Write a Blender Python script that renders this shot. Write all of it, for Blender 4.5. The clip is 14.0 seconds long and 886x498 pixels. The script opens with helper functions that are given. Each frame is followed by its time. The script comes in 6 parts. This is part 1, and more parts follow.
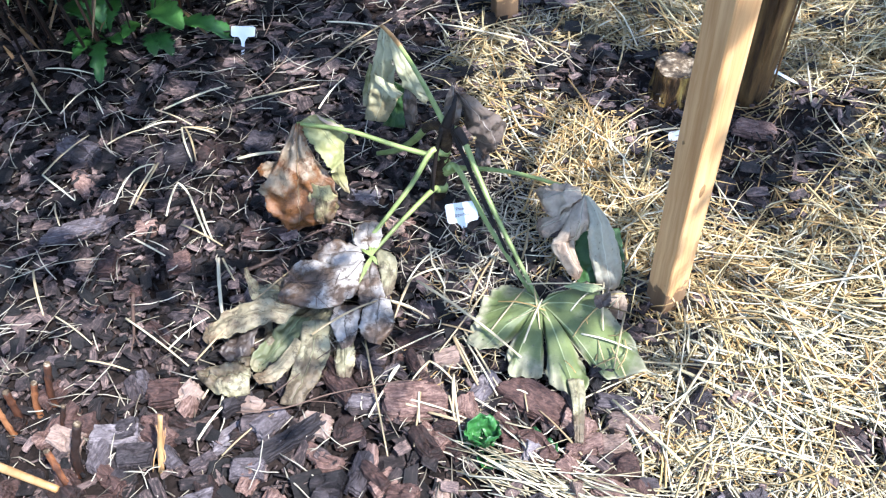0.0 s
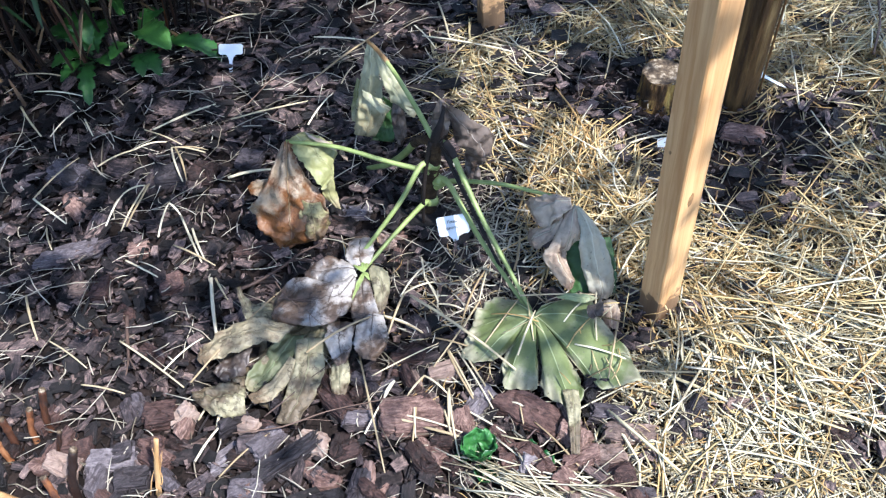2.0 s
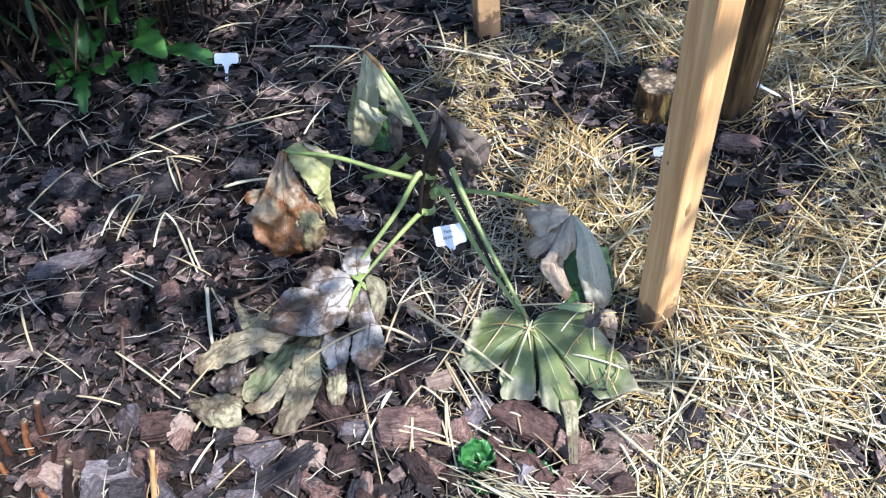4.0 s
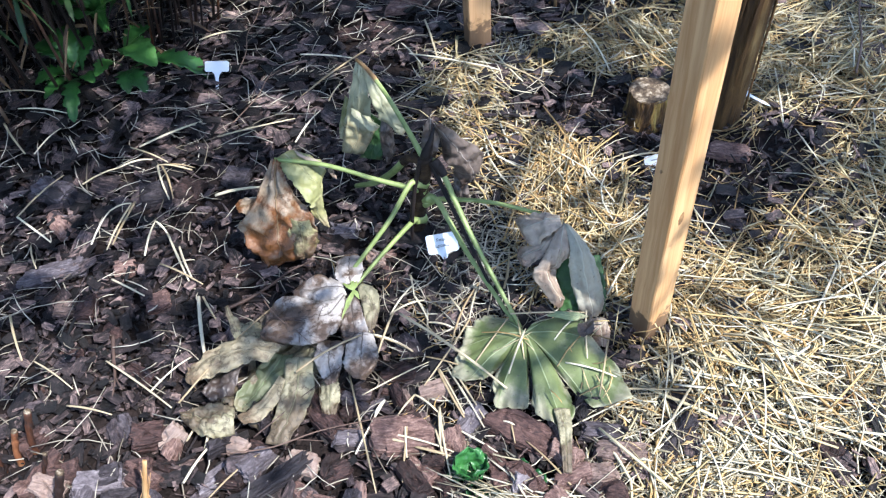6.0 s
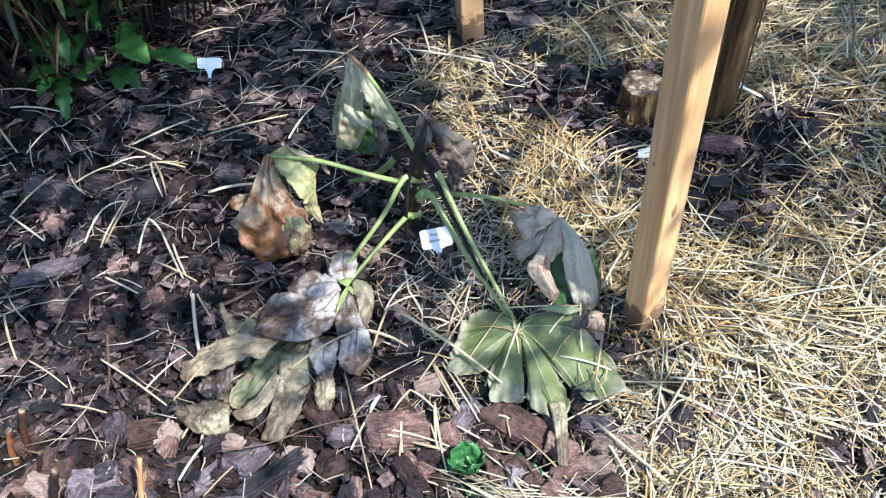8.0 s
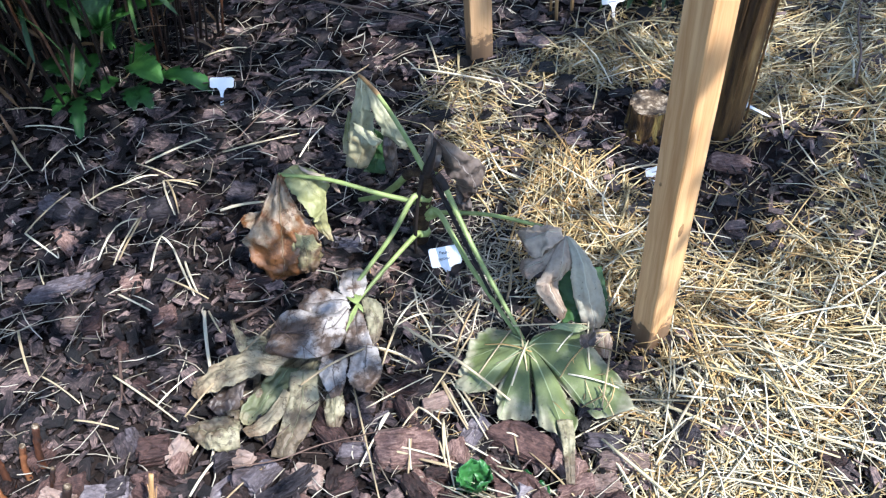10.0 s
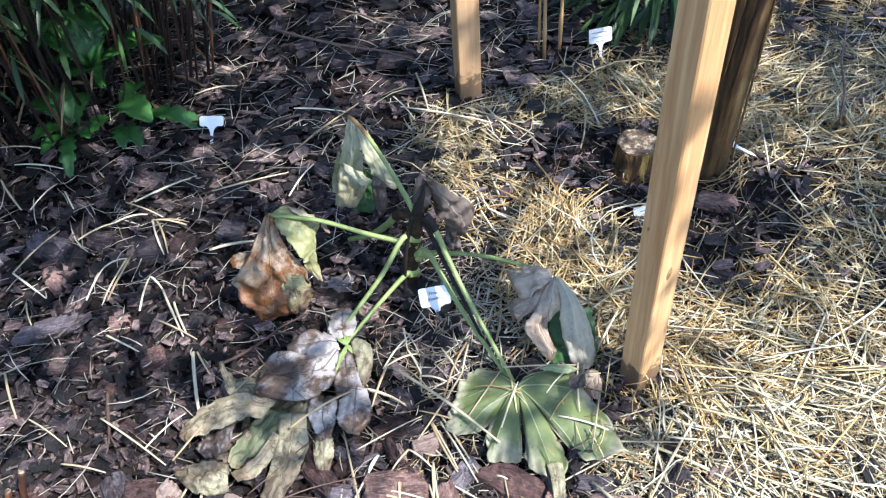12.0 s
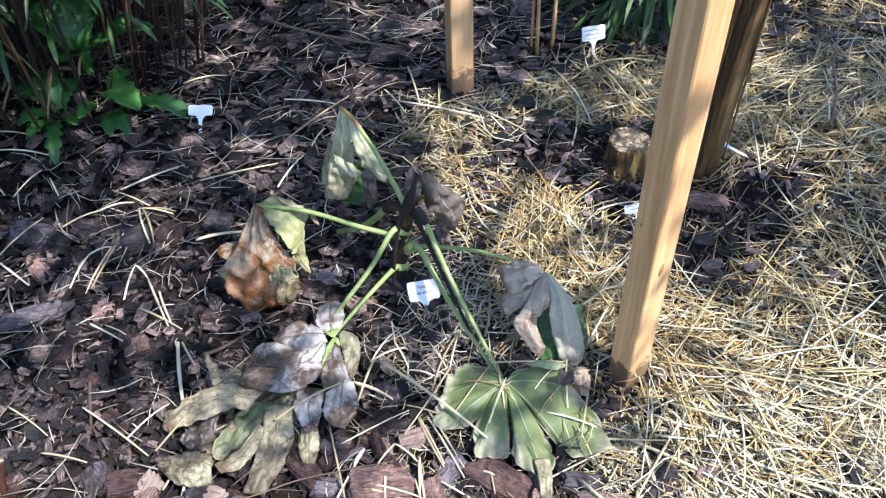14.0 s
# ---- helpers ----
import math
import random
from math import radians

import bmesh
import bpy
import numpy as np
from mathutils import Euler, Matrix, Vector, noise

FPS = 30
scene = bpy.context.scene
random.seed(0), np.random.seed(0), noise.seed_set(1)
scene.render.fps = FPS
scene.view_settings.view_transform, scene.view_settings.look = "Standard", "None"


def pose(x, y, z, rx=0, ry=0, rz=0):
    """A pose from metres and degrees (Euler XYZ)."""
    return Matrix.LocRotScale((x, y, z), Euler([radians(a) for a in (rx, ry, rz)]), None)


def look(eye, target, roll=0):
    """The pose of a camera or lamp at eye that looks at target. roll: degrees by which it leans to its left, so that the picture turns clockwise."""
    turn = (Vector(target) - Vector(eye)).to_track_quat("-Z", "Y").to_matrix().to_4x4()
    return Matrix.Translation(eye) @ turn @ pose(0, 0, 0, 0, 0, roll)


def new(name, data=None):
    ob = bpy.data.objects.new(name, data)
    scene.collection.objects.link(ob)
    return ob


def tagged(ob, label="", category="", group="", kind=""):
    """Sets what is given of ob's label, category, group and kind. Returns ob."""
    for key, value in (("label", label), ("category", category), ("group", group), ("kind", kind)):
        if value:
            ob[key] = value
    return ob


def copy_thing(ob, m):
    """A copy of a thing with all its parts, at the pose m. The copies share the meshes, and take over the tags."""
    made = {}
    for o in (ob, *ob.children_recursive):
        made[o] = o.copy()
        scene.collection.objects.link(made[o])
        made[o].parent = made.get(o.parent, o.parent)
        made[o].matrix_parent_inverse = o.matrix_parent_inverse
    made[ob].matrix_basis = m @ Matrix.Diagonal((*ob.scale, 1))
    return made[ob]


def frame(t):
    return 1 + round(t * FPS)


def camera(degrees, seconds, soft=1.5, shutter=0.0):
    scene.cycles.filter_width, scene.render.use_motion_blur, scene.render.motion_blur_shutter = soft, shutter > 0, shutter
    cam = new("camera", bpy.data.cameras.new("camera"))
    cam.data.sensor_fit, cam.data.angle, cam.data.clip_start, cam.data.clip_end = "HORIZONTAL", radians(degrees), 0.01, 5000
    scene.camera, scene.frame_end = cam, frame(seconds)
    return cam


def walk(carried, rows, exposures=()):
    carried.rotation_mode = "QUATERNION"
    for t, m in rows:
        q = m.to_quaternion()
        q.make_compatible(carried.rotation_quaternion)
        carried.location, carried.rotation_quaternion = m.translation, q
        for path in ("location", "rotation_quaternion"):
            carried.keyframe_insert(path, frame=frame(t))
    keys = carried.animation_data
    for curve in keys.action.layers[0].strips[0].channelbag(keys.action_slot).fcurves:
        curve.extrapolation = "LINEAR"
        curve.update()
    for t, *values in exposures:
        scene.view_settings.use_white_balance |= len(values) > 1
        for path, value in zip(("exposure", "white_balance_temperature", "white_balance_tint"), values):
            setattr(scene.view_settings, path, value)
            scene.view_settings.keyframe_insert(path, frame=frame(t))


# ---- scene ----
cam = camera(51.5, 14.0, soft=1.25)
PATH = [
    (0, (0.008, 0.02, 1.465), (0.001, 1.266, -0.099), -4.9),
    (0.5, (0.012, 0.012, 1.449), (-0.002, 1.194, -0.164), -5.5),
    (1, (0.023, 0.021, 1.458), (0.014, 1.216, -0.146), -5.8),
    (1.5, (0.026, 0.028, 1.473), (0.021, 1.256, -0.106), -6.1),
    (2, (0.021, 0.032, 1.478), (0.02, 1.285, -0.081), -6.3),
    (2.5, (0.013, 0.028, 1.475), (0.021, 1.299, -0.069), -5.9),
    (3, (0.016, 0.031, 1.48), (0.024, 1.294, -0.071), -6.0),
    (5.5, (0.007, 0.043, 1.48), (0.046, 1.313, -0.065), -4.9),
    (6, (0.001, 0.041, 1.482), (0.049, 1.314, -0.06), -4.7),
    (6.5, (0.005, 0.041, 1.481), (0.049, 1.313, -0.061), -4.9),
    (7, (0.005, 0.043, 1.48), (0.053, 1.31, -0.067), -4.9),
    (7.5, (0.005, 0.041, 1.479), (0.056, 1.304, -0.071), -5.0),
    (8, (0.008, 0.04, 1.479), (0.06, 1.305, -0.069), -5.1),
    (10.5, (0.009, 0.033, 1.498), (0.044, 1.336, -0.019), -5.6),
    (11, (0.002, 0.035, 1.498), (0.044, 1.347, -0.011), -5.6),
    (11.5, (0.002, 0.041, 1.507), (0.044, 1.358, 0.004), -5.5),
    (12, (0.011, 0.052, 1.518), (0.078, 1.385, 0.028), -4.7),
    (12.5, (0.001, 0.049, 1.508), (0.077, 1.384, 0.02), -3.8),
    (13, (-0.019, 0.047, 1.51), (0.057, 1.377, 0.019), -3.3),
    (13.5, (-0.015, 0.048, 1.502), (0.059, 1.383, 0.015), -3.2),
    (14, (-0.001, 0.053, 1.499), (0.1, 1.383, 0.008), -2.5),
]
walk(cam, [(t, look(eye, target, roll)) for t, eye, target, roll in PATH],
     exposures=[(0, 2.04, 5840, 10), (0.5, 1.85, 5840, 10), (1, 1.66, 5840, 10), (2, 1.69, 5840, 10), (8, 1.67, 5840, 10), (14, 1.71, 5840, 10)])

# ---- world, sun, exposure ----
SUN_AZ, SUN_EL = radians(128), radians(58)          # azimuth from +y towards +x
TO_SUN = Vector((math.sin(SUN_AZ) * math.cos(SUN_EL), math.cos(SUN_AZ) * math.cos(SUN_EL), math.sin(SUN_EL)))
world = bpy.data.worlds.new("sky")
scene.world = world
world.use_nodes = True
wt = world.node_tree
sky = wt.nodes.new("ShaderNodeTexSky")
sky.sky_type, sky.sun_disc = "NISHITA", False
sky.sun_elevation, sky.sun_rotation = SUN_EL, SUN_AZ
wt.links.new(sky.outputs[0], wt.nodes["Background"].inputs[0])
wt.nodes["Background"].inputs[1].default_value = 0.125
sun_data = bpy.data.lights.new("sun", "SUN")
sun_data.energy, sun_data.angle, sun_data.color = 3.5, radians(0.55), (1.0, 0.95, 0.88)
sun = new("sun", sun_data)
sun.matrix_world = look(TO_SUN * 30, (0, 0, 0))

# ---- materials ----


def surf(name, ramp, scale=20.0, detail=6.0, rough=(0.6, 0.85), spec=0.4, bump=(120.0, 0.4, 0.002), vary="", share=0.5,
         stretch=(1, 1, 1), sub=0.0):
    """A two-scale noise material: ramp of colours, roughness range, bump of (scale, strength, depth).
    vary: 'island' or 'object' mixes in a random value with the given share."""
    m = bpy.data.materials.new(name)
    m.use_nodes = True
    t, link = m.node_tree, m.node_tree.links
    b = t.nodes["Principled BSDF"]
    co = t.nodes.new("ShaderNodeTexCoord")
    mp = t.nodes.new("ShaderNodeMapping")
    mp.inputs["Scale"].default_value = stretch
    link.new(co.outputs["Object"], mp.inputs["Vector"])
    n1 = t.nodes.new("ShaderNodeTexNoise")
    n1.inputs["Scale"].default_value, n1.inputs["Detail"].default_value, n1.inputs["Roughness"].default_value = scale, detail, 0.65
    link.new(mp.outputs[0], n1.inputs["Vector"])
    value = n1.outputs["Fac"]
    if vary:
        if vary == "island":
            rnd = t.nodes.new("ShaderNodeNewGeometry").outputs["Random Per Island"]
        else:
            rnd = t.nodes.new("ShaderNodeObjectInfo").outputs["Random"]
        mx = t.nodes.new("ShaderNodeMix")
        mx.inputs[0].default_value = share
        link.new(value, mx.inputs[2])
        link.new(rnd, mx.inputs[3])
        value = mx.outputs[0]
    cr = t.nodes.new("ShaderNodeValToRGB")
    while len(cr.color_ramp.elements) < len(ramp):
        cr.color_ramp.elements.new(0.5)
    for e, (p, c) in zip(cr.color_ramp.elements, ramp):
        e.position, e.color = p, (*c, 1)
    link.new(value, cr.inputs[0])
    link.new(cr.outputs[0], b.inputs["Base Color"])
    n2 = t.nodes.new("ShaderNodeTexNoise")
    n2.inputs["Scale"].default_value, n2.inputs["Detail"].default_value = bump[0], 5.0
    link.new(mp.outputs[0], n2.inputs["Vector"])
    bp = t.nodes.new("ShaderNodeBump")
    bp.inputs["Strength"].default_value, bp.inputs["Distance"].default_value = bump[1], bump[2]
    link.new(n2.outputs["Fac"], bp.inputs["Height"])
    link.new(bp.outputs[0], b.inputs["Normal"])
    rr = t.nodes.new("ShaderNodeMapRange")
    rr.inputs["To Min"].default_value, rr.inputs["To Max"].default_value = rough
    link.new(n2.outputs["Fac"], rr.inputs["Value"])
    link.new(rr.outputs[0], b.inputs["Roughness"])
    b.inputs["Specular IOR Level"].default_value = spec
    if sub:
        tr = t.nodes.new("ShaderNodeBsdfTranslucent")
        link.new(cr.outputs[0], tr.inputs["Color"])
        mix = t.nodes.new("ShaderNodeMixShader")
        mix.inputs[0].default_value = sub
        link.new(b.outputs[0], mix.inputs[1])
        link.new(tr.outputs[0], mix.inputs[2])
        link.new(mix.outputs[0], t.nodes["Material Output"].inputs[0])
    return m


def leaf_surf(name, fresh, dead, vein, cover, star=0.0, rough=(0.4, 0.65), scale=14.0, dark_rib=False, cracks=False, mottle=(0.6, 1.38), relief=0.006):
    """Leaf blade: fresh colour, dead colour over `cover` of it (noise and towards the rim), pale ribs by the blade's
    own coordinates: attribute 'along' (hub to rim) and 'rib' (metres from the lobe's midrib)."""
    m = bpy.data.materials.new(name)
    m.use_nodes = True
    t, link = m.node_tree, m.node_tree.links
    b = t.nodes["Principled BSDF"]
    along = t.nodes.new("ShaderNodeAttribute")
    along.attribute_name = "along"
    rib = t.nodes.new("ShaderNodeAttribute")
    rib.attribute_name = "rib"
    co = t.nodes.new("ShaderNodeTexCoord")
    n1 = t.nodes.new("ShaderNodeTexNoise")
    n1.inputs["Scale"].default_value, n1.inputs["Detail"].default_value, n1.inputs["Roughness"].default_value = scale, 7, 0.62
    link.new(co.outputs["Object"], n1.inputs["Vector"])
    n3 = t.nodes.new("ShaderNodeTexNoise")
    n3.inputs["Scale"].default_value, n3.inputs["Detail"].default_value = 90, 4
    link.new(co.outputs["Object"], n3.inputs["Vector"])

    def math_node(op, a, c, clamp=False):
        nd = t.nodes.new("ShaderNodeMath")
        nd.operation, nd.use_clamp = op, clamp
        for i, v in enumerate((a, c)):
            if isinstance(v, (int, float)):
                nd.inputs[i].default_value = v
            else:
                link.new(v, nd.inputs[i])
        return nd.outputs[0]

    def mix(fac, a, c):
        nd = t.nodes.new("ShaderNodeMix")
        nd.data_type = "RGBA"
        link.new(fac, nd.inputs[0])
        for i, v in ((6, a), (7, c)):
            if isinstance(v, tuple):
                nd.inputs[i].default_value = (*v, 1)
            else:
                link.new(v, nd.inputs[i])
        return nd.outputs[2]
    edge = math_node("MULTIPLY", math_node("POWER", along.outputs["Fac"], 3.0), 0.35)
    d = math_node("ADD", math_node("ADD", n1.outputs["Fac"], edge), cover - 1.0)
    d = math_node("MULTIPLY", d, 7.0, True)
    mott = mix(n3.outputs["Fac"], tuple(v * mottle[0] for v in fresh), tuple(min(1, v * mottle[1]) for v in fresh))
    mott2 = mix(n3.outputs["Fac"], tuple(v * 0.55 for v in dead), tuple(min(1, v * 1.45) for v in dead))
    col = mix(d, mott, mott2)
    n4 = t.nodes.new("ShaderNodeTexNoise")
    n4.inputs["Scale"].default_value, n4.inputs["Detail"].default_value = 130, 3
    link.new(co.outputs["Object"], n4.inputs["Vector"])
    spots = math_node("MULTIPLY", math_node("SUBTRACT", math_node("ADD", n4.outputs["Fac"], math_node("MULTIPLY", n1.outputs["Fac"], 0.3)), 0.80), 9.0, True)
    col = mix(spots, col, tuple(v * 0.3 for v in dead))
    vo = t.nodes.new("ShaderNodeTexVoronoi")
    vo.feature = "DISTANCE_TO_EDGE"
    vo.inputs["Scale"].default_value = 62
    wv = t.nodes.new("ShaderNodeVectorMath")
    wv.operation = "MULTIPLY_ADD"
    link.new(n1.outputs["Color"], wv.inputs[0])
    wv.inputs[1].default_value = (0.05, 0.05, 0.05)
    link.new(co.outputs["Object"], wv.inputs[2])
    link.new(wv.outputs[0], vo.inputs["Vector"])
    net = math_node("SUBTRACT", 1.0, math_node("MULTIPLY", vo.outputs["Distance"], 16.0), True)
    col = mix(math_node("MULTIPLY", net, 0.15), col, tuple(v * (0.45 if cracks else 0.75) for v in (dead if cracks else vein)))
    if cracks:
        n6 = t.nodes.new("ShaderNodeTexNoise")
        n6.inputs["Scale"].default_value, n6.inputs["Detail"].default_value, n6.inputs["Roughness"].default_value = 34, 6, 0.65
        link.new(co.outputs["Object"], n6.inputs["Vector"])
        worn = math_node("MULTIPLY", math_node("SUBTRACT", n6.outputs["Fac"], 0.56), 14.0, True)
        col = mix(math_node("MULTIPLY", worn, 0.8), col, tuple(v * 0.7 for v in dead))
        n5 = t.nodes.new("ShaderNodeTexNoise")
        n5.inputs["Scale"].default_value, n5.inputs["Detail"].default_value = 26, 4
        link.new(co.outputs["Object"], n5.inputs["Vector"])
        line = math_node("SUBTRACT", 1.0, math_node("MULTIPLY", math_node("ABSOLUTE", math_node("SUBTRACT", n5.outputs["Fac"], 0.5), 0.0), 55.0), True)
        line = math_node("MULTIPLY", math_node("MULTIPLY", line, math_node("GREATER_THAN", n1.outputs["Fac"], 0.46)), 0.75)
        col = mix(line, col, tuple(v * 0.35 for v in dead))
    width = math_node("ADD", 0.0006, math_node("MULTIPLY", math_node("SUBTRACT", 1.0, along.outputs["Fac"]), 0.0016))
    r = math_node("SUBTRACT", 1.0, math_node("DIVIDE", rib.outputs["Fac"], width), True)
    r = math_node("MULTIPLY", r, 1.6, True)
    if dark_rib:
        col = mix(math_node("MULTIPLY", r, 0.75), col, tuple(v * 0.4 for v in dead))
        r = math_node("MULTIPLY", r, 0.0)
    if star:
        near = math_node("MULTIPLY", math_node("SUBTRACT", star, along.outputs["Fac"]), 12.0, True)
        halo = math_node("SUBTRACT", 1.0, math_node("DIVIDE", rib.outputs["Fac"], 0.0042), True)
        r = math_node("MULTIPLY", math_node("MULTIPLY", halo, 4.0, True), near)
    col = mix(r, col, vein)
    link.new(col, b.inputs["Base Color"])
    rr = t.nodes.new("ShaderNodeMapRange")
    rr.inputs["To Min"].default_value, rr.inputs["To Max"].default_value = rough
    link.new(n1.outputs["Fac"], rr.inputs["Value"])
    link.new(rr.outputs[0], b.inputs["Roughness"])
    bp = t.nodes.new("ShaderNodeBump")
    bp.inputs["Strength"].default_value, bp.inputs["Distance"].default_value = (1.0, 0.010) if cracks else (0.85, relief)
    hgt = math_node("ADD", math_node("ADD", n1.outputs["Fac"], math_node("MULTIPLY", n3.outputs["Fac"], 0.35)), math_node("SUBTRACT", math_node("MULTIPLY", r, 0.25), math_node("MULTIPLY", net, 0.02)))
    link.new(hgt, bp.inputs["Height"])
    link.new(bp.outputs[0], b.inputs["Normal"])
    tr = t.nodes.new("ShaderNodeBsdfTranslucent")
    link.new(col, tr.inputs["Color"])
    ms = t.nodes.new("ShaderNodeMixShader")
    ms.inputs[0].default_value = 0.15
    link.new(b.outputs[0], ms.inputs[1])
    link.new(tr.outputs[0], ms.inputs[2])
    link.new(ms.outputs[0], t.nodes["Material Output"].inputs[0])
    return m


SOIL = surf("dark_soil", [(0.25, (0.006, 0.005, 0.0045)), (0.5, (0.016, 0.012, 0.0105)), (0.75, (0.04, 0.029, 0.024))], 45, 9,
            (0.75, 0.95), 0.1, (160, 0.9, 0.006))


def bark_surf(name, ramp, vary, rough=(0.36, 0.8), spec=0.42):
    """Bark: fibres along the flake (attribute 'grain': metres along, across and through each flake), blotches, deep bump."""
    m = bpy.data.materials.new(name)
    m.use_nodes = True
    t, link = m.node_tree, m.node_tree.links
    b = t.nodes["Principled BSDF"]
    at = t.nodes.new("ShaderNodeAttribute")
    at.attribute_name = "grain"
    mp = t.nodes.new("ShaderNodeMapping")
    mp.inputs["Scale"].default_value = (0.2, 1.0, 2.0)
    link.new(at.outputs["Vector"], mp.inputs["Vector"])
    fib, blot = t.nodes.new("ShaderNodeTexNoise"), t.nodes.new("ShaderNodeTexNoise")
    fib.inputs["Scale"].default_value, fib.inputs["Detail"].default_value, fib.inputs["Roughness"].default_value = 260, 8, 0.75
    link.new(mp.outputs[0], fib.inputs["Vector"])
    blot.inputs["Scale"].default_value, blot.inputs["Detail"].default_value, blot.inputs["Roughness"].default_value = 75, 7, 0.75
    link.new(at.outputs["Vector"], blot.inputs["Vector"])
    if vary == "island":
        rnd = t.nodes.new("ShaderNodeNewGeometry").outputs["Random Per Island"]
    else:
        rnd = t.nodes.new("ShaderNodeObjectInfo").outputs["Random"]

    def mixf(k, a, c):
        nd = t.nodes.new("ShaderNodeMix")
        nd.inputs[0].default_value = k
        link.new(a, nd.inputs[2])
        link.new(c, nd.inputs[3])
        return nd.outputs[0]
    relief = mixf(0.45, fib.outputs["Fac"], blot.outputs["Fac"])
    wide = t.nodes.new("ShaderNodeMapRange")
    wide.inputs["From Min"].default_value, wide.inputs["From Max"].default_value = 0.3, 0.7
    link.new(relief, wide.inputs["Value"])
    value = mixf(0.40, wide.outputs[0], rnd)
    cr = t.nodes.new("ShaderNodeValToRGB")
    while len(cr.color_ramp.elements) < len(ramp):
        cr.color_ramp.elements.new(0.5)
    for e, (p, col) in zip(cr.color_ramp.elements, ramp):
        e.position, e.color = p, (*col, 1)
    link.new(value, cr.inputs[0])
    link.new(cr.outputs[0], b.inputs["Base Color"])
    bp = t.nodes.new("ShaderNodeBump")
    bp.inputs["Strength"].default_value, bp.inputs["Distance"].default_value = 1.0, 0.006
    link.new(relief, bp.inputs["Height"])
    link.new(bp.outputs[0], b.inputs["Normal"])
    rr = t.nodes.new("ShaderNodeMapRange")
    rr.inputs["From Min"].default_value, rr.inputs["From Max"].default_value = 0.3, 0.7
    rr.inputs["To Min"].default_value, rr.inputs["To Max"].default_value = rough
    link.new(blot.outputs["Fac"], rr.inputs["Value"])
    link.new(rr.outputs[0], b.inputs["Roughness"])
    b.inputs["Specular IOR Level"].default_value = spec
    return m


BARK = bark_surf("bark_mulch", [(0.32, (0.002531, 0.001876, 0.001883)), (0.46, (0.0122, 0.008528, 0.008787)), (0.58, (0.04339, 0.03027, 0.03021)), (0.70, (0.1492, 0.104, 0.09568)), (0.82, (0.3164, 0.2234, 0.1922))], "island", (0.42, 0.8), 0.35)
BARK_RED = bark_surf("red_bark", [(0.30, (0.01072, 0.005308, 0.004435)), (0.45, (0.05006, 0.02566, 0.02218)), (0.60, (0.1207, 0.06724, 0.05587)), (0.78, (0.3039, 0.1991, 0.1641))], "object", (0.42, 0.8), 0.35)
BARK_GREY = bark_surf("weathered_bark", [(0.30, (0.01566, 0.01231, 0.01418)), (0.46, (0.05871, 0.04728, 0.05255)), (0.60, (0.1223, 0.1024, 0.1124)), (0.76, (0.2642, 0.2315, 0.2396))], "object", (0.4, 0.7), 0.35)
BARK_DARK = bark_surf("dark_bark", [(0.30, (0.003674, 0.003123, 0.003398)), (0.46, (0.01699, 0.01286, 0.01469)), (0.60, (0.04959, 0.03765, 0.04133)), (0.78, (0.1561, 0.1157, 0.1148))], "object", (0.4, 0.75), 0.35)
BARK_PALE = bark_surf("pale_wood_chip", [(0.28, (0.09, 0.06, 0.05)), (0.45, (0.24, 0.165, 0.135)), (0.6, (0.31, 0.225, 0.185)), (0.75, (0.38, 0.30, 0.25))], "object", (0.45, 0.8))
STRAW = surf("straw", [(0.12, (0.3074, 0.185, 0.0736)), (0.32, (0.4664, 0.305, 0.1288)), (0.58, (0.5618, 0.41, 0.1886)), (0.88, (0.6466, 0.525, 0.299))],
             30, 4, (0.5, 0.75), 0.25, (300, 0.3, 0.001), "island", 0.75, sub=0.12)
STRAW_OLD = surf("weathered_straw", [(0.15, (0.17, 0.122, 0.06)), (0.36, (0.36, 0.28, 0.14)), (0.6, (0.50, 0.415, 0.23)), (0.9, (0.65, 0.575, 0.385))],
                 30, 4, (0.5, 0.75), 0.25, (300, 0.3, 0.001), "island", 0.75, sub=0.1)
STRAW_PALE = surf("pale_straw", [(0.15, (0.30, 0.245, 0.15)), (0.4, (0.51, 0.45, 0.305)), (0.7, (0.66, 0.605, 0.455))], 30, 4, (0.5, 0.75), 0.25, (300, 0.3, 0.001), "island", 0.75, sub=0.1)
STRAW_GREY = surf("greyed_straw", [(0.15, (0.15, 0.125, 0.09)), (0.4, (0.34, 0.295, 0.22)), (0.7, (0.52, 0.47, 0.375))], 30, 4, (0.4, 0.65), 0.45, (300, 0.3, 0.001), "island", 0.75, sub=0.1)
STALK = surf("straw_stalk", [(0.2, (0.30, 0.22, 0.12)), (0.5, (0.52, 0.435, 0.28)), (0.8, (0.70, 0.63, 0.47))],
             40, 4, (0.35, 0.6), 0.5, (260, 0.3, 0.001), "object", 0.7, sub=0.1)
TWIG = surf("dry_twig", [(0.25, (0.05, 0.03, 0.024)), (0.55, (0.12, 0.075, 0.055)), (0.8, (0.22, 0.15, 0.11))], 60, 5, (0.5, 0.8), 0.4, (200, 0.6, 0.002), "object", 0.5)
RUST_STEM = surf("rust_brown_stem", [(0.34, (0.014, 0.006, 0.004)), (0.47, (0.07, 0.024, 0.010)), (0.58, (0.20, 0.075, 0.028)), (0.75, (0.40, 0.21, 0.10))], 50, 5, (0.5, 0.8), 0.4,
                 (180, 0.7, 0.003), "object", 0.3, (1, 1, 0.25))
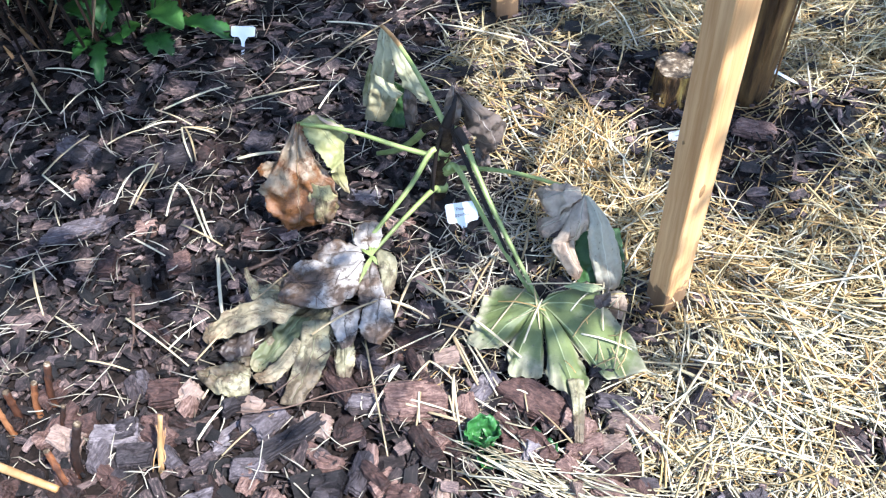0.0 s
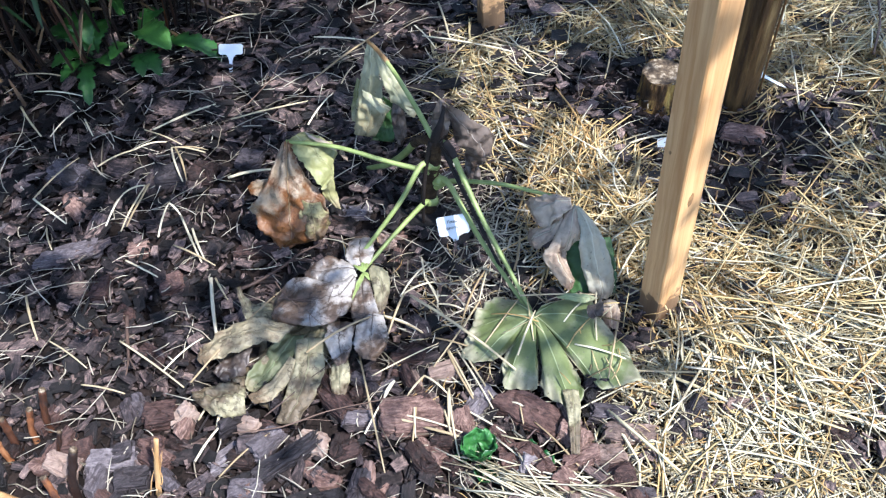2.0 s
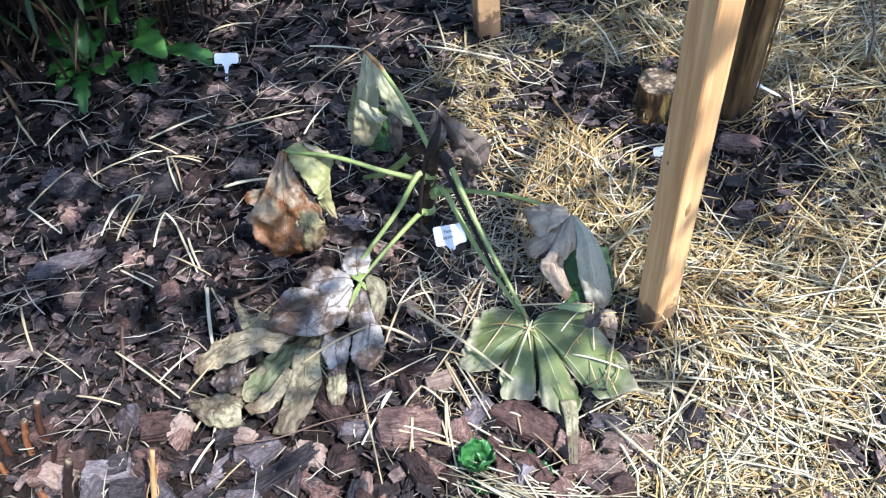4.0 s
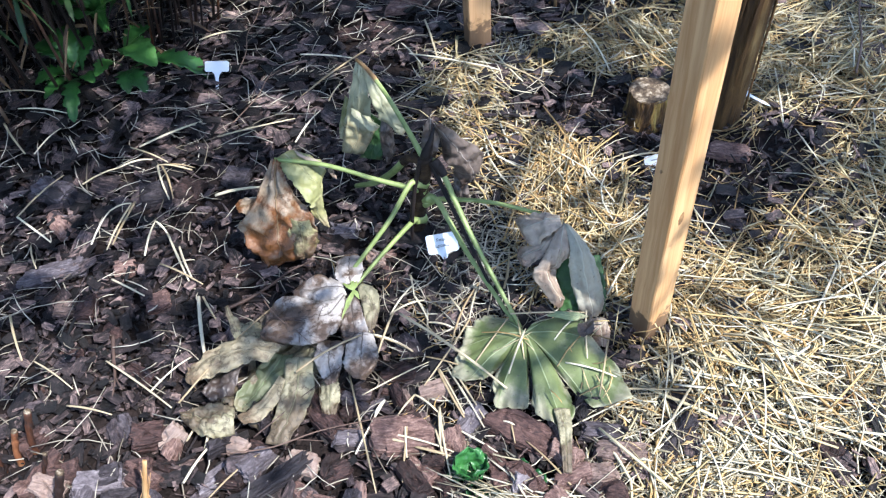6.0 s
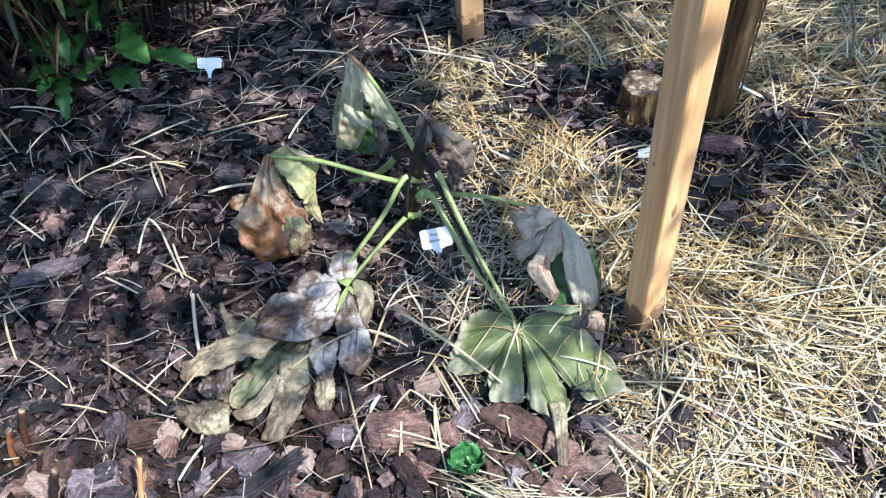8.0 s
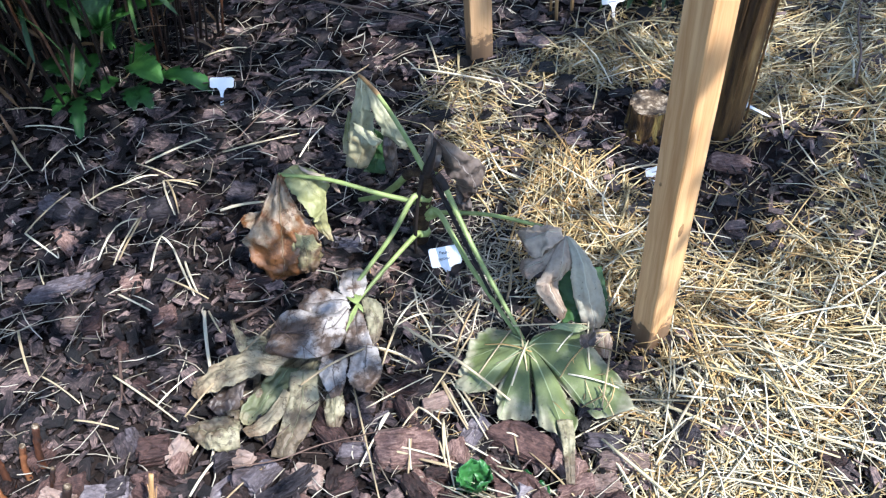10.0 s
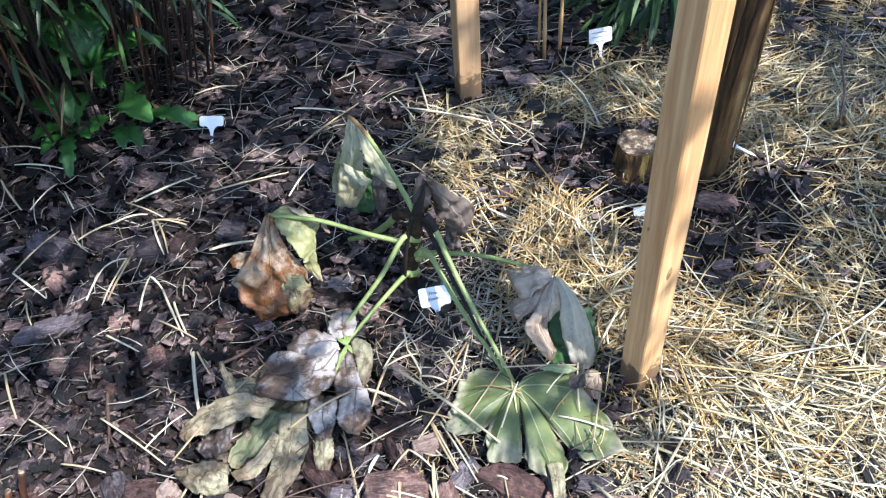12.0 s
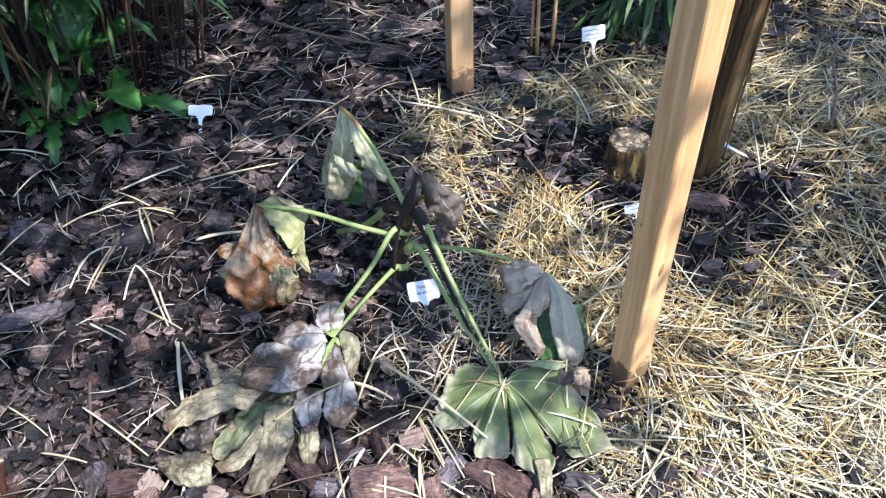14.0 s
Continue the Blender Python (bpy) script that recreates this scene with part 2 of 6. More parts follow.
PETIOLE = surf("green_petiole", [(0.25, (0.14, 0.18, 0.055)), (0.5, (0.225, 0.28, 0.092)), (0.8, (0.35, 0.385, 0.165))], 26, 5, (0.35, 0.55), 0.5,
               (140, 0.3, 0.001), sub=0.08)
ROT = surf("rotten_black_stem", [(0.3, (0.006, 0.005, 0.006)), (0.6, (0.02, 0.014, 0.012)), (0.85, (0.07, 0.038, 0.022))], 30, 6, (0.5, 0.8), 0.25,
           (120, 0.8, 0.003))
STEM = surf("brown_plant_stem", [(0.3, (0.010, 0.007, 0.005)), (0.5, (0.028, 0.017, 0.010)), (0.8, (0.10, 0.065, 0.03))], 28, 6, (0.6, 0.9), 0.2,
            (110, 0.9, 0.004), stretch=(1, 1, 2.0))
LABEL = surf("white_label_plastic", [(0.3, (0.74, 0.76, 0.79)), (0.7, (0.83, 0.84, 0.86))], 30, 4, (0.25, 0.4), 0.5, (60, 0.05, 0.0005))
INK = surf("black_ink", [(0.3, (0.07, 0.07, 0.075)), (0.7, (0.12, 0.12, 0.125))], 40, 3, (0.5, 0.6), 0.3, (60, 0.05, 0.0003))
GREY_INK = surf("grey_ink", [(0.3, (0.2, 0.2, 0.21)), (0.7, (0.28, 0.28, 0.29))], 40, 3, (0.5, 0.6), 0.3, (60, 0.05, 0.0003))
DRY_BLADE = surf("dry_bamboo_leaf", [(0.2, (0.07, 0.04, 0.02)), (0.5, (0.2, 0.12, 0.06)), (0.8, (0.36, 0.25, 0.14))], 20, 4, (0.5, 0.7), 0.35, (90, 0.3, 0.001), "island", 0.7, sub=0.15)
GREEN_WEED = surf("weed_leaf", [(0.25, (0.0168, 0.0588, 0.014)), (0.5, (0.0364, 0.119, 0.0224)), (0.8, (0.084, 0.21, 0.042))], 24, 5, (0.35, 0.55), 0.5,
                  (90, 0.4, 0.002), "object", 0.3, sub=0.25)
BAMBOO_LEAF = surf("bamboo_leaf", [(0.2, (0.0116, 0.0319, 0.0087)), (0.5, (0.0319, 0.0754, 0.01885)), (0.8, (0.087, 0.1595, 0.0435))], 20, 4, (0.35, 0.55), 0.5,
                   (90, 0.3, 0.001), "island", 0.7, sub=0.25)
CANE_DARK = surf("dark_cane", [(0.2, (0.005, 0.003, 0.002)), (0.55, (0.014, 0.007, 0.005)), (0.9, (0.09, 0.04, 0.022))], 16, 5, (0.4, 0.7), 0.5,
                 (120, 0.4, 0.002), "object", 0.45, (1, 1, 0.4))
CANE_GOLD = surf("golden_cane", [(0.25, (0.32, 0.2, 0.06)), (0.5, (0.52, 0.35, 0.12)), (0.8, (0.62, 0.46, 0.2))], 18, 4, (0.3, 0.5), 0.5,
                 (120, 0.3, 0.001), stretch=(1, 1, 0.3))
CANE_TAN = surf("tan_cane", [(0.25, (0.19, 0.10, 0.04)), (0.5, (0.36, 0.21, 0.09)), (0.8, (0.52, 0.36, 0.18))], 18, 4, (0.35, 0.6), 0.4, (90, 0.4, 0.001), stretch=(2, 2, 0.3))
IVY = surf("glossy_green_leaf", [(0.3, (0.004, 0.024, 0.006)), (0.5, (0.012, 0.07, 0.016)), (0.74, (0.05, 0.175, 0.045))], 55, 5, (0.22, 0.42), 0.5,
           (120, 0.6, 0.003), "object", 0.3, sub=0.15)
BARKWOOD = surf("old_dark_wood", [(0.28, (0.0075, 0.00375, 0.00225)), (0.42, (0.036, 0.018, 0.00675)), (0.55, (0.1237, 0.0675, 0.02325)), (0.70, (0.2775, 0.1762, 0.07125))],
                10, 8, (0.5, 0.85), 0.35, (40, 1.0, 0.008), stretch=(3, 3, 0.35))
STUMPWOOD = surf("stump_bark", [(0.36, (0.01512, 0.0084, 0.00408)), (0.48, (0.0882, 0.0456, 0.01632)), (0.57, (0.2898, 0.186, 0.051)), (0.72, (0.5796, 0.456, 0.153))],
                 22, 7, (0.5, 0.8), 0.35, (90, 1.0, 0.01), stretch=(1.6, 1.6, 0.3))
CUTWOOD = surf("cut_wood", [(0.38, (0.0288, 0.01872, 0.01152)), (0.52, (0.1008, 0.07056, 0.0432)), (0.68, (0.396, 0.3312, 0.2448))], 70, 7, (0.6, 0.85), 0.3, (150, 0.7, 0.003))
STRIP = surf("bark_strip", [(0.3, (0.02578, 0.01326, 0.006365)), (0.5, (0.08593, 0.04508, 0.01697)), (0.75, (0.2434, 0.126, 0.04243))], 16, 7, (0.5, 0.8), 0.35, (60, 1.0, 0.006), stretch=(2, 2, 0.3))
TREE_LEAF = surf("tree_leaf", [(0.3, (0.03, 0.08, 0.02)), (0.7, (0.07, 0.15, 0.03))], 12, 3, (0.4, 0.6), 0.4, (60, 0.2, 0.001), sub=0.3)
TREE_BARK = surf("tree_bark", [(0.3, (0.06, 0.045, 0.035)), (0.7, (0.16, 0.12, 0.09))], 14, 6, (0.7, 0.9), 0.3, (40, 1.0, 0.01), stretch=(1, 1, 0.3))
LEAF_A = leaf_surf("wilted_grey_green_leaf", (0.362, 0.3468, 0.2141), (0.2935, 0.2422, 0.1311), (0.4208, 0.4085, 0.2709), 0.36, mottle=(0.78, 1.2), relief=0.0035)
LEAF_B = leaf_surf("wilted_rust_leaf", (0.265, 0.205, 0.14), (0.165, 0.066, 0.02), (0.25, 0.17, 0.09), 0.56, rough=(0.22, 0.5), scale=17, cracks=True)
LEAF_B2 = leaf_surf("olive_leaf", (0.25, 0.25, 0.105), (0.40, 0.35, 0.2), (0.34, 0.34, 0.18), 0.32, scale=10)
LEAF_C = leaf_surf("silvery_dead_leaf", (0.3766, 0.3399, 0.3113), (0.122, 0.08034, 0.05556), (0.1273, 0.1802, 0.05747), 0.53, rough=(0.2, 0.42), scale=17, dark_rib=True, cracks=True)
LEAF_D = leaf_surf("wilted_green_leaf", (0.132, 0.163, 0.058), (0.27, 0.255, 0.165), (0.29, 0.33, 0.17), 0.33, mottle=(0.8, 1.18), relief=0.002)
LEAF_E = leaf_surf("wilted_tan_leaf", (0.44, 0.35, 0.265), (0.23, 0.16, 0.115), (0.46, 0.41, 0.31), 0.48, scale=16, mottle=(0.6, 1.28), relief=0.008)
LEAF_F = leaf_surf("wilted_khaki_leaf", (0.2837, 0.2552, 0.1584), (0.1236, 0.0924, 0.05702), (0.2471, 0.2288, 0.1346), 0.51, scale=18, cracks=True)
LEAF_P = leaf_surf("pale_wilted_leaf", (0.42, 0.385, 0.29), (0.33, 0.27, 0.195), (0.52, 0.49, 0.37), 0.44, mottle=(0.72, 1.22), relief=0.005)
LEAF_Y = leaf_surf("yellowing_leaf", (0.31, 0.29, 0.13), (0.27, 0.22, 0.12), (0.42, 0.42, 0.24), 0.34)
LEAF_H2 = leaf_surf("grey_brown_dead_leaf", (0.155, 0.122, 0.105), (0.045, 0.030, 0.025), (0.30, 0.26, 0.235), 0.46, rough=(0.2, 0.45), scale=20, mottle=(0.75, 1.2), relief=0.004)
LEAF_H = leaf_surf("brown_dead_leaf", (0.125, 0.1, 0.088), (0.06, 0.043, 0.035), (0.16, 0.13, 0.112), 0.5, rough=(0.28, 0.5))
LEAF_L = leaf_surf("light_green_leaf", (0.25, 0.30, 0.15), (0.32, 0.31, 0.2), (0.36, 0.42, 0.22), 0.36)
LEAF_O = leaf_surf("olive_brown_leaf", (0.30, 0.265, 0.125), (0.10, 0.06, 0.03), (0.25, 0.2, 0.1), 0.5, scale=22, cracks=True)
LEAF_K = leaf_surf("pale_khaki_leaf", (0.3198, 0.2685, 0.1679), (0.1852, 0.1285, 0.07503), (0.3368, 0.288, 0.1929), 0.46, scale=18, cracks=True)
LEAF_T = leaf_surf("olive_green_leaf", (0.1193, 0.1305, 0.063), (0.202, 0.18, 0.1035), (0.202, 0.243, 0.126), 0.40, scale=18)
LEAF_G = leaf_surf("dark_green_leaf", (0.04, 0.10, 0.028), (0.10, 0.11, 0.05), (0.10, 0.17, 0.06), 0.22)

# ---- shape helpers ----


def mesh_of(name, bm, material, smooth=True):
    me = bpy.data.meshes.new(name)
    bm.to_mesh(me)
    bm.free()
    for p in me.polygons:
        p.use_smooth = smooth
    me.materials.append(material)
    return me


def part(name, bm, material, parent=None, label="", smooth=True):
    ob = new(name, mesh_of(name, bm, material, smooth))
    if parent:
        ob.parent = parent
    if label:
        ob["label"] = label
    return ob


def empty(name, at=(0, 0, 0)):
    ob = new(name)
    ob.location = at
    return ob


def spline(pts, n):
    """n + 1 points along a Catmull-Rom curve through pts."""
    p = [Vector(q) for q in pts]
    p = [2 * p[0] - p[1], *p, 2 * p[-1] - p[-2]]
    out = []
    for k in range(n + 1):
        u = k / n * (len(p) - 3)
        i = min(int(u), len(p) - 4)
        f = u - i
        a, b, c, d = p[i:i + 4]
        out.append(0.5 * ((2 * b) + (c - a) * f + (2 * a - 5 * b + 4 * c - d) * f * f + (3 * b - a - 3 * c + d) * f ** 3))
    return out


def tube(bm, pts, radii, sides=8, n=12, flat=1.0, knots=()):
    """A tapered tube along a curve; radii: (start, end) or one value a control point."""
    path = spline(pts, n)
    rings = []
    for k, q in enumerate(path):
        way = (path[min(k + 1, n)] - path[max(k - 1, 0)]).normalized()
        side = way.cross(Vector((0, 0, 1)))
        side = side.normalized() if side.length > 0.05 else Vector((1, 0, 0))
        up = side.cross(way).normalized()
        u = k / n * (len(radii) - 1)
        i = min(int(u), len(radii) - 2)
        r = radii[i] + (radii[i + 1] - radii[i]) * (u - i)
        for at, grow in knots:
            r *= 1 + grow * math.exp(-((k / n - at) / 0.03) ** 2)
        rings.append([bm.verts.new(q + side * math.cos(a) * r + up * math.sin(a) * r * flat)
                      for a in (2 * math.pi * j / sides for j in range(sides))])
    for a, b in zip(rings, rings[1:]):
        for j in range(sides):
            bm.faces.new((a[j], a[(j + 1) % sides], b[(j + 1) % sides], b[j]))
    bm.faces.new(rings[0][::-1])
    bm.faces.new(rings[-1])
    return bm


def ground_z(x, y):
    """The height of the soil: soft swells, fading out with distance."""
    if abs(x) > 6 or abs(y) > 8:
        return -0.01
    return 0.014 * noise.noise((x * 2.3, y * 2.3, 0.3)) + 0.006 * noise.noise((x * 8, y * 8, 4.0)) - 0.008


# ---- ground ----
bm = bmesh.new()
xs = [-900, -200, -50, -15, -6] + [-3 + 0.06 * i for i in range(101)] + [6, 15, 50, 200, 900]
ys = [-900, -200, -50, -12, -4, -1.5] + [-0.4 + 0.06 * i for i in range(76)] + [6, 9, 20, 60, 200, 900]
grid = [[bm.verts.new((x, y, ground_z(x, y))) for x in xs] for y in ys]
for j in range(len(ys) - 1):
    for i in range(len(xs) - 1):
        bm.faces.new((grid[j][i], grid[j][i + 1], grid[j + 1][i + 1], grid[j + 1][i]))
t, link = SOIL.node_tree, SOIL.node_tree.links
cells = t.nodes.new("ShaderNodeTexVoronoi")
cells.inputs["Scale"].default_value = 60
gco = t.nodes.new("ShaderNodeTexCoord")
link.new(gco.outputs["Object"], cells.inputs["Vector"])
gr = t.nodes.new("ShaderNodeValToRGB")
gr.color_ramp.elements.new(0.75)
for e, (p, col) in zip(gr.color_ramp.elements, ((0.2, (0.004, 0.003, 0.003)), (0.75, (0.020, 0.014, 0.0135)), (0.97, (0.065, 0.045, 0.040)))):
    e.position, e.color = p, (*col, 1)
link.new(cells.outputs["Color"], gr.inputs[0])
gm = t.nodes.new("ShaderNodeMix")
gm.data_type = "RGBA"
gm.inputs[0].default_value = 0.6
bsdf = t.nodes["Principled BSDF"]
link.new(bsdf.inputs["Base Color"].links[0].from_socket, gm.inputs[6])
link.new(gr.outputs[0], gm.inputs[7])
link.new(gm.outputs[2], bsdf.inputs["Base Color"])
ground = part("ground", bm, SOIL)
tagged(ground, "dark damp garden soil under the mulch", "ground", kind="structure")

# ---- timber posts ----


def timber(name, material):
    m = bpy.data.materials.new(name)
    m.use_nodes = True
    t, link = m.node_tree, m.node_tree.links
    b = t.nodes["Principled BSDF"]
    co = t.nodes.new("ShaderNodeTexCoord")
    mp = t.nodes.new("ShaderNodeMapping")
    mp.inputs["Scale"].default_value = (1, 1, 0.045)
    mp.inputs["Location"].default_value = (0.045, 0.03, 0.0)
    link.new(co.outputs["Object"], mp.inputs["Vector"])
    n0 = t.nodes.new("ShaderNodeTexNoise")
    n0.inputs["Scale"].default_value, n0.inputs["Detail"].default_value = 9, 3
    link.new(co.outputs["Object"], n0.inputs["Vector"])
    ad = t.nodes.new("ShaderNodeVectorMath")
    ad.operation = "MULTIPLY_ADD"
    link.new(n0.outputs["Color"], ad.inputs[0])
    ad.inputs[1].default_value = (0.012, 0.012, 0.0)
    link.new(mp.outputs[0], ad.inputs[2])
    w = t.nodes.new("ShaderNodeTexNoise")
    w.inputs["Scale"].default_value, w.inputs["Detail"].default_value, w.inputs["Roughness"].default_value, w.inputs["Distortion"].default_value = 48, 5, 0.6, 1.2
    link.new(ad.outputs[0], w.inputs["Vector"])
    cr = t.nodes.new("ShaderNodeValToRGB")
    cr.color_ramp.elements[0].color = (*material[0], 1)
    cr.color_ramp.elements[1].color = (*material[1], 1)
    cr.color_ramp.elements[0].position, cr.color_ramp.elements[1].position = 0.36, 0.60
    link.new(w.outputs["Fac"], cr.inputs[0])
    n1 = t.nodes.new("ShaderNodeTexNoise")
    n1.inputs["Scale"].default_value, n1.inputs["Detail"].default_value = 85, 8
    link.new(mp.outputs[0], n1.inputs["Vector"])
    mx = t.nodes.new("ShaderNodeMix")
    mx.data_type, mx.blend_type = "RGBA", "MULTIPLY"
    mx.inputs[0].default_value = 0.38
    link.new(cr.outputs[0], mx.inputs[6])
    sh = t.nodes.new("ShaderNodeValToRGB")
    sh.color_ramp.elements[0].color, sh.color_ramp.elements[1].color = (0.62, 0.55, 0.46, 1), (1, 1, 1, 1)
    sh.color_ramp.elements[0].position, sh.color_ramp.elements[1].position = 0.3, 0.65
    link.new(n1.outputs["Fac"], sh.inputs[0])
    link.new(sh.outputs[0], mx.inputs[7])
    # soil splashed on the foot of the post
    sp = t.nodes.new("ShaderNodeSeparateXYZ")
    link.new(co.outputs["Object"], sp.inputs[0])
    n2 = t.nodes.new("ShaderNodeTexNoise")
    n2.inputs["Scale"].default_value, n2.inputs["Detail"].default_value = 60, 6
    link.new(co.outputs["Object"], n2.inputs["Vector"])
    dirt = t.nodes.new("ShaderNodeMapRange")
    dirt.inputs["From Min"].default_value, dirt.inputs["From Max"].default_value = material[2], 0.0
    link.new(sp.outputs["Z"], dirt.inputs["Value"])
    mul = t.nodes.new("ShaderNodeMath")
    mul.operation = "ADD"
    link.new(dirt.outputs[0], mul.inputs[0])
    link.new(n2.outputs["Fac"], mul.inputs[1])
    st = t.nodes.new("ShaderNodeMapRange")
    st.inputs["From Min"].default_value, st.inputs["From Max"].default_value = 0.86, 0.98
    st.inputs["To Max"].default_value = 0.75
    link.new(mul.outputs[0], st.inputs["Value"])
    dm = t.nodes.new("ShaderNodeMix")
    dm.data_type = "RGBA"
    link.new(st.outputs[0], dm.inputs[0])
    link.new(mx.outputs[2], dm.inputs[6])
    dm.inputs[7].default_value = (0.045, 0.032, 0.026, 1)
    link.new(dm.outputs[2], b.inputs["Base Color"])
    b.inputs["Roughness"].default_value = 0.62
    b.inputs["Specular IOR Level"].default_value = 0.35
    bp = t.nodes.new("ShaderNodeBump")
    bp.inputs["Strength"].default_value, bp.inputs["Distance"].default_value = 0.15, 0.001
    link.new(n1.outputs["Fac"], bp.inputs["Height"])
    link.new(bp.outputs[0], b.inputs["Normal"])
    return m


KNOT = surf("timber_knot", [(0.3, (0.1872, 0.0972, 0.0396)), (0.5, (0.2736, 0.1548, 0.0684)), (0.75, (0.36, 0.2232, 0.108))], 90, 5, (0.55, 0.7), 0.35, (200, 0.5, 0.001))
TIMBER_NEAR = timber("orange_planed_timber", ((0.50, 0.262, 0.105), (0.67, 0.41, 0.20), 0.12))
TIMBER_FAR = timber("planed_timber", ((0.44, 0.25, 0.118), (0.55, 0.345, 0.18), 0.14))


def square_post(x, y, turn, side, tall, chamfer, material, label):
    """A planed square post with chamfered edges, set into the soil."""
    bm = bmesh.new()
    h, c = side / 2, chamfer
    ring = [(-h + c, -h), (h - c, -h), (h, -h + c), (h, h - c), (h - c, h), (-h + c, h), (-h, h - c), (-h, -h + c)]
    levels = [-0.25] + [tall * k / 14 for k in range(15)]
    rows = []
    for k, z in enumerate(levels):
        wob = 0.0012 * noise.noise((x, y, z * 3))
        rows.append([bm.verts.new((px * (1 + wob / h), py * (1 - wob / h), z)) for px, py in ring])
    rows.append([bm.verts.new((px * 0.94, py * 0.94, tall + 0.003)) for px, py in ring])
    for a, b in zip(rows, rows[1:]):
        for j in range(8):
            bm.faces.new((a[j], a[(j + 1) % 8], b[(j + 1) % 8], b[j]))
    bm.faces.new(rows[-1])
    post = empty("wooden_post", (x, y, 0))
    post.rotation_euler = (0, 0, radians(turn))
    part("shaft", bm, material, post, smooth=False)
    tagged(post, label, "post", "wooden posts in the bed")
    return post


def knot(post, face, across, z, wide, tall, side):
    """An oval knot, a slightly proud plug in one face; face: the number of quarter turns from local -x."""
    bm = bmesh.new()
    mid = bm.verts.new((0, 0, 0.0004))
    ring = [bm.verts.new((math.cos(a) * wide / 2, math.sin(a) * tall / 2 * (1 + 0.18 * math.sin(2 * a)), 0.0003)) for a in (2 * math.pi * j / 14 for j in range(14))]
    low = [bm.verts.new((v.co.x * 1.12, v.co.y * 1.12, -0.001)) for v in ring]
    for j in range(14):
        k = (j + 1) % 14
        bm.faces.new((mid, ring[j], ring[k]))
        bm.faces.new((ring[j], low[j], low[k], ring[k]))
    ob = part("knot", bm, KNOT, post.children[0], "darker oval knot")
    turn = Matrix.Rotation(face * math.pi / 2, 4, "Z")
    ob.matrix_local = turn @ Matrix.Translation((-side / 2, across, z)) @ Matrix.Rotation(-math.pi / 2, 4, "Y") @ Matrix.Rotation(math.pi / 2, 4, "Z")


near_post = square_post(0.4155, 1.013, 29.3, 0.0522, 1.7, 0.0025, TIMBER_NEAR,
                        "planed orange softwood post with knots standing in the straw")
knot(near_post, 1, 0.004, 0.505, 0.012, 0.035, 0.0522)
knot(near_post, 1, 0.002, 0.343, 0.012, 0.03, 0.0522)
knot(near_post, 0, -0.008, 0.138, 0.008, 0.011, 0.0522)
knot(near_post, 0, 0.012, 0.436, 0.005, 0.008, 0.0522)
far_post = square_post(0.2035, 1.925, 8.5, 0.0575, 1.7, 0.003, TIMBER_FAR,
                       "planed softwood post with a soil-stained foot in the mulch")

# ---- rough stake and stump ----
bm = bmesh.new()
rows = []
for k in range(25):
    z = -0.1 + k * 0.07
    row = []
    for j in range(26):
        a = 2 * math.pi * j / 26
        r = 0.036 + 0.0045 * noise.noise((math.cos(a) * 3.2, math.sin(a) * 3.2, z * 2.5)) + 0.0022 * noise.noise((math.cos(a) * 9, math.sin(a) * 9, z * 4))
        r *= 1 - 0.02 * z
        row.append(bm.verts.new((0.731 + 0.022 * z + r * math.cos(a), 1.565 - 0.01 * z + r * math.sin(a), z)))
    rows.append(row)
for a, b in zip(rows, rows[1:]):
    for j in range(26):
        bm.faces.new((a[j], a[(j + 1) % 26], b[(j + 1) % 26], b[j]))
bm.faces.new(rows[-1])
stake = empty("rough_stake", (0, 0, 0))
part("shaft", bm, BARKWOOD, stake)
for k, (a0, z0, z1, wide) in enumerate(((-0.35, 0.03, 1.3, 0.32), (-1.75, 0.12, 0.9, 0.28), (0.6, 0.0, 1.4, 0.4), (-2.5, 0.3, 1.2, 0.3))):
    bm = bmesh.new()
    rows = []
    for i in range(19):
        z = z0 + (z1 - z0) * i / 18
        row = []
        for lift in (0.0, 0.0045):
            for j in range(5):
                a = a0 + wide * (j / 4 - 0.5) * (1 + 0.5 * noise.noise((z * 9, k, j))) * (0.08 + math.sin(math.pi * i / 18) ** 0.5) + 0.25 * noise.noise((z * 3, k, 7))
                r = 0.0385 * (1 - 0.02 * z) + lift + 0.002 * noise.noise((a * 5, z * 14, k))
                row.append(bm.verts.new((0.731 + 0.022 * z + r * math.cos(a), 1.565 - 0.01 * z + r * math.sin(a), z)))
        rows.append(row)
    for a, b in zip(rows, rows[1:]):
        for j in range(4):
            bm.faces.new((a[5 + j], a[6 + j], b[6 + j], b[5 + j]))
            bm.faces.new((a[j + 1], a[j], b[j], b[j + 1]))
        bm.faces.new((a[0], a[5], b[5], b[0]))
        bm.faces.new((a[9], a[4], b[4], b[9]))
    part("bark_strip", bm, STRIP, stake, "loose strip of orange-brown bark")
tagged(stake, "old dark round stake with peeling bark in the straw", "stake")

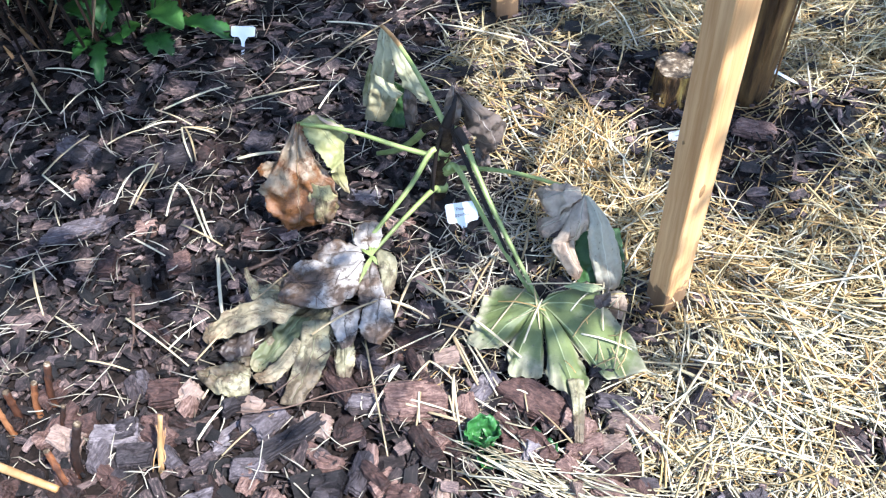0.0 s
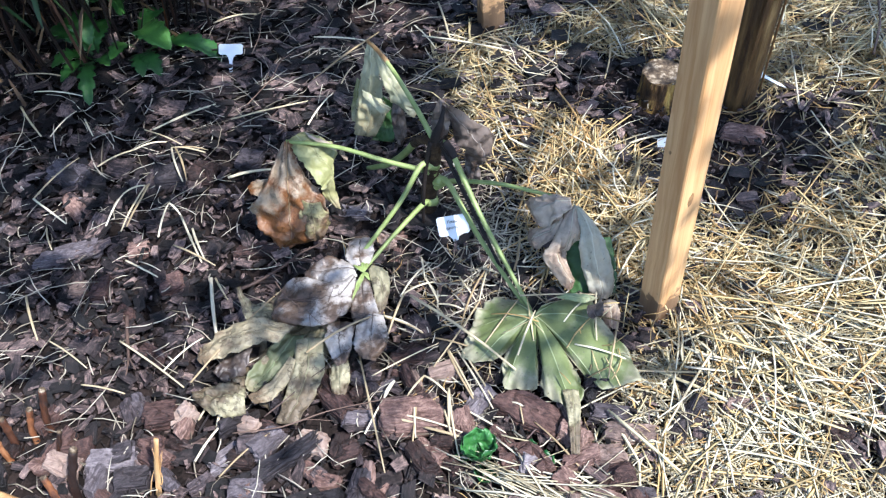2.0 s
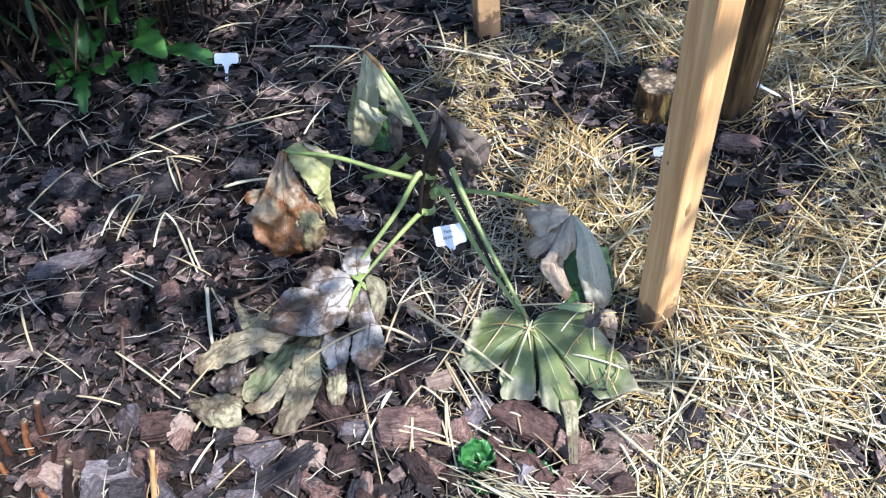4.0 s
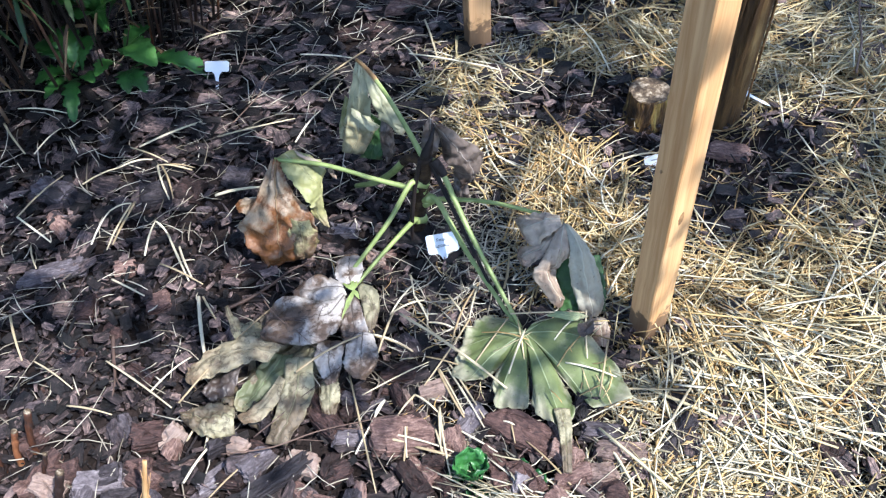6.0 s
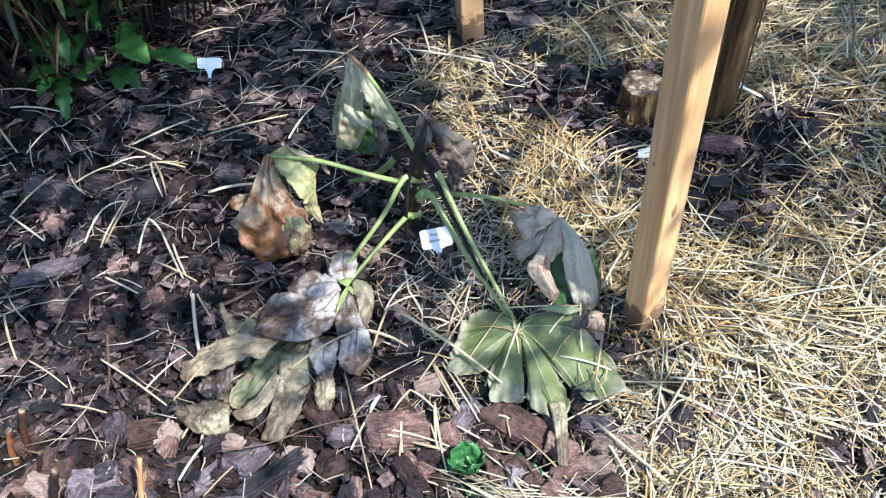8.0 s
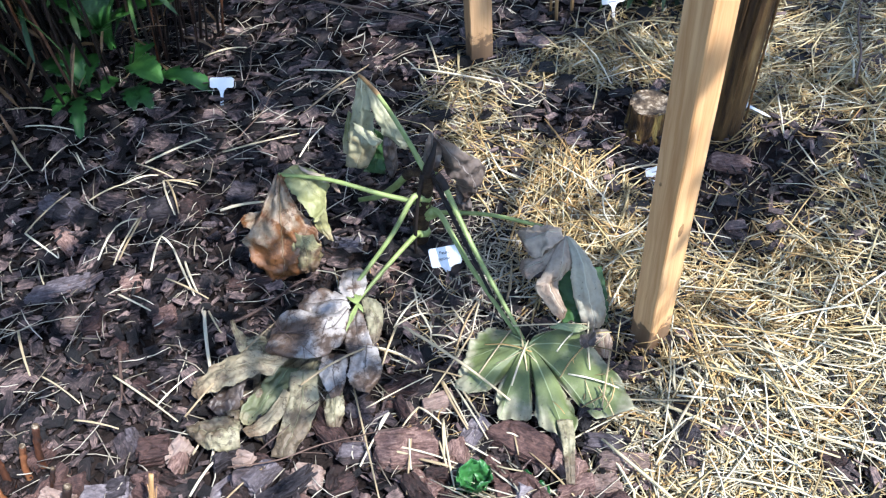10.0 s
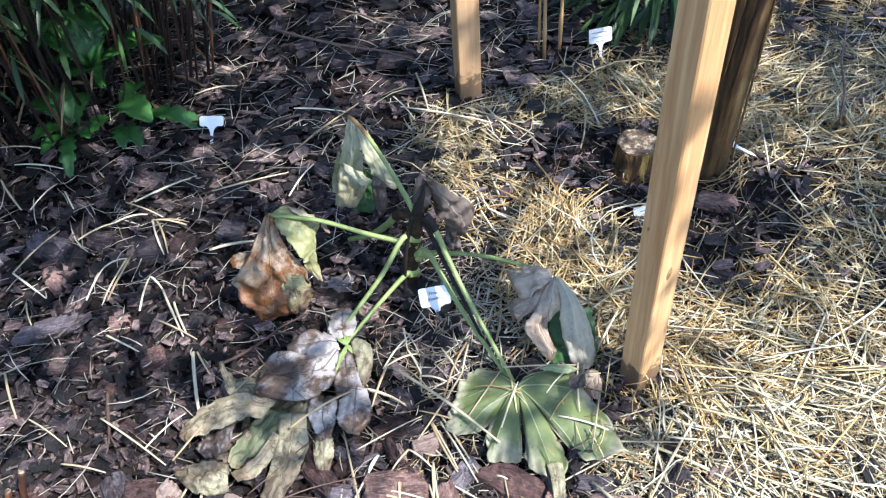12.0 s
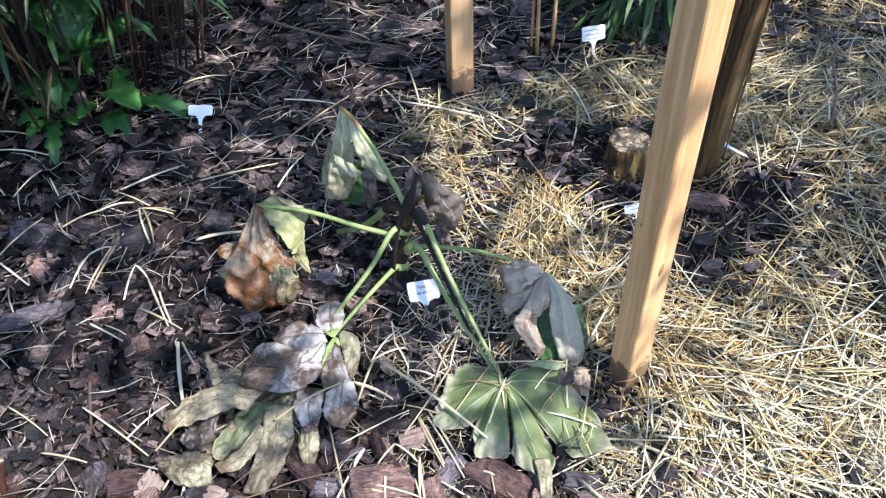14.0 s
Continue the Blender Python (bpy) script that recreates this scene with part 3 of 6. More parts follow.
stump = empty("tree_stump", (0.559, 1.598, 0))
bm = bmesh.new()
rows = []
for k, z in enumerate((-0.03, 0.0, 0.02, 0.045, 0.07, 0.078)):
    row = []
    for j in range(28):
        a = 2 * math.pi * j / 28
        r = 0.049 + 0.006 * max(0, 0.03 - z) / 0.03 + 0.006 * noise.noise((math.cos(a) * 2.5, math.sin(a) * 2.5, z * 8 + 3)) + 0.003 * noise.noise((math.cos(a) * 9, math.sin(a) * 9, z * 10))
        r -= 0.003 if k == 5 else 0
        row.append(bm.verts.new((r * math.cos(a), r * math.sin(a), z + (0.011 * noise.noise((a * 2.2, 2, z)) if k > 3 else 0))))
    rows.append(row)
for a, b in zip(rows, rows[1:]):
    for j in range(28):
        bm.faces.new((a[j], a[(j + 1) % 28], b[(j + 1) % 28], b[j]))
part("trunk", bm, STUMPWOOD, stump)
bm = bmesh.new()
prev = None
for i in range(6):
    rr = 0.047 * i / 5
    row = [bm.verts.new((rr * math.cos(a), rr * math.sin(a), 0.0765 + 0.0035 * noise.noise((rr * 60 * math.cos(a), rr * 60 * math.sin(a), 7))))
           for a in (2 * math.pi * j / 28 for j in range(28))] if i else [bm.verts.new((0, 0, 0.078))]
    if prev:
        for j in range(28):
            if len(prev) == 1:
                bm.faces.new((prev[0], row[j], row[(j + 1) % 28]))
            else:
                bm.faces.new((prev[j], row[j], row[(j + 1) % 28], prev[(j + 1) % 28]))
    prev = row
part("cut_face", bm, CUTWOOD, stump, "pale frayed cut face")
tagged(stump, "low sawn stump with yellowish bark on bare soil", "stump")

# ---- the wilted plant ----


def leaf(name, hub, ends, material, parent, dip=0.4, bow=0.02, pleat=0.012, ripple=0.006, label="", flat=False, thick=0.0007, seed=1, rib_step=14, curl=0.0, tip=0.14, slit=9, rag=1.0, veins=None):
    """A lobed blade: it fans out from hub to the lobe tips `ends` (places), with narrow sinuses between neighbouring lobes.
    bow: bulge half way; pleat: depth of the fold between two ribs; ripple: buckling; curl: how far the rim rolls over."""
    hub = Vector(hub)
    tips = [Vector(e) - hub for e in ends]
    rows, along, ribs = [], [], []
    cols, steps = (len(tips) - 1) * rib_step + 1, 26
    for c in range(cols):
        i = min(c // rib_step, len(tips) - 2)
        f = (c - i * rib_step) / rib_step
        a, b = tips[i], tips[i + 1]
        chord = a * (1 - f) + b * f
        way = chord.normalized() if flat else (a.normalized() * (1 - f) + b.normalized() * f).normalized()
        g = math.sin(math.pi * f)
        cut = dip[i] if isinstance(dip, (list, tuple)) else dip
        size = (chord.length if flat else a.length * (1 - f) + b.length * f) * (1 - tip * g - cut * g ** slit)
        size *= 1 + rag * (0.05 * noise.noise((c * 0.6, seed, 0.5)) + 0.035 * noise.noise((c * 2.3, seed, 2.5)))
        gap = a.angle(b)
        row = []
        nrm = a.cross(b).normalized() if gap > 0.02 else Vector((0, 0, 1))
        out = Vector((0, 0, 1)) if flat else Vector((way.x, way.y, 0.25)).normalized()
        if nrm.dot(out) < 0:
            nrm = -nrm
        fold = 1 - abs(2 * f - 1)
        for k in range(steps + 1):
            s = k / steps
            q = way * size * s
            q = q + out * bow * math.sin(math.pi * min(1, s * 1.1)) * min(1, size / 0.15)
            q = q - nrm * pleat * fold * math.sin(math.pi * 0.5 * s)
            p = hub + q
            n1 = noise.noise(p * 13 + Vector((seed, 0, 0)))
            n2 = noise.noise(p * 30 + Vector((0, seed, 0)))
            n3 = noise.noise(p * 75 + Vector((0, seed, 4)))
            wob = ripple * s ** 0.7 * (2.2 * (0.35 - abs(n1)) * 1.6 + 0.9 * n2 + 0.35 * n3)
            p = p + (out * 0.6 + nrm * 0.6) * wob
            if s > 0.72:
                p = p + nrm * curl * ((s - 0.72) / 0.28) ** 2 * (0.4 + noise.noise((c * 0.25, seed, 9.0)) * 1.6)
            floor_z = ground_z(p.x, p.y) + 0.012
            if p.z < floor_z:
                p.z = floor_z + 0.4 * abs(wob)
            row.append(p)
            along.append(s)
            ribs.append(size * s * (gap * min(f, 1 - f) if veins is None else min(way.angle(tips[v]) for v in veins)))
        rows.append(row)
    bm = bmesh.new()
    verts = [[bm.verts.new(p) for p in row] for row in rows]
    for a, b in zip(verts, verts[1:]):
        for k in range(steps):
            if k == 0:
                bm.faces.new((a[0], a[1], b[1]))
            else:
                bm.faces.new((a[k], a[k + 1], b[k + 1], b[k]))
    ob = part(name, bm, material, parent, label)
    for key, values in (("along", along), ("rib", ribs)):
        at = ob.data.attributes.new(key, "FLOAT", "POINT")
        at.data.foreach_set("value", values)
    mod = ob.modifiers.new("blade", "SOLIDIFY")
    mod.thickness = thick
    return ob


def lobe(name, material, label, bulge, ripple, seed, sections, pleats=0, depth=0.0):
    """One lobe or fold of a wilted leaf, lofted through a few cross-sections (left end, right end), arched and crumpled."""
    lefts = spline([s[:3] for s in sections], 32)
    rights = spline([s[3:] for s in sections], 32)
    bm = bmesh.new()
    rows, along, ribs = [], [], []
    for k, (a, b) in enumerate(zip(lefts, rights)):
        ahead = (lefts[min(k + 1, 32)] + rights[min(k + 1, 32)] - lefts[max(k - 1, 0)] - rights[max(k - 1, 0)])
        up = (b - a).cross(ahead)
        up = up.normalized() if up.length > 1e-9 else Vector((0, 0, 1))
        if up.dot(Vector((0, -0.7, 0.7))) < 0:
            up = -up
        wide = (b - a).length
        row = []
        for j in range(21):
            u = j / 20
            p = a.lerp(b, u) + up * bulge * (1 - (2 * u - 1) ** 2) * min(1, wide / 0.04)
            crease = 0.35 - abs(noise.noise(p * 24 + Vector((seed, 0, 0))))
            fine = noise.noise(p * 58 + Vector((0, seed, 0))) + 0.6 * noise.noise(p * 130 + Vector((0, seed, 3)))
            grow = min(1, k / 6)
            fold = 2 * abs(((u * pleats + 0.25 * noise.noise((k * 0.12, seed, 6.0))) % 1.0) - 0.5) if pleats else 0.0
            p = p + up * depth * fold * math.sin(math.pi * min(1, 0.15 + k / 32))
            p = p + up * ripple * grow * (2.0 * crease + 0.75 * fine) - up * 0.0018 * math.exp(-((u - 0.5) / 0.06) ** 2)
            p = p + (b - a) * (0.055 * noise.noise((k * 0.55, seed, 2 * u)) + 0.035 * noise.noise((k * 1.7, seed, 2 * u))) * grow
            p = p + up * 0.010 * min(1.0, wide / 0.05) * max(0.0, abs(2 * u - 1) - 0.55) / 0.45 * (0.15 + 1.3 * noise.noise((k * 0.16, seed, 7 + 3 * u))) * grow
            p.z = max(p.z, ground_z(p.x, p.y) + 0.012)
            row.append(bm.verts.new(p))
            along.append(k / 32)
            ribs.append(abs(u - 0.5) * wide)
        rows.append(row)
    for a, b in zip(rows, rows[1:]):
        for j in range(20):
            bm.faces.new((a[j], a[j + 1], b[j + 1], b[j]))
    ob = part(name, bm, material, blade_of[0] or plant, label)
    blade_of[0] = blade_of[0] or ob
    for key, values in (("along", along), ("rib", ribs)):
        ob.data.attributes.new(key, "FLOAT", "POINT").data.foreach_set("value", values)
    ob.modifiers.new("blade", "SOLIDIFY").thickness = 0.0007


plant = empty("wilted_plant", (0, 0, 0))
blade_of = [None]      # the leaf whose lobes are being built; the first lobe becomes its blade
tagged(plant, "collapsed fatsia shrub with drooping dying leaves on green stalks", "plant")
bm = bmesh.new()
tube(bm, [(-0.004, 1.318, -0.03), (0.0, 1.315, 0.03), (0.008, 1.312, 0.10), (0.02, 1.306, 0.17), (0.028, 1.302, 0.235)], [0.021, 0.0175, 0.0155, 0.0145, 0.0125],
     14, 26, knots=((0.3, 0.06), (0.47, 0.10), (0.6, 0.05), (0.8, 0.1)))
part("stem", bm, STEM, plant, "dark brown scarred main stem")
bm = bmesh.new()
tube(bm, [(0.026, 1.303, 0.225), (0.032, 1.300, 0.25), (0.042, 1.304, 0.275), (0.05, 1.318, 0.295)], [0.011, 0.0095, 0.006, 0.003], 10, 12, knots=((0.3, 0.2),))
part("rotten_tip", bm, ROT, plant, "black rotten shoot tip")
PETIOLES = [
    ("leaf_stalk", [(0.024, 1.305, 0.235), (-0.003, 1.37, 0.262), (-0.030, 1.435, 0.279), (-0.052, 1.488, 0.285)], (0.0072, 0.006, 0.0055, 0.005), PETIOLE),
    ("withered_stalk", [(-0.050, 1.484, 0.2848), (-0.062, 1.512, 0.284), (-0.075, 1.542, 0.280), (-0.088, 1.572, 0.272)], (0.0051, 0.0048, 0.0044, 0.004), CANE_TAN),
    ("leaf_stalk", [(0.0, 1.305, 0.150), (-0.07, 1.325, 0.165), (-0.17, 1.36, 0.187), (-0.272, 1.392, 0.187)], (0.0068, 0.0058, 0.0052, 0.0045), PETIOLE),
    ("leaf_stalk", [(0.012, 1.303, 0.170), (-0.008, 1.285, 0.180), (-0.06, 1.24, 0.125), (-0.17, 1.16, 0.04)], (0.008, 0.0066, 0.0056, 0.0045), PETIOLE),
    ("leaf_stalk", [(0.004, 1.303, 0.060), (-0.012, 1.285, 0.070), (-0.07, 1.22, 0.068), (-0.144, 1.139, 0.055)], (0.008, 0.0064, 0.0052, 0.0042), PETIOLE),
    ("leaf_stalk", [(0.038, 1.302, 0.225), (0.056, 1.282, 0.218), (0.10, 1.18, 0.135), (0.172, 1.017, 0.042)], (0.0085, 0.007, 0.006, 0.0045), PETIOLE),
    ("leaf_stalk", [(0.020, 1.300, 0.125), (0.045, 1.283, 0.128), (0.09, 1.18, 0.085), (0.167, 1.020, 0.036)], (0.0085, 0.007, 0.0058, 0.0045), PETIOLE),
    ("leaf_stalk", [(0.022, 1.305, 0.110), (0.06, 1.296, 0.118), (0.15, 1.258, 0.135), (0.262, 1.20, 0.138)], (0.007, 0.006, 0.005, 0.004), PETIOLE),
    ("leaf_stalk", [(-0.012, 1.335, 0.20), (-0.04, 1.375, 0.13), (-0.08, 1.42, 0.06), (-0.125, 1.455, 0.02)], (0.0085, 0.009, 0.008, 0.006), PETIOLE),
    ("withered_stalk", [(0.026, 1.304, 0.225), (0.012, 1.315, 0.222), (-0.002, 1.328, 0.212), (-0.014, 1.338, 0.195)], (0.010, 0.0095, 0.009, 0.0095), STEM),
    ("withered_stalk", [(0.036, 1.300, 0.235), (0.048, 1.284, 0.20), (0.085, 1.205, 0.13), (0.148, 1.06, 0.03)], (0.0065, 0.005, 0.004, 0.0028), ROT),
    ("withered_stalk", [(0.020, 1.298, 0.235), (0.004, 1.292, 0.17), (-0.008, 1.286, 0.09), (-0.016, 1.28, 0.0)], (0.006, 0.0045, 0.004, 0.003), ROT),
    ("withered_stalk", [(0.036, 1.305, 0.225), (0.044, 1.33, 0.25), (0.05, 1.35, 0.27), (0.052, 1.362, 0.283)], (0.005, 0.004, 0.0035, 0.003), TWIG),
    ("withered_stalk", [(0.045, 1.292, 0.235), (0.05, 1.287, 0.228), (0.056, 1.281, 0.219), (0.062, 1.272, 0.209)], (0.0085, 0.009, 0.0088, 0.0076), ROT),
]
for name, pts, radii, mat in PETIOLES:
    bm = bmesh.new()
    tube(bm, pts, [r * (0.86 if mat is PETIOLE else 1.0) for r in radii], 10, 22)
    part(name, bm, mat, plant, "" if mat is PETIOLE else "shrivelled dark leaf stalk")
for z, turn in ((0.17, 215), (0.125, 300), (0.06, 230), (0.15, 190), (0.11, 340)):
    bm = bmesh.new()
    a = radians(turn)
    c = Vector((0.006 + 0.11 * z, 1.315 - 0.05 * z, z))
    tube(bm, [c + Vector((math.cos(a), math.sin(a), 0)) * d + Vector((0, 0, h)) for d, h in ((0.002, -0.006), (0.012, -0.001), (0.022, 0.004))], (0.0145, 0.0115, 0.0085), 10, 6)
    part("stalk_base", bm, PETIOLE, plant, "swollen pale green stalk base")

green_leaf = leaf("leaf_blade", (0.178, 1.002, 0.045), [(0.165, 1.029, 0.03), (0.146, 1.049, 0.03), (0.118, 1.058, 0.03), (0.089, 1.05, 0.03), (0.067, 1.026, 0.03), (0.057, 0.999, 0.03), (0.042, 0.97, 0.022), (0.031, 0.942, 0.022), (0.054, 0.924, 0.022), (0.088, 0.926, 0.022), (0.122, 0.945, 0.022), (0.105, 0.901, 0.022), (0.103, 0.863, 0.022), (0.132, 0.857, 0.022), (0.159, 0.856, 0.022), (0.178, 0.874, 0.022), (0.178, 0.835, 0.022), (0.205, 0.812, 0.022), (0.22, 0.791, 0.022), (0.237, 0.828, 0.022), (0.241, 0.871, 0.022), (0.259, 0.859, 0.022), (0.278, 0.841, 0.022), (0.344, 0.842, 0.035), (0.337, 0.898, 0.035), (0.298, 0.967, 0.05), (0.288, 1.011, 0.05), (0.259, 1.03, 0.05), (0.192, 1.015, 0.05)],
     LEAF_D, plant, (0, 0, 0, 0, 0, 0, 0, 0, 0, 0, 0.2, 0, 0, 0, 0.55, 0, 0, 0, 0, 0, 0.5, 0, 0, 0, 0, 0, 0, 0), 0.016, 0.0, 0.0035, "limp pale green lobed leaf, underside up", True, seed=17, curl=0.010, tip=0.0, slit=2, rib_step=8, rag=0.12, veins=(2, 5, 8, 12, 18, 22, 25, 27))
blade_of[0] = green_leaf
lobe("withered_tip", LEAF_F, "dry beige strip at the lobe tip", 0.005, 0.004, 18, [(0.203, 0.842, 0.034, 0.232, 0.838, 0.034), (0.204, 0.806, 0.040, 0.229, 0.803, 0.040), (0.202, 0.765, 0.040, 0.221, 0.762, 0.040), (0.198, 0.718, 0.036, 0.212, 0.715, 0.036)])
blade_of[0] = None
lobe("leaf_blade", LEAF_A, "smooth grey-green drooping lobe", 0.008, 0.008, 114, [(-0.089, 1.583, 0.262, -0.076, 1.579, 0.262), (-0.104, 1.568, 0.212, -0.067, 1.550, 0.212), (-0.121, 1.566, 0.152, -0.069, 1.545, 0.152), (-0.138, 1.561, 0.092, -0.072, 1.544, 0.092), (-0.149, 1.548, 0.042, -0.101, 1.531, 0.042)], 2, 0.005)
lobe("leaf_lobe", LEAF_A, "flap folded over the leaf stalk", 0.006, 0.005, 115, [(-0.079, 1.579, 0.264, -0.068, 1.558, 0.264), (-0.072, 1.533, 0.227, -0.037, 1.517, 0.227), (-0.061, 1.511, 0.192, -0.021, 1.501, 0.192), (-0.047, 1.508, 0.157, -0.003, 1.480, 0.157), (-0.023, 1.485, 0.142, -0.009, 1.469, 0.142)])
lobe("leaf_fold", LEAF_A, "rolled-up leaf rim", 0.012, 0.004, 116, [(-0.118, 1.519, 0.192, -0.113, 1.499, 0.192), (-0.093, 1.510, 0.177, -0.097, 1.479, 0.177), (-0.067, 1.489, 0.167, -0.077, 1.463, 0.167), (-0.057, 1.479, 0.162, -0.063, 1.470, 0.162)])
lobe("leaf_lobe", LEAF_G, "dark green layer under the lobes", 0.004, 0.006, 117, [(-0.076, 1.574, 0.122, -0.055, 1.549, 0.122), (-0.094, 1.557, 0.072, -0.054, 1.550, 0.072), (-0.112, 1.541, 0.022, -0.061, 1.526, 0.022)])
lobe("withered_lobe", LEAF_H, "shrivelled brown strip", 0.008, 0.008, 118, [(-0.051, 1.518, 0.152, -0.041, 1.515, 0.152), (-0.061, 1.508, 0.112, -0.031, 1.515, 0.112), (-0.058, 1.506, 0.062, -0.033, 1.514, 0.062), (-0.055, 1.501, 0.032, -0.045, 1.501, 0.032)])
lobe("leaf_rim", LEAF_B2, "yellowing leaf rim", 0.004, 0.004, 119, [(-0.125, 1.593, 0.162, -0.119, 1.583, 0.162), (-0.147, 1.588, 0.092, -0.132, 1.585, 0.092), (-0.151, 1.567, 0.062, -0.140, 1.559, 0.062)])
blade_of[0] = None
lobe("leaf_blade", LEAF_B, "rusty brown crumpled lobe with silvery skin", 0.012, 0.011, 115, [(-0.279, 1.394, 0.183, -0.261, 1.394, 0.183), (-0.299, 1.363, 0.151, -0.242, 1.341, 0.151), (-0.336, 1.327, 0.116, -0.222, 1.328, 0.116), (-0.362, 1.319, 0.086, -0.201, 1.301, 0.086), (-0.351, 1.301, 0.056, -0.213, 1.272, 0.056), (-0.335, 1.282, 0.026, -0.240, 1.259, 0.026), (-0.329, 1.268, 0.011, -0.296, 1.268, 0.011)], 3, 0.011)
lobe("leaf_patch", LEAF_O, "olive yellow patch with dark rim", 0.012, 0.008, 131, [(-0.252, 1.300, 0.108, -0.216, 1.290, 0.108), (-0.262, 1.284, 0.078, -0.202, 1.276, 0.078), (-0.256, 1.262, 0.050, -0.214, 1.255, 0.050), (-0.244, 1.252, 0.036, -0.226, 1.250, 0.036)])
lobe("leaf_lobe", LEAF_B2, "olive green upper fold", 0.006, 0.006, 116, [(-0.270, 1.395, 0.183, -0.237, 1.418, 0.183), (-0.246, 1.344, 0.171, -0.199, 1.400, 0.171), (-0.216, 1.305, 0.146, -0.181, 1.393, 0.146), (-0.207, 1.303, 0.126, -0.190, 1.359, 0.126)])
lobe("leaf_lobe", LEAF_Y, "yellowing fold hanging down", 0.008, 0.006, 117, [(-0.211, 1.385, 0.151, -0.181, 1.376, 0.151), (-0.215, 1.356, 0.116, -0.185, 1.346, 0.116), (-0.214, 1.342, 0.076, -0.186, 1.332, 0.076), (-0.196, 1.319, 0.056, -0.180, 1.310, 0.056)])
lobe("leaf_rim", LEAF_E, "tan dry leaf rim", 0.006, 0.004, 118, [(-0.235, 1.414, 0.188, -0.226, 1.396, 0.188), (-0.200, 1.393, 0.181, -0.195, 1.372, 0.181), (-0.171, 1.378, 0.171, -0.163, 1.360, 0.171), (-0.157, 1.359, 0.161, -0.151, 1.342, 0.161)])
lobe("leaf_tip", LEAF_B, "thin orange leaf tip", 0.004, 0.004, 119, [(-0.328, 1.378, 0.096, -0.333, 1.342, 0.096), (-0.359, 1.386, 0.086, -0.359, 1.346, 0.086), (-0.372, 1.377, 0.081, -0.367, 1.360, 0.081)])
blade_of[0] = None
lobe("leaf_blade", LEAF_E, "grey-brown upper lobe", 0.012, 0.009, 118, [(0.277, 1.199, 0.138, 0.276, 1.171, 0.138), (0.235, 1.217, 0.125, 0.246, 1.157, 0.125), (0.206, 1.238, 0.105, 0.214, 1.161, 0.105), (0.193, 1.240, 0.100, 0.197, 1.219, 0.100)], 2, 0.006)
lobe("leaf_lobe", LEAF_E, "small curled side lobe", 0.01, 0.006, 119, [(0.265, 1.179, 0.128, 0.270, 1.158, 0.128), (0.228, 1.166, 0.105, 0.236, 1.132, 0.105), (0.196, 1.178, 0.080, 0.205, 1.126, 0.080), (0.189, 1.169, 0.075, 0.189, 1.149, 0.075)])
lobe("leaf_lobe", LEAF_E, "tan tongue-shaped lobe", 0.014, 0.009, 120, [(0.270, 1.178, 0.135, 0.289, 1.180, 0.135), (0.232, 1.127, 0.115, 0.285, 1.140, 0.115), (0.205, 1.116, 0.085, 0.262, 1.131, 0.085), (0.220, 1.090, 0.065, 0.251, 1.102, 0.065), (0.241, 1.066, 0.040, 0.265, 1.079, 0.040), (0.253, 1.057, 0.035, 0.259, 1.060, 0.035)], 2, 0.006)
lobe("leaf_lobe", LEAF_P, "pale grey-green lobe with a pale midrib", 0.016, 0.005, 121, [(0.280, 1.182, 0.140, 0.293, 1.169, 0.140), (0.283, 1.134, 0.120, 0.317, 1.129, 0.120), (0.278, 1.107, 0.095, 0.331, 1.099, 0.095), (0.284, 1.077, 0.055, 0.339, 1.068, 0.055), (0.291, 1.050, 0.030, 0.336, 1.049, 0.030), (0.305, 1.036, 0.022, 0.322, 1.034, 0.022)], 2, 0.006)
lobe("leaf_underlayer", LEAF_G, "dark green layer under the lobes", 0.004, 0.005, 122, [(0.261, 1.142, 0.075, 0.347, 1.144, 0.075), (0.256, 1.102, 0.045, 0.349, 1.089, 0.045), (0.256, 1.061, 0.018, 0.343, 1.049, 0.018)])
lobe("withered_tip", LEAF_E, "dry papery lobe tip", 0.008, 0.006, 123, [(0.312, 1.031, 0.022, 0.338, 1.029, 0.022), (0.305, 0.995, 0.025, 0.339, 0.995, 0.025), (0.307, 0.965, 0.022, 0.329, 0.964, 0.022)])
blade_of[0] = green_leaf
lobe("leaf_fold", LEAF_L, "pale green turned-up rim", 0.006, 0.003, 118, [(0.222, 1.024, 0.067, 0.224, 1.018, 0.067), (0.249, 1.018, 0.078, 0.251, 1.000, 0.078), (0.274, 1.010, 0.080, 0.266, 0.991, 0.080), (0.295, 1.007, 0.072, 0.281, 1.001, 0.072)])
lobe("withered_patch", LEAF_H, "brown curled rotten patch", -0.01, 0.005, 119, [(0.274, 0.983, 0.086, 0.300, 1.000, 0.086), (0.266, 0.957, 0.094, 0.298, 0.973, 0.094), (0.274, 0.951, 0.086, 0.294, 0.958, 0.086)])
blade_of[0] = None
lobe("leaf_blade", LEAF_C, "small silvery top lobe", 0.006, 0.004, 301, [(-0.158, 1.146, 0.064, -0.127, 1.151, 0.064), (-0.173, 1.172, 0.066, -0.116, 1.175, 0.066), (-0.167, 1.210, 0.060, -0.119, 1.208, 0.060), (-0.152, 1.232, 0.052, -0.128, 1.232, 0.052)])
lobe("leaf_lobe", LEAF_C, "silvery upper lobe with a cream edge", 0.006, 0.005, 302, [(-0.151, 1.124, 0.064, -0.161, 1.156, 0.064), (-0.185, 1.113, 0.062, -0.195, 1.180, 0.062), (-0.227, 1.122, 0.054, -0.226, 1.180, 0.054), (-0.258, 1.144, 0.045, -0.248, 1.175, 0.045)])
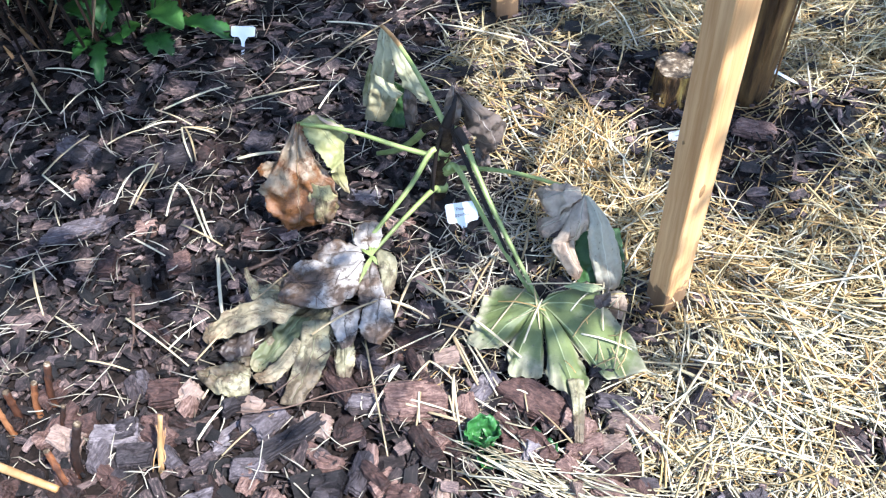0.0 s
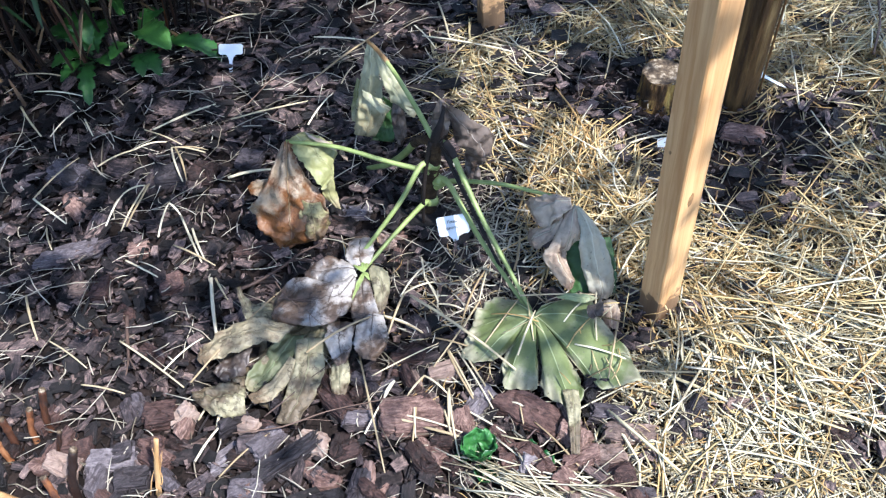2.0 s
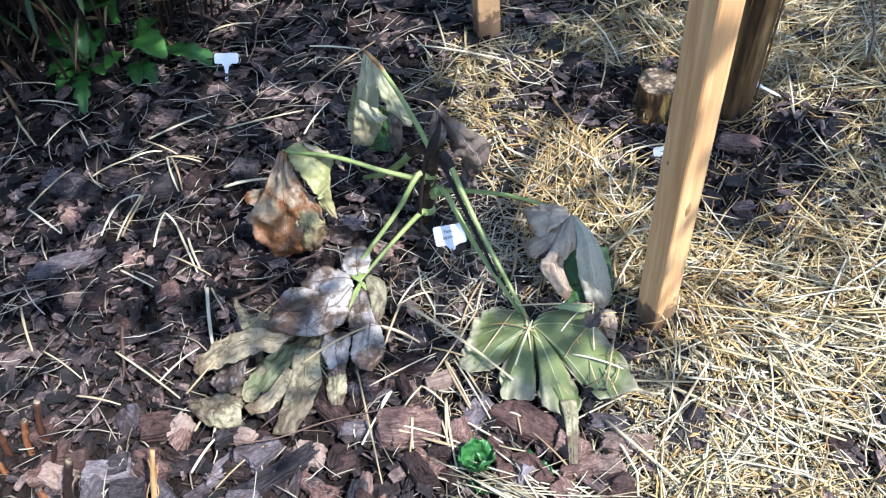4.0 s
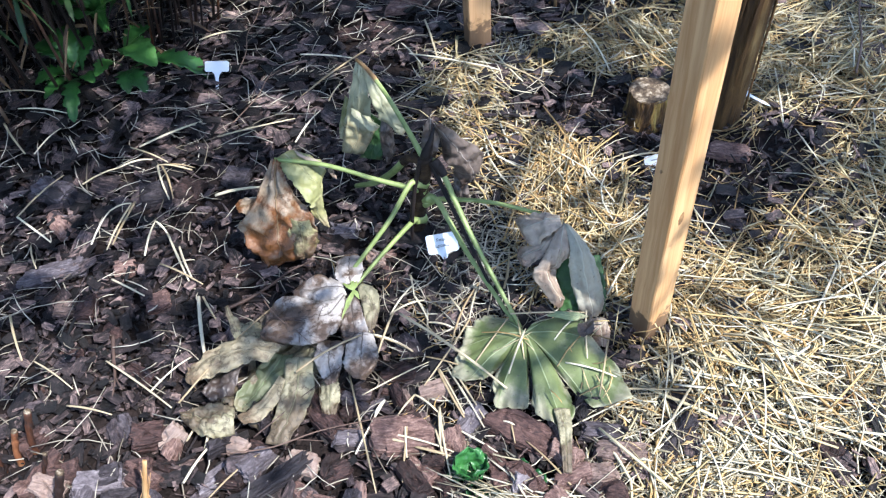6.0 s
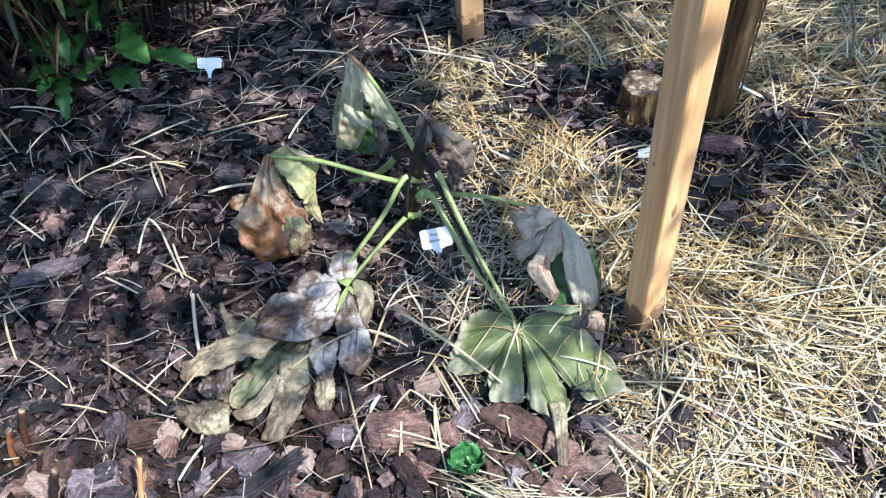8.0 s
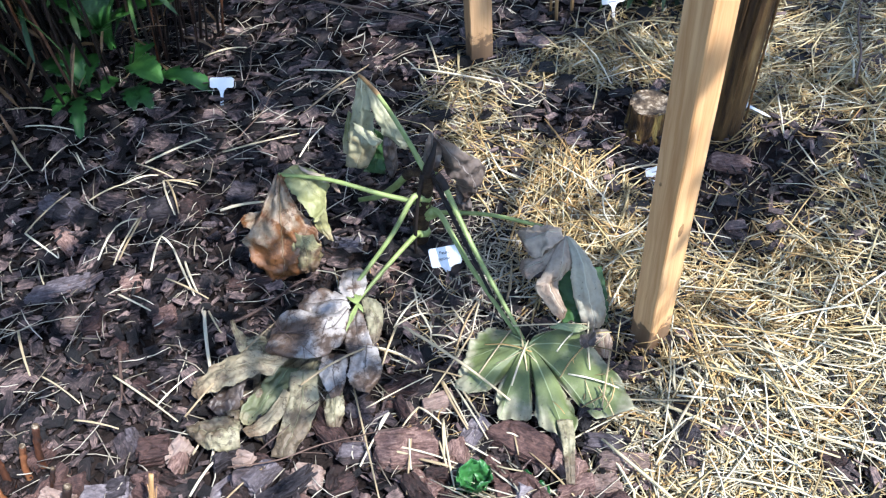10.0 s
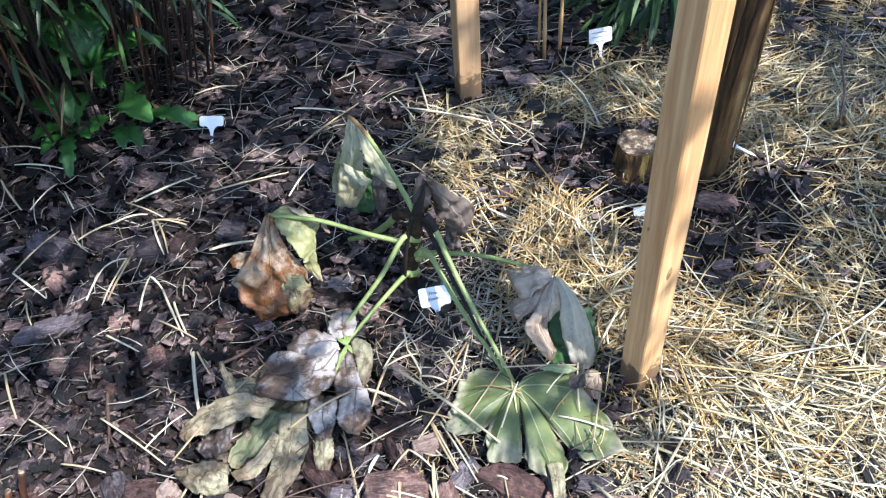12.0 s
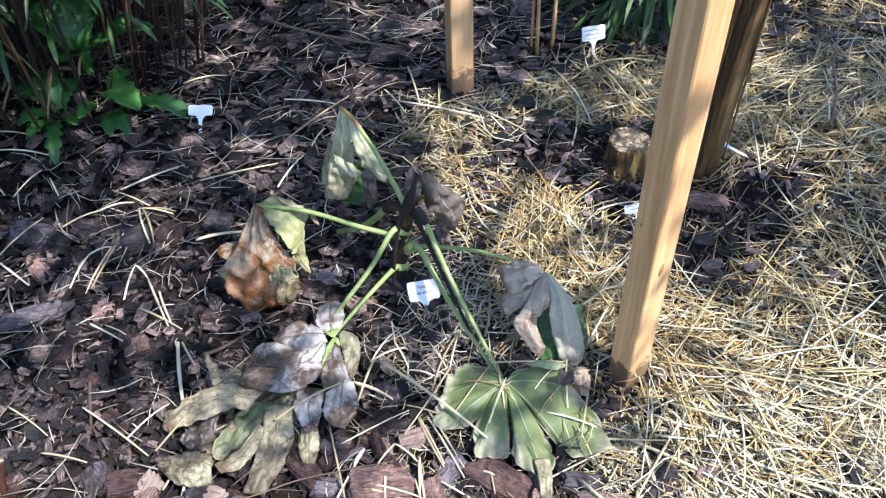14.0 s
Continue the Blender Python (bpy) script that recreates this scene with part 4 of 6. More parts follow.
lobe("leaf_lobe", LEAF_C, "broad rounded lobe, brown above and silver below", 0.008, 0.005, 303, [(-0.152, 1.107, 0.064, -0.159, 1.135, 0.064), (-0.168, 1.046, 0.066, -0.203, 1.112, 0.066), (-0.205, 1.021, 0.062, -0.254, 1.136, 0.062), (-0.253, 1.026, 0.054, -0.291, 1.129, 0.054), (-0.297, 1.043, 0.046, -0.311, 1.096, 0.046), (-0.320, 1.058, 0.042, -0.319, 1.071, 0.042)])
lobe("leaf_lobe", LEAF_C, "creamy brown lobe below the hub", 0.004, 0.005, 304, [(-0.153, 1.116, 0.063, -0.130, 1.118, 0.063), (-0.162, 1.076, 0.060, -0.122, 1.076, 0.060), (-0.166, 1.036, 0.054, -0.114, 1.037, 0.054), (-0.160, 1.023, 0.050, -0.122, 1.023, 0.050)])
lobe("leaf_lobe", LEAF_F, "narrow pale lobe beside the stalk", 0.007, 0.004, 305, [(-0.129, 1.139, 0.064, -0.121, 1.148, 0.064), (-0.123, 1.093, 0.062, -0.094, 1.129, 0.062), (-0.119, 1.057, 0.056, -0.091, 1.088, 0.056), (-0.116, 1.038, 0.050, -0.103, 1.048, 0.050)])
lobe("leaf_lobe", LEAF_C, "grey rounded lobe tip", 0.008, 0.005, 306, [(-0.144, 1.037, 0.052, -0.106, 1.034, 0.052), (-0.158, 1.007, 0.050, -0.099, 0.992, 0.050), (-0.164, 0.974, 0.044, -0.104, 0.969, 0.044), (-0.149, 0.953, 0.034, -0.128, 0.946, 0.034)])
lobe("leaf_lobe", LEAF_C, "brown lobe half under the others", 0.005, 0.006, 307, [(-0.211, 1.032, 0.050, -0.158, 1.025, 0.050), (-0.218, 0.995, 0.046, -0.166, 0.993, 0.046), (-0.208, 0.964, 0.038, -0.172, 0.967, 0.038), (-0.199, 0.946, 0.030, -0.182, 0.951, 0.030)])
silver_leaf, blade_of[0] = blade_of[0], None
lobe("leaf_blade", LEAF_F, "khaki lobe sticking up", 0.008, 0.006, 119, [(-0.318, 1.061, 0.030, -0.326, 1.106, 0.030), (-0.369, 1.063, 0.040, -0.361, 1.104, 0.040), (-0.384, 1.105, 0.050, -0.375, 1.116, 0.050), (-0.390, 1.133, 0.055, -0.382, 1.135, 0.055)])
lobe("leaf_lobe", LEAF_K, "broad khaki lobe with a turned-down rim", 0.007, 0.010, 320, [(-0.275, 1.031, 0.050, -0.304, 0.997, 0.050), (-0.341, 1.052, 0.056, -0.349, 0.992, 0.056), (-0.389, 1.048, 0.050, -0.387, 0.979, 0.050), (-0.436, 1.021, 0.036, -0.437, 0.981, 0.036), (-0.456, 1.023, 0.022, -0.446, 0.972, 0.022)], 2, 0.004)
lobe("leaf_lobe", LEAF_T, "olive green folded lobe", -0.008, 0.008, 321, [(-0.297, 1.024, 0.046, -0.257, 1.013, 0.046), (-0.329, 0.991, 0.040, -0.270, 0.983, 0.040), (-0.358, 0.955, 0.034, -0.298, 0.947, 0.034), (-0.369, 0.933, 0.030, -0.334, 0.923, 0.030), (-0.363, 0.916, 0.026, -0.350, 0.914, 0.026)])
lobe("leaf_rim", LEAF_K, "pale curled leaf rim", 0.006, 0.004, 322, [(-0.283, 0.967, 0.050, -0.272, 0.956, 0.050), (-0.305, 0.929, 0.050, -0.282, 0.917, 0.050), (-0.336, 0.905, 0.046, -0.313, 0.881, 0.046), (-0.360, 0.900, 0.036, -0.347, 0.881, 0.036)])
lobe("leaf_lobe", LEAF_F, "flat khaki lobe on the mulch", 0.006, 0.007, 323, [(-0.272, 1.005, 0.042, -0.223, 1.004, 0.042), (-0.279, 0.942, 0.038, -0.220, 0.941, 0.038), (-0.293, 0.891, 0.032, -0.238, 0.886, 0.032), (-0.311, 0.845, 0.022, -0.272, 0.835, 0.022)], 2, 0.004)
# dark lobe that stands in for the shadowed gap between the khaki lobes
lobe("withered_lobe", LEAF_H, "dark brown fold put in for the shade between two lobes", 0.01, 0.01, 124, [(-0.351, 1.014, 0.030, -0.364, 0.971, 0.030), (-0.394, 1.000, 0.026, -0.382, 0.944, 0.026), (-0.431, 0.964, 0.022, -0.406, 0.934, 0.022)])
lobe("withered_lobe", LEAF_F, "crumpled grey dead lobe", 0.014, 0.014, 125, [(-0.368, 0.926, 0.024, -0.366, 0.871, 0.024), (-0.414, 0.935, 0.026, -0.415, 0.867, 0.026), (-0.465, 0.927, 0.018, -0.459, 0.907, 0.018)])
lobe("leaf_lobe", LEAF_F, "beige lobe under the grey leaf", 0.006, 0.008, 126, [(-0.208, 0.965, 0.022, -0.179, 0.967, 0.022), (-0.213, 0.923, 0.022, -0.176, 0.924, 0.022), (-0.204, 0.887, 0.020, -0.186, 0.885, 0.020)])
blade_of[0] = None
lobe("leaf_blade", LEAF_H2, "greyish narrow fold", 0.008, 0.004, 31, [(0.046, 1.363, 0.285, 0.054, 1.349, 0.285), (0.030, 1.359, 0.250, 0.062, 1.353, 0.250), (0.025, 1.353, 0.220, 0.058, 1.342, 0.220), (0.029, 1.355, 0.190, 0.050, 1.340, 0.190)])
lobe("leaf_lobe", LEAF_H2, "grey-brown hanging lobe", 0.014, 0.008, 32, [(0.051, 1.357, 0.285, 0.066, 1.338, 0.285), (0.064, 1.353, 0.230, 0.104, 1.357, 0.230), (0.065, 1.360, 0.180, 0.138, 1.371, 0.180), (0.087, 1.358, 0.140, 0.151, 1.382, 0.140), (0.093, 1.367, 0.090, 0.132, 1.401, 0.090), (0.095, 1.367, 0.070, 0.108, 1.379, 0.070)])
lobe("withered_lobe", LEAF_H, "shrivelled dark lobe tip", 0.01, 0.008, 33, [(0.089, 1.417, 0.070, 0.115, 1.406, 0.070), (0.090, 1.398, 0.035, 0.120, 1.387, 0.035), (0.099, 1.394, 0.018, 0.115, 1.389, 0.018)])
leaf("leaf_base", (-0.20, 1.10, 0.022), [(-0.30, 1.15, 0.015), (-0.36, 1.10, 0.015), (-0.44, 1.00, 0.012), (-0.39, 0.93, 0.012), (-0.345, 0.885, 0.012), (-0.255, 0.875, 0.012), (-0.19, 0.90, 0.012)],
     LEAF_F, plant, (0.1, 0.3, 0.1, 0.3, 0.4, 0.3), 0.008, 0.010, 0.012, "crumpled khaki blade on the mulch", True, seed=11, curl=0.02, tip=0.03, slit=14)
blade_of[0] = silver_leaf
HUB = Vector((-0.137, 1.129, 0.070))
for ex, ey in ((-0.158, 1.150), (-0.140, 1.161), (-0.162, 1.067), (-0.150, 1.090), (-0.127, 1.108), (-0.131, 1.152)):
    green = Vector((ex, ey, 0.068))
    side = (green - HUB).cross(Vector((0, 0, 1))).normalized() * 0.0042
    mid = HUB.lerp(green, 0.45) + Vector((0, 0, 0.002))
    lobe("green_vein", PETIOLE, "still green midrib on the dead leaf", 0.002, 0.001, 5, [(*(HUB - side * 0.4), *(HUB + side * 0.4)), (*(mid - side), *(mid + side)), (*(green - side * 0.15), *(green + side * 0.15))])

# ---- plant labels ----


def plant_label(x, y, z, heading, lean, words, wide=0.062, tall=0.04, spike=0.05, label="", blank=False, roll=0):
    """A white plastic label: rounded plate on a flared spike. heading: the way it faces, degrees from -y towards +x."""
    tag = empty("plant_label", (x, y, z))
    tag.rotation_euler = (radians(-lean), radians(roll), radians(heading))
    bm = bmesh.new()
    r, w, h = 0.005, wide / 2, tall
    outline = []
    for cx, cz, a0 in ((w - r, spike + h - r, 0), (-w + r, spike + h - r, 90), (-w + r, spike + r, 180)):
        outline += [(cx + r * math.cos(radians(a0 + d)), cz + r * math.sin(radians(a0 + d))) for d in (0, 30, 60, 90)]
    outline += [(-0.013, spike), (-0.007, spike - 0.006), (-0.004, spike - 0.016), (-0.0035, -0.03), (0, -0.045), (0.0035, -0.03), (0.004, spike - 0.016), (0.007, spike - 0.006), (0.013, spike)]
    outline += [(w - r + r * math.cos(radians(d)), spike + r + r * math.sin(radians(d))) for d in (270, 300, 330, 360)]
    f = bm.faces.new([bm.verts.new((px, 0, pz)) for px, pz in outline])
    res = bmesh.ops.extrude_face_region(bm, geom=[f])
    for v in res["geom"]:
        if isinstance(v, bmesh.types.BMVert):
            v.co.y += 0.0016
    bmesh.ops.recalc_face_normals(bm, faces=bm.faces[:])
    plate = part("plate", bm, LABEL, tag, smooth=False)
    if not blank:
        lines = [k for k in words]
        for i, text in enumerate(lines):
            pz = spike + tall * (0.78 - 0.3 * i) - 0.003
            if text.startswith("="):
                bm = bmesh.new()
                bmesh.ops.create_cube(bm, size=1, matrix=Matrix.Translation((0, -0.0006, pz + 0.001)) @ Matrix.Diagonal((float(text[1:]), 0.0004, 0.0022, 1)))
                part("printed_line", bm, GREY_INK, plate, smooth=False)
            else:
                cu = bpy.data.curves.new("printed_word", "FONT")
                cu.body, cu.size, cu.align_x, cu.extrude = text, 0.0094, "CENTER", 0.0003
                ob = new("printed_word", cu)
                ob.parent = plate
                ob.matrix_local = Matrix.Translation((0, -0.0011, pz - 0.003)) @ Matrix.Rotation(math.pi / 2, 4, "X")
                cu.materials.append(INK)
    tagged(tag, label, "plant label", "plant labels in the bed")
    return tag


plant_label(0.050, 1.214, 0.006, -3, 36, ["Fatsia", "japonica"], 0.064, 0.041, 0.028, label="white plastic plant label with two printed words, stuck in the mulch", roll=-9)
plant_label(-0.458, 1.872, 0.006, 176, -50, [], 0.060, 0.026, 0.030, label="blank back of a white plant label leaning in the mulch", blank=True, roll=-4)
plant_label(0.548, 1.405, -0.02, 2, 24, ["=0.034", "=0.04"], 0.062, 0.042, 0.024, label="white plant label lying low behind the post", roll=-7)
plant_label(0.578, 2.04, 0.0, 2, 8, ["=0.05", "=0.046", "=0.024"], 0.062, 0.042, 0.036, label="white plant label with small printed lines before the bamboo", roll=-3)
plant_label(0.795, 1.575, 0.045, 50, 80, [], 0.05, 0.03, 0.02, label="fallen white plant label lying flat in the straw", blank=True)

# ---- cut stubs at the edge of the bed ----
STUBS = [(-0.739, 0.897, 0.100, 0.021, 0.026, 0.0075), (-0.763, 0.878, 0.085, 0.020, 0.018, 0.0065), (-0.790, 0.867, 0.085, -0.001, 0.017, 0.0075), (-0.667, 0.753, 0.120, 0.034, 0.034, 0.0085), (-0.665, 0.713, 0.100, -0.019, 0.039, 0.0065), (-0.801, 0.843, 0.080, -0.003, 0.014, 0.0060), (-0.705, 0.833, 0.070, 0.020, 0.017, 0.0050)]
rng_stub = random.Random(77)
for x, y, tall, lx, ly, r in STUBS:
    stub = empty("cut_stem", (x, y, ground_z(x, y)))
    bm = bmesh.new()
    tube(bm, [(0, 0, -0.02), (lx * 0.3, ly * 0.3, tall * 0.4), (lx * 0.7, ly * 0.7, tall * 0.75), (lx, ly, tall)], (r * 1.1, r * 0.82, r * 0.86, r * 0.9), 10, 16,
         knots=((0.3, 0.2), (0.62, 0.3), (0.85, 0.15)))
    stalk_part = part("stalk", bm, RUST_STEM, stub)
    bm = bmesh.new()
    tube(bm, [(lx, ly, tall - 0.001), (lx * 1.03, ly * 1.03, tall + 0.004), (lx * 1.05, ly * 1.05, tall + 0.005)], (r * 0.9, r * 0.8, r * 0.5), 8, 3)
    part("frayed_end", bm, CUTWOOD, stalk_part, "pale frayed cut end")
    tagged(stub, "short rust-brown cut perennial stem in the mulch", "plant stem", "cut stems at the bed's edge")
frayed = empty("frayed_stalk")
bm = bmesh.new()
tube(bm, [(-0.519, 0.740, -0.01), (-0.505, 0.764, 0.06), (-0.490, 0.787, 0.12)], (0.0062, 0.0058, 0.005), 8, 10, 0.6)
core = part("stalk", bm, CANE_TAN, frayed)
for j in range(7):
    p = Vector((-0.519 + rng_stub.gauss(0, 0.005), 0.740, 0.0))
    bm = bmesh.new()
    tube(bm, [p + Vector((0, 0, 0.01)), p + Vector((0.010 + rng_stub.gauss(0, 0.004), 0.016, 0.04)), p + Vector((0.022 + rng_stub.gauss(0, 0.010), 0.036, 0.06 + 0.06 * rng_stub.random()))], (0.0014, 0.0011, 0.0006), 5, 5)
    part("fibre", bm, CANE_TAN, core, "loose torn fibre")
tagged(frayed, "upright frayed pale dry stalk in the mulch", "plant stem")
bm = bmesh.new()
tube(bm, [(-0.95, 0.83, 0.04), (-0.81, 0.769, 0.035), (-0.685, 0.716, 0.02)], (0.0075, 0.008, 0.0065), 9, 12, knots=((0.4, 0.15),))
tagged(part("fallen_cane", bm, CANE_TAN), "tan broken cane lying over the cut stems", "cane")

# ---- small green plant in the mulch ----
ivy = empty("small_green_plant", (0.044, 0.75, 0.0))
IVY_LEAVES = [((0.0, 0.004, 0.030), 95, 0.031, 50), ((-0.010, -0.004, 0.030), 200, 0.026, 38), ((0.012, -0.006, 0.028), 330, 0.027, 45), ((0.002, -0.010, 0.024), 265, 0.022, 30),
              ((-0.026, -0.008, 0.016), 170, 0.013, 10), ((0.006, -0.035, 0.01), 280, 0.02, 5)]


def round_leaf(size, cup, seed, lobes=7):
    """A scalloped round leaf, folded along its midrib, with a rim that curls."""
    bm = bmesh.new()
    rows = []
    for i in range(9):
        s = i / 8
        row = []
        for j in range(29):
            a = radians(-165 + 330 * j / 28)
            r = size * s * (0.86 + 0.14 * math.cos(a * lobes * 0.5) ** 2) * (1 + 0.1 * noise.noise((j * 0.5, seed, 1)))
            z = cup * size * s * s * (0.6 + 0.5 * abs(math.sin(a))) + 0.5 * size * s * noise.noise((2.5 * s * math.cos(a), 2.5 * s * math.sin(a), seed)) + 0.3 * size * s * noise.noise((7 * s * math.cos(a), 7 * s * math.sin(a), seed)) + 0.06 * size * s * math.cos(a * lobes)
            row.append(bm.verts.new((r * math.cos(a) + size * 0.3, r * math.sin(a), z)))
        rows.append(row)
    for a, b in zip(rows, rows[1:]):
        for j in range(28):
            bm.faces.new((a[j], b[j], b[j + 1], a[j + 1]))
    bmesh.ops.remove_doubles(bm, verts=bm.verts[:], dist=1e-6)
    return bm


for k, ((x, y, z), turn, size, tilt) in enumerate(IVY_LEAVES):
    ob = part("leaf", round_leaf(size, 0.55, k + 3), IVY, ivy, "glossy crinkled bright green leaf" if k == 0 else "")
    ob.matrix_local = Matrix.Translation((x, y, z)) @ Matrix.Rotation(radians(turn), 4, "Z") @ Matrix.Rotation(radians(-tilt), 4, "Y")
    ob.modifiers.new("blade", "SOLIDIFY").thickness = 0.0006
    bm = bmesh.new()
    tube(bm, [(0, -0.01, -0.02), (x * 0.5, y * 0.5 - 0.005, z * 0.5), (x, y, z)], (0.0014, 0.0011), 6, 6)
    part("leaf_stalk", bm, IVY, ivy)
tagged(ivy, "small plant with crinkled glossy green leaves between bark chips", "plant")
ivy2 = empty("seedling", (0.147, 0.715, 0.0))
for k, (x, y, z, turn, size) in enumerate(((0.0, 0.0, 0.018, 20, 0.02), (-0.015, 0.03, 0.012, 120, 0.016))):
    ob = part("leaf", round_leaf(size, 0.3, k + 13), IVY, ivy2)
    ob.matrix_local = Matrix.Translation((x, y, z)) @ Matrix.Rotation(radians(turn), 4, "Z") @ Matrix.Rotation(radians(-12), 4, "Y")
    ob.modifiers.new("blade", "SOLIDIFY").thickness = 0.0006
tagged(ivy2, "two flat green leaves half under a bark chip", "plant")

# ---- bamboo clump with weeds at its foot ----


def strip_leaf(verts, faces, base, way, droop, size, wide, turn=0.0, segs=5):
    """Adds a lance-shaped leaf, creased along its midrib, to the lists."""
    way = Vector(way).normalized()
    side = way.cross(Vector((0, 0, 1)))
    side = side.normalized() if side.length > 0.05 else Vector((1, 0, 0))
    side = Matrix.Rotation(turn, 3, way) @ side
    n0 = len(verts)
    p, d = Vector(base), way.copy()
    for k in range(segs + 1):
        s = k / segs
        w = wide * (math.sin(math.pi * min(1, s * 0.86 + 0.08)) ** 0.8) * (0.12 if k == segs else 1)
        up = side.cross(d)
        for v in (p - side * w, p - up * w * 0.22, p + side * w):
            verts.append(tuple(v))
        d = (d + Vector((0, 0, -droop / segs))).normalized()
        p = p + d * size / segs
    for k in range(segs):
        a = n0 + 3 * k
        faces.append((a, a + 1, a + 4, a + 3))
        faces.append((a + 1, a + 2, a + 5, a + 4))


def mesh_from(name, verts, faces, material, parent=None, smooth=True):
    me = bpy.data.meshes.new(name)
    me.from_pydata(verts, [], faces)
    me.polygons.foreach_set("use_smooth", [smooth] * len(me.polygons))
    me.materials.append(material)
    ob = new(name, me)
    if parent:
        ob.parent = parent
    return ob


rng = random.Random(5)
bamboo = empty("bamboo_clump", (-0.93, 2.22, 0))
tops = []
for k in range(210):
    a, r = rng.uniform(0, 6.28), 0.40 * math.sqrt(rng.random())
    x, y = r * math.cos(a) * 1.15, r * math.sin(a) * 0.85 - 0.03
    lean = Vector((x * 0.3 + rng.uniform(-0.08, 0.16), y * 0.3 + rng.uniform(-0.14, 0.06), 1)).normalized()
    tall = rng.uniform(0.7, 1.9) if rng.random() < 0.85 else rng.uniform(0.1, 0.3)
    rad = rng.uniform(0.0018, 0.0046)
    bm = bmesh.new()
    b = Vector((x, y, -0.02))
    tube(bm, [b, b + lean * tall * 0.5, b + lean * tall + Vector((x * 0.1, y * 0.1, 0))], (rad, rad * 0.85, rad * 0.5), 6, 9, knots=((0.25, 0.35), (0.5, 0.35), (0.75, 0.35)))
    part("cane", bm, CANE_DARK if rng.random() < 0.93 else RUST_STEM, bamboo)
    tops.append((b, lean, tall))
verts, faces = [], []
for k in range(6200):
    b, lean, tall = rng.choice(tops)
    h = rng.uniform(0.16, 1.0) ** 0.6 * tall
    a = rng.uniform(0, 6.28)
    p = b + lean * h + Vector((math.cos(a), math.sin(a), 0)) * rng.uniform(0.01, 0.12)
    if p.z < 0.25:
        continue
    strip_leaf(verts, faces, p, (math.cos(a), math.sin(a), rng.uniform(-0.6, 0.25)), rng.uniform(0.4, 1.4), rng.uniform(0.07, 0.14), rng.uniform(0.004, 0.0085), rng.uniform(-0.8, 0.8))
for k in range(90):       # drooping branches that reach out over the mulch
    a = rng.uniform(-1.9, 0.2)
    d = rng.random()
    p = Vector((0.30 + 0.24 * d, -0.17 + rng.uniform(-0.08, 0.08), 0.47 - 0.10 * d + rng.uniform(-0.02, 0.12)))
    strip_leaf(verts, faces, p, (math.cos(a) * 0.7, math.sin(a) * 0.7, rng.uniform(-1.2, -0.3)), rng.uniform(0.4, 1.2), rng.uniform(0.06, 0.11), rng.uniform(0.003, 0.006), rng.uniform(-0.8, 0.8))
leaves = mesh_from("foliage", verts, faces, BAMBOO_LEAF, bamboo)
leaves["kind"] = "stuff"
verts, faces = [], []
for k in range(130):      # dry blades caught between the canes
    a, r = rng.uniform(0, 6.28), 0.42 * math.sqrt(rng.random())
    d = rng.uniform(0, 6.28)
    strip_leaf(verts, faces, (r * math.cos(a) * 1.1, r * math.sin(a) * 0.85 - 0.03, rng.uniform(0.01, 0.3) ** 1.3), (math.cos(d), math.sin(d), rng.uniform(-1.5, 0.4)), rng.uniform(0.2, 1.0), rng.uniform(0.05, 0.14), rng.uniform(0.003, 0.006), rng.uniform(-1, 1), 4)
mesh_from("dry_foliage", verts, faces, DRY_BLADE, bamboo)["kind"] = "stuff"
tagged(bamboo, "dense bamboo clump of thin dark canes with narrow green leaves", "bamboo")
# further clumps, added mostly out of view to keep sky light off this corner
copy_thing(bamboo, pose(-1.75, 2.75, 0, 0, 0, 100))
copy_thing(bamboo, pose(-1.05, 3.15, 0, 0, 0, 200))
copy_thing(bamboo, pose(-1.9, 1.95, 0, 0, 0, 40))
copy_thing(bamboo, pose(-0.2, 3.5, 0, 0, 0, 300))


def toothed_leaf(size, wide, teeth, seed):
    """A long weed leaf with a jagged rim, folded along its midrib and arched."""
    bm = bmesh.new()
    rows = []
    n = 56
    for k in range(n + 1):
        s = k / n
        notch = 1 - (s * 6.5 + 0.37 * seed) % 1.0
        env = wide * (0.16 + math.sin(math.pi * s ** 1.5) ** 0.9) * (1 - 0.78 * teeth * notch ** 1.3 * (1 - 0.6 * s))
        env *= (1 if k < n else 0.1) * (1 + 0.18 * noise.noise((k * 1.3, seed, 3)))
        x, z = size * s, 0.22 * size * math.sin(math.pi * s) - 0.10 * size * s * s
        w1 = 0.07 * env * noise.noise((k * 0.5, seed, 0))
        rows.append([bm.verts.new((x + 0.15 * env, -env, z + 0.25 * env + w1)), bm.verts.new((x, -env * 0.5, z + 0.10 * env)), bm.verts.new((x, 0, z)),
                     bm.verts.new((x, env * 0.5, z + 0.10 * env)), bm.verts.new((x + 0.15 * env, env, z + 0.25 * env - w1))])
    for a, b in zip(rows, rows[1:]):
        for j in range(4):
            bm.faces.new((a[j], a[j + 1], b[j + 1], b[j]))
    return bm


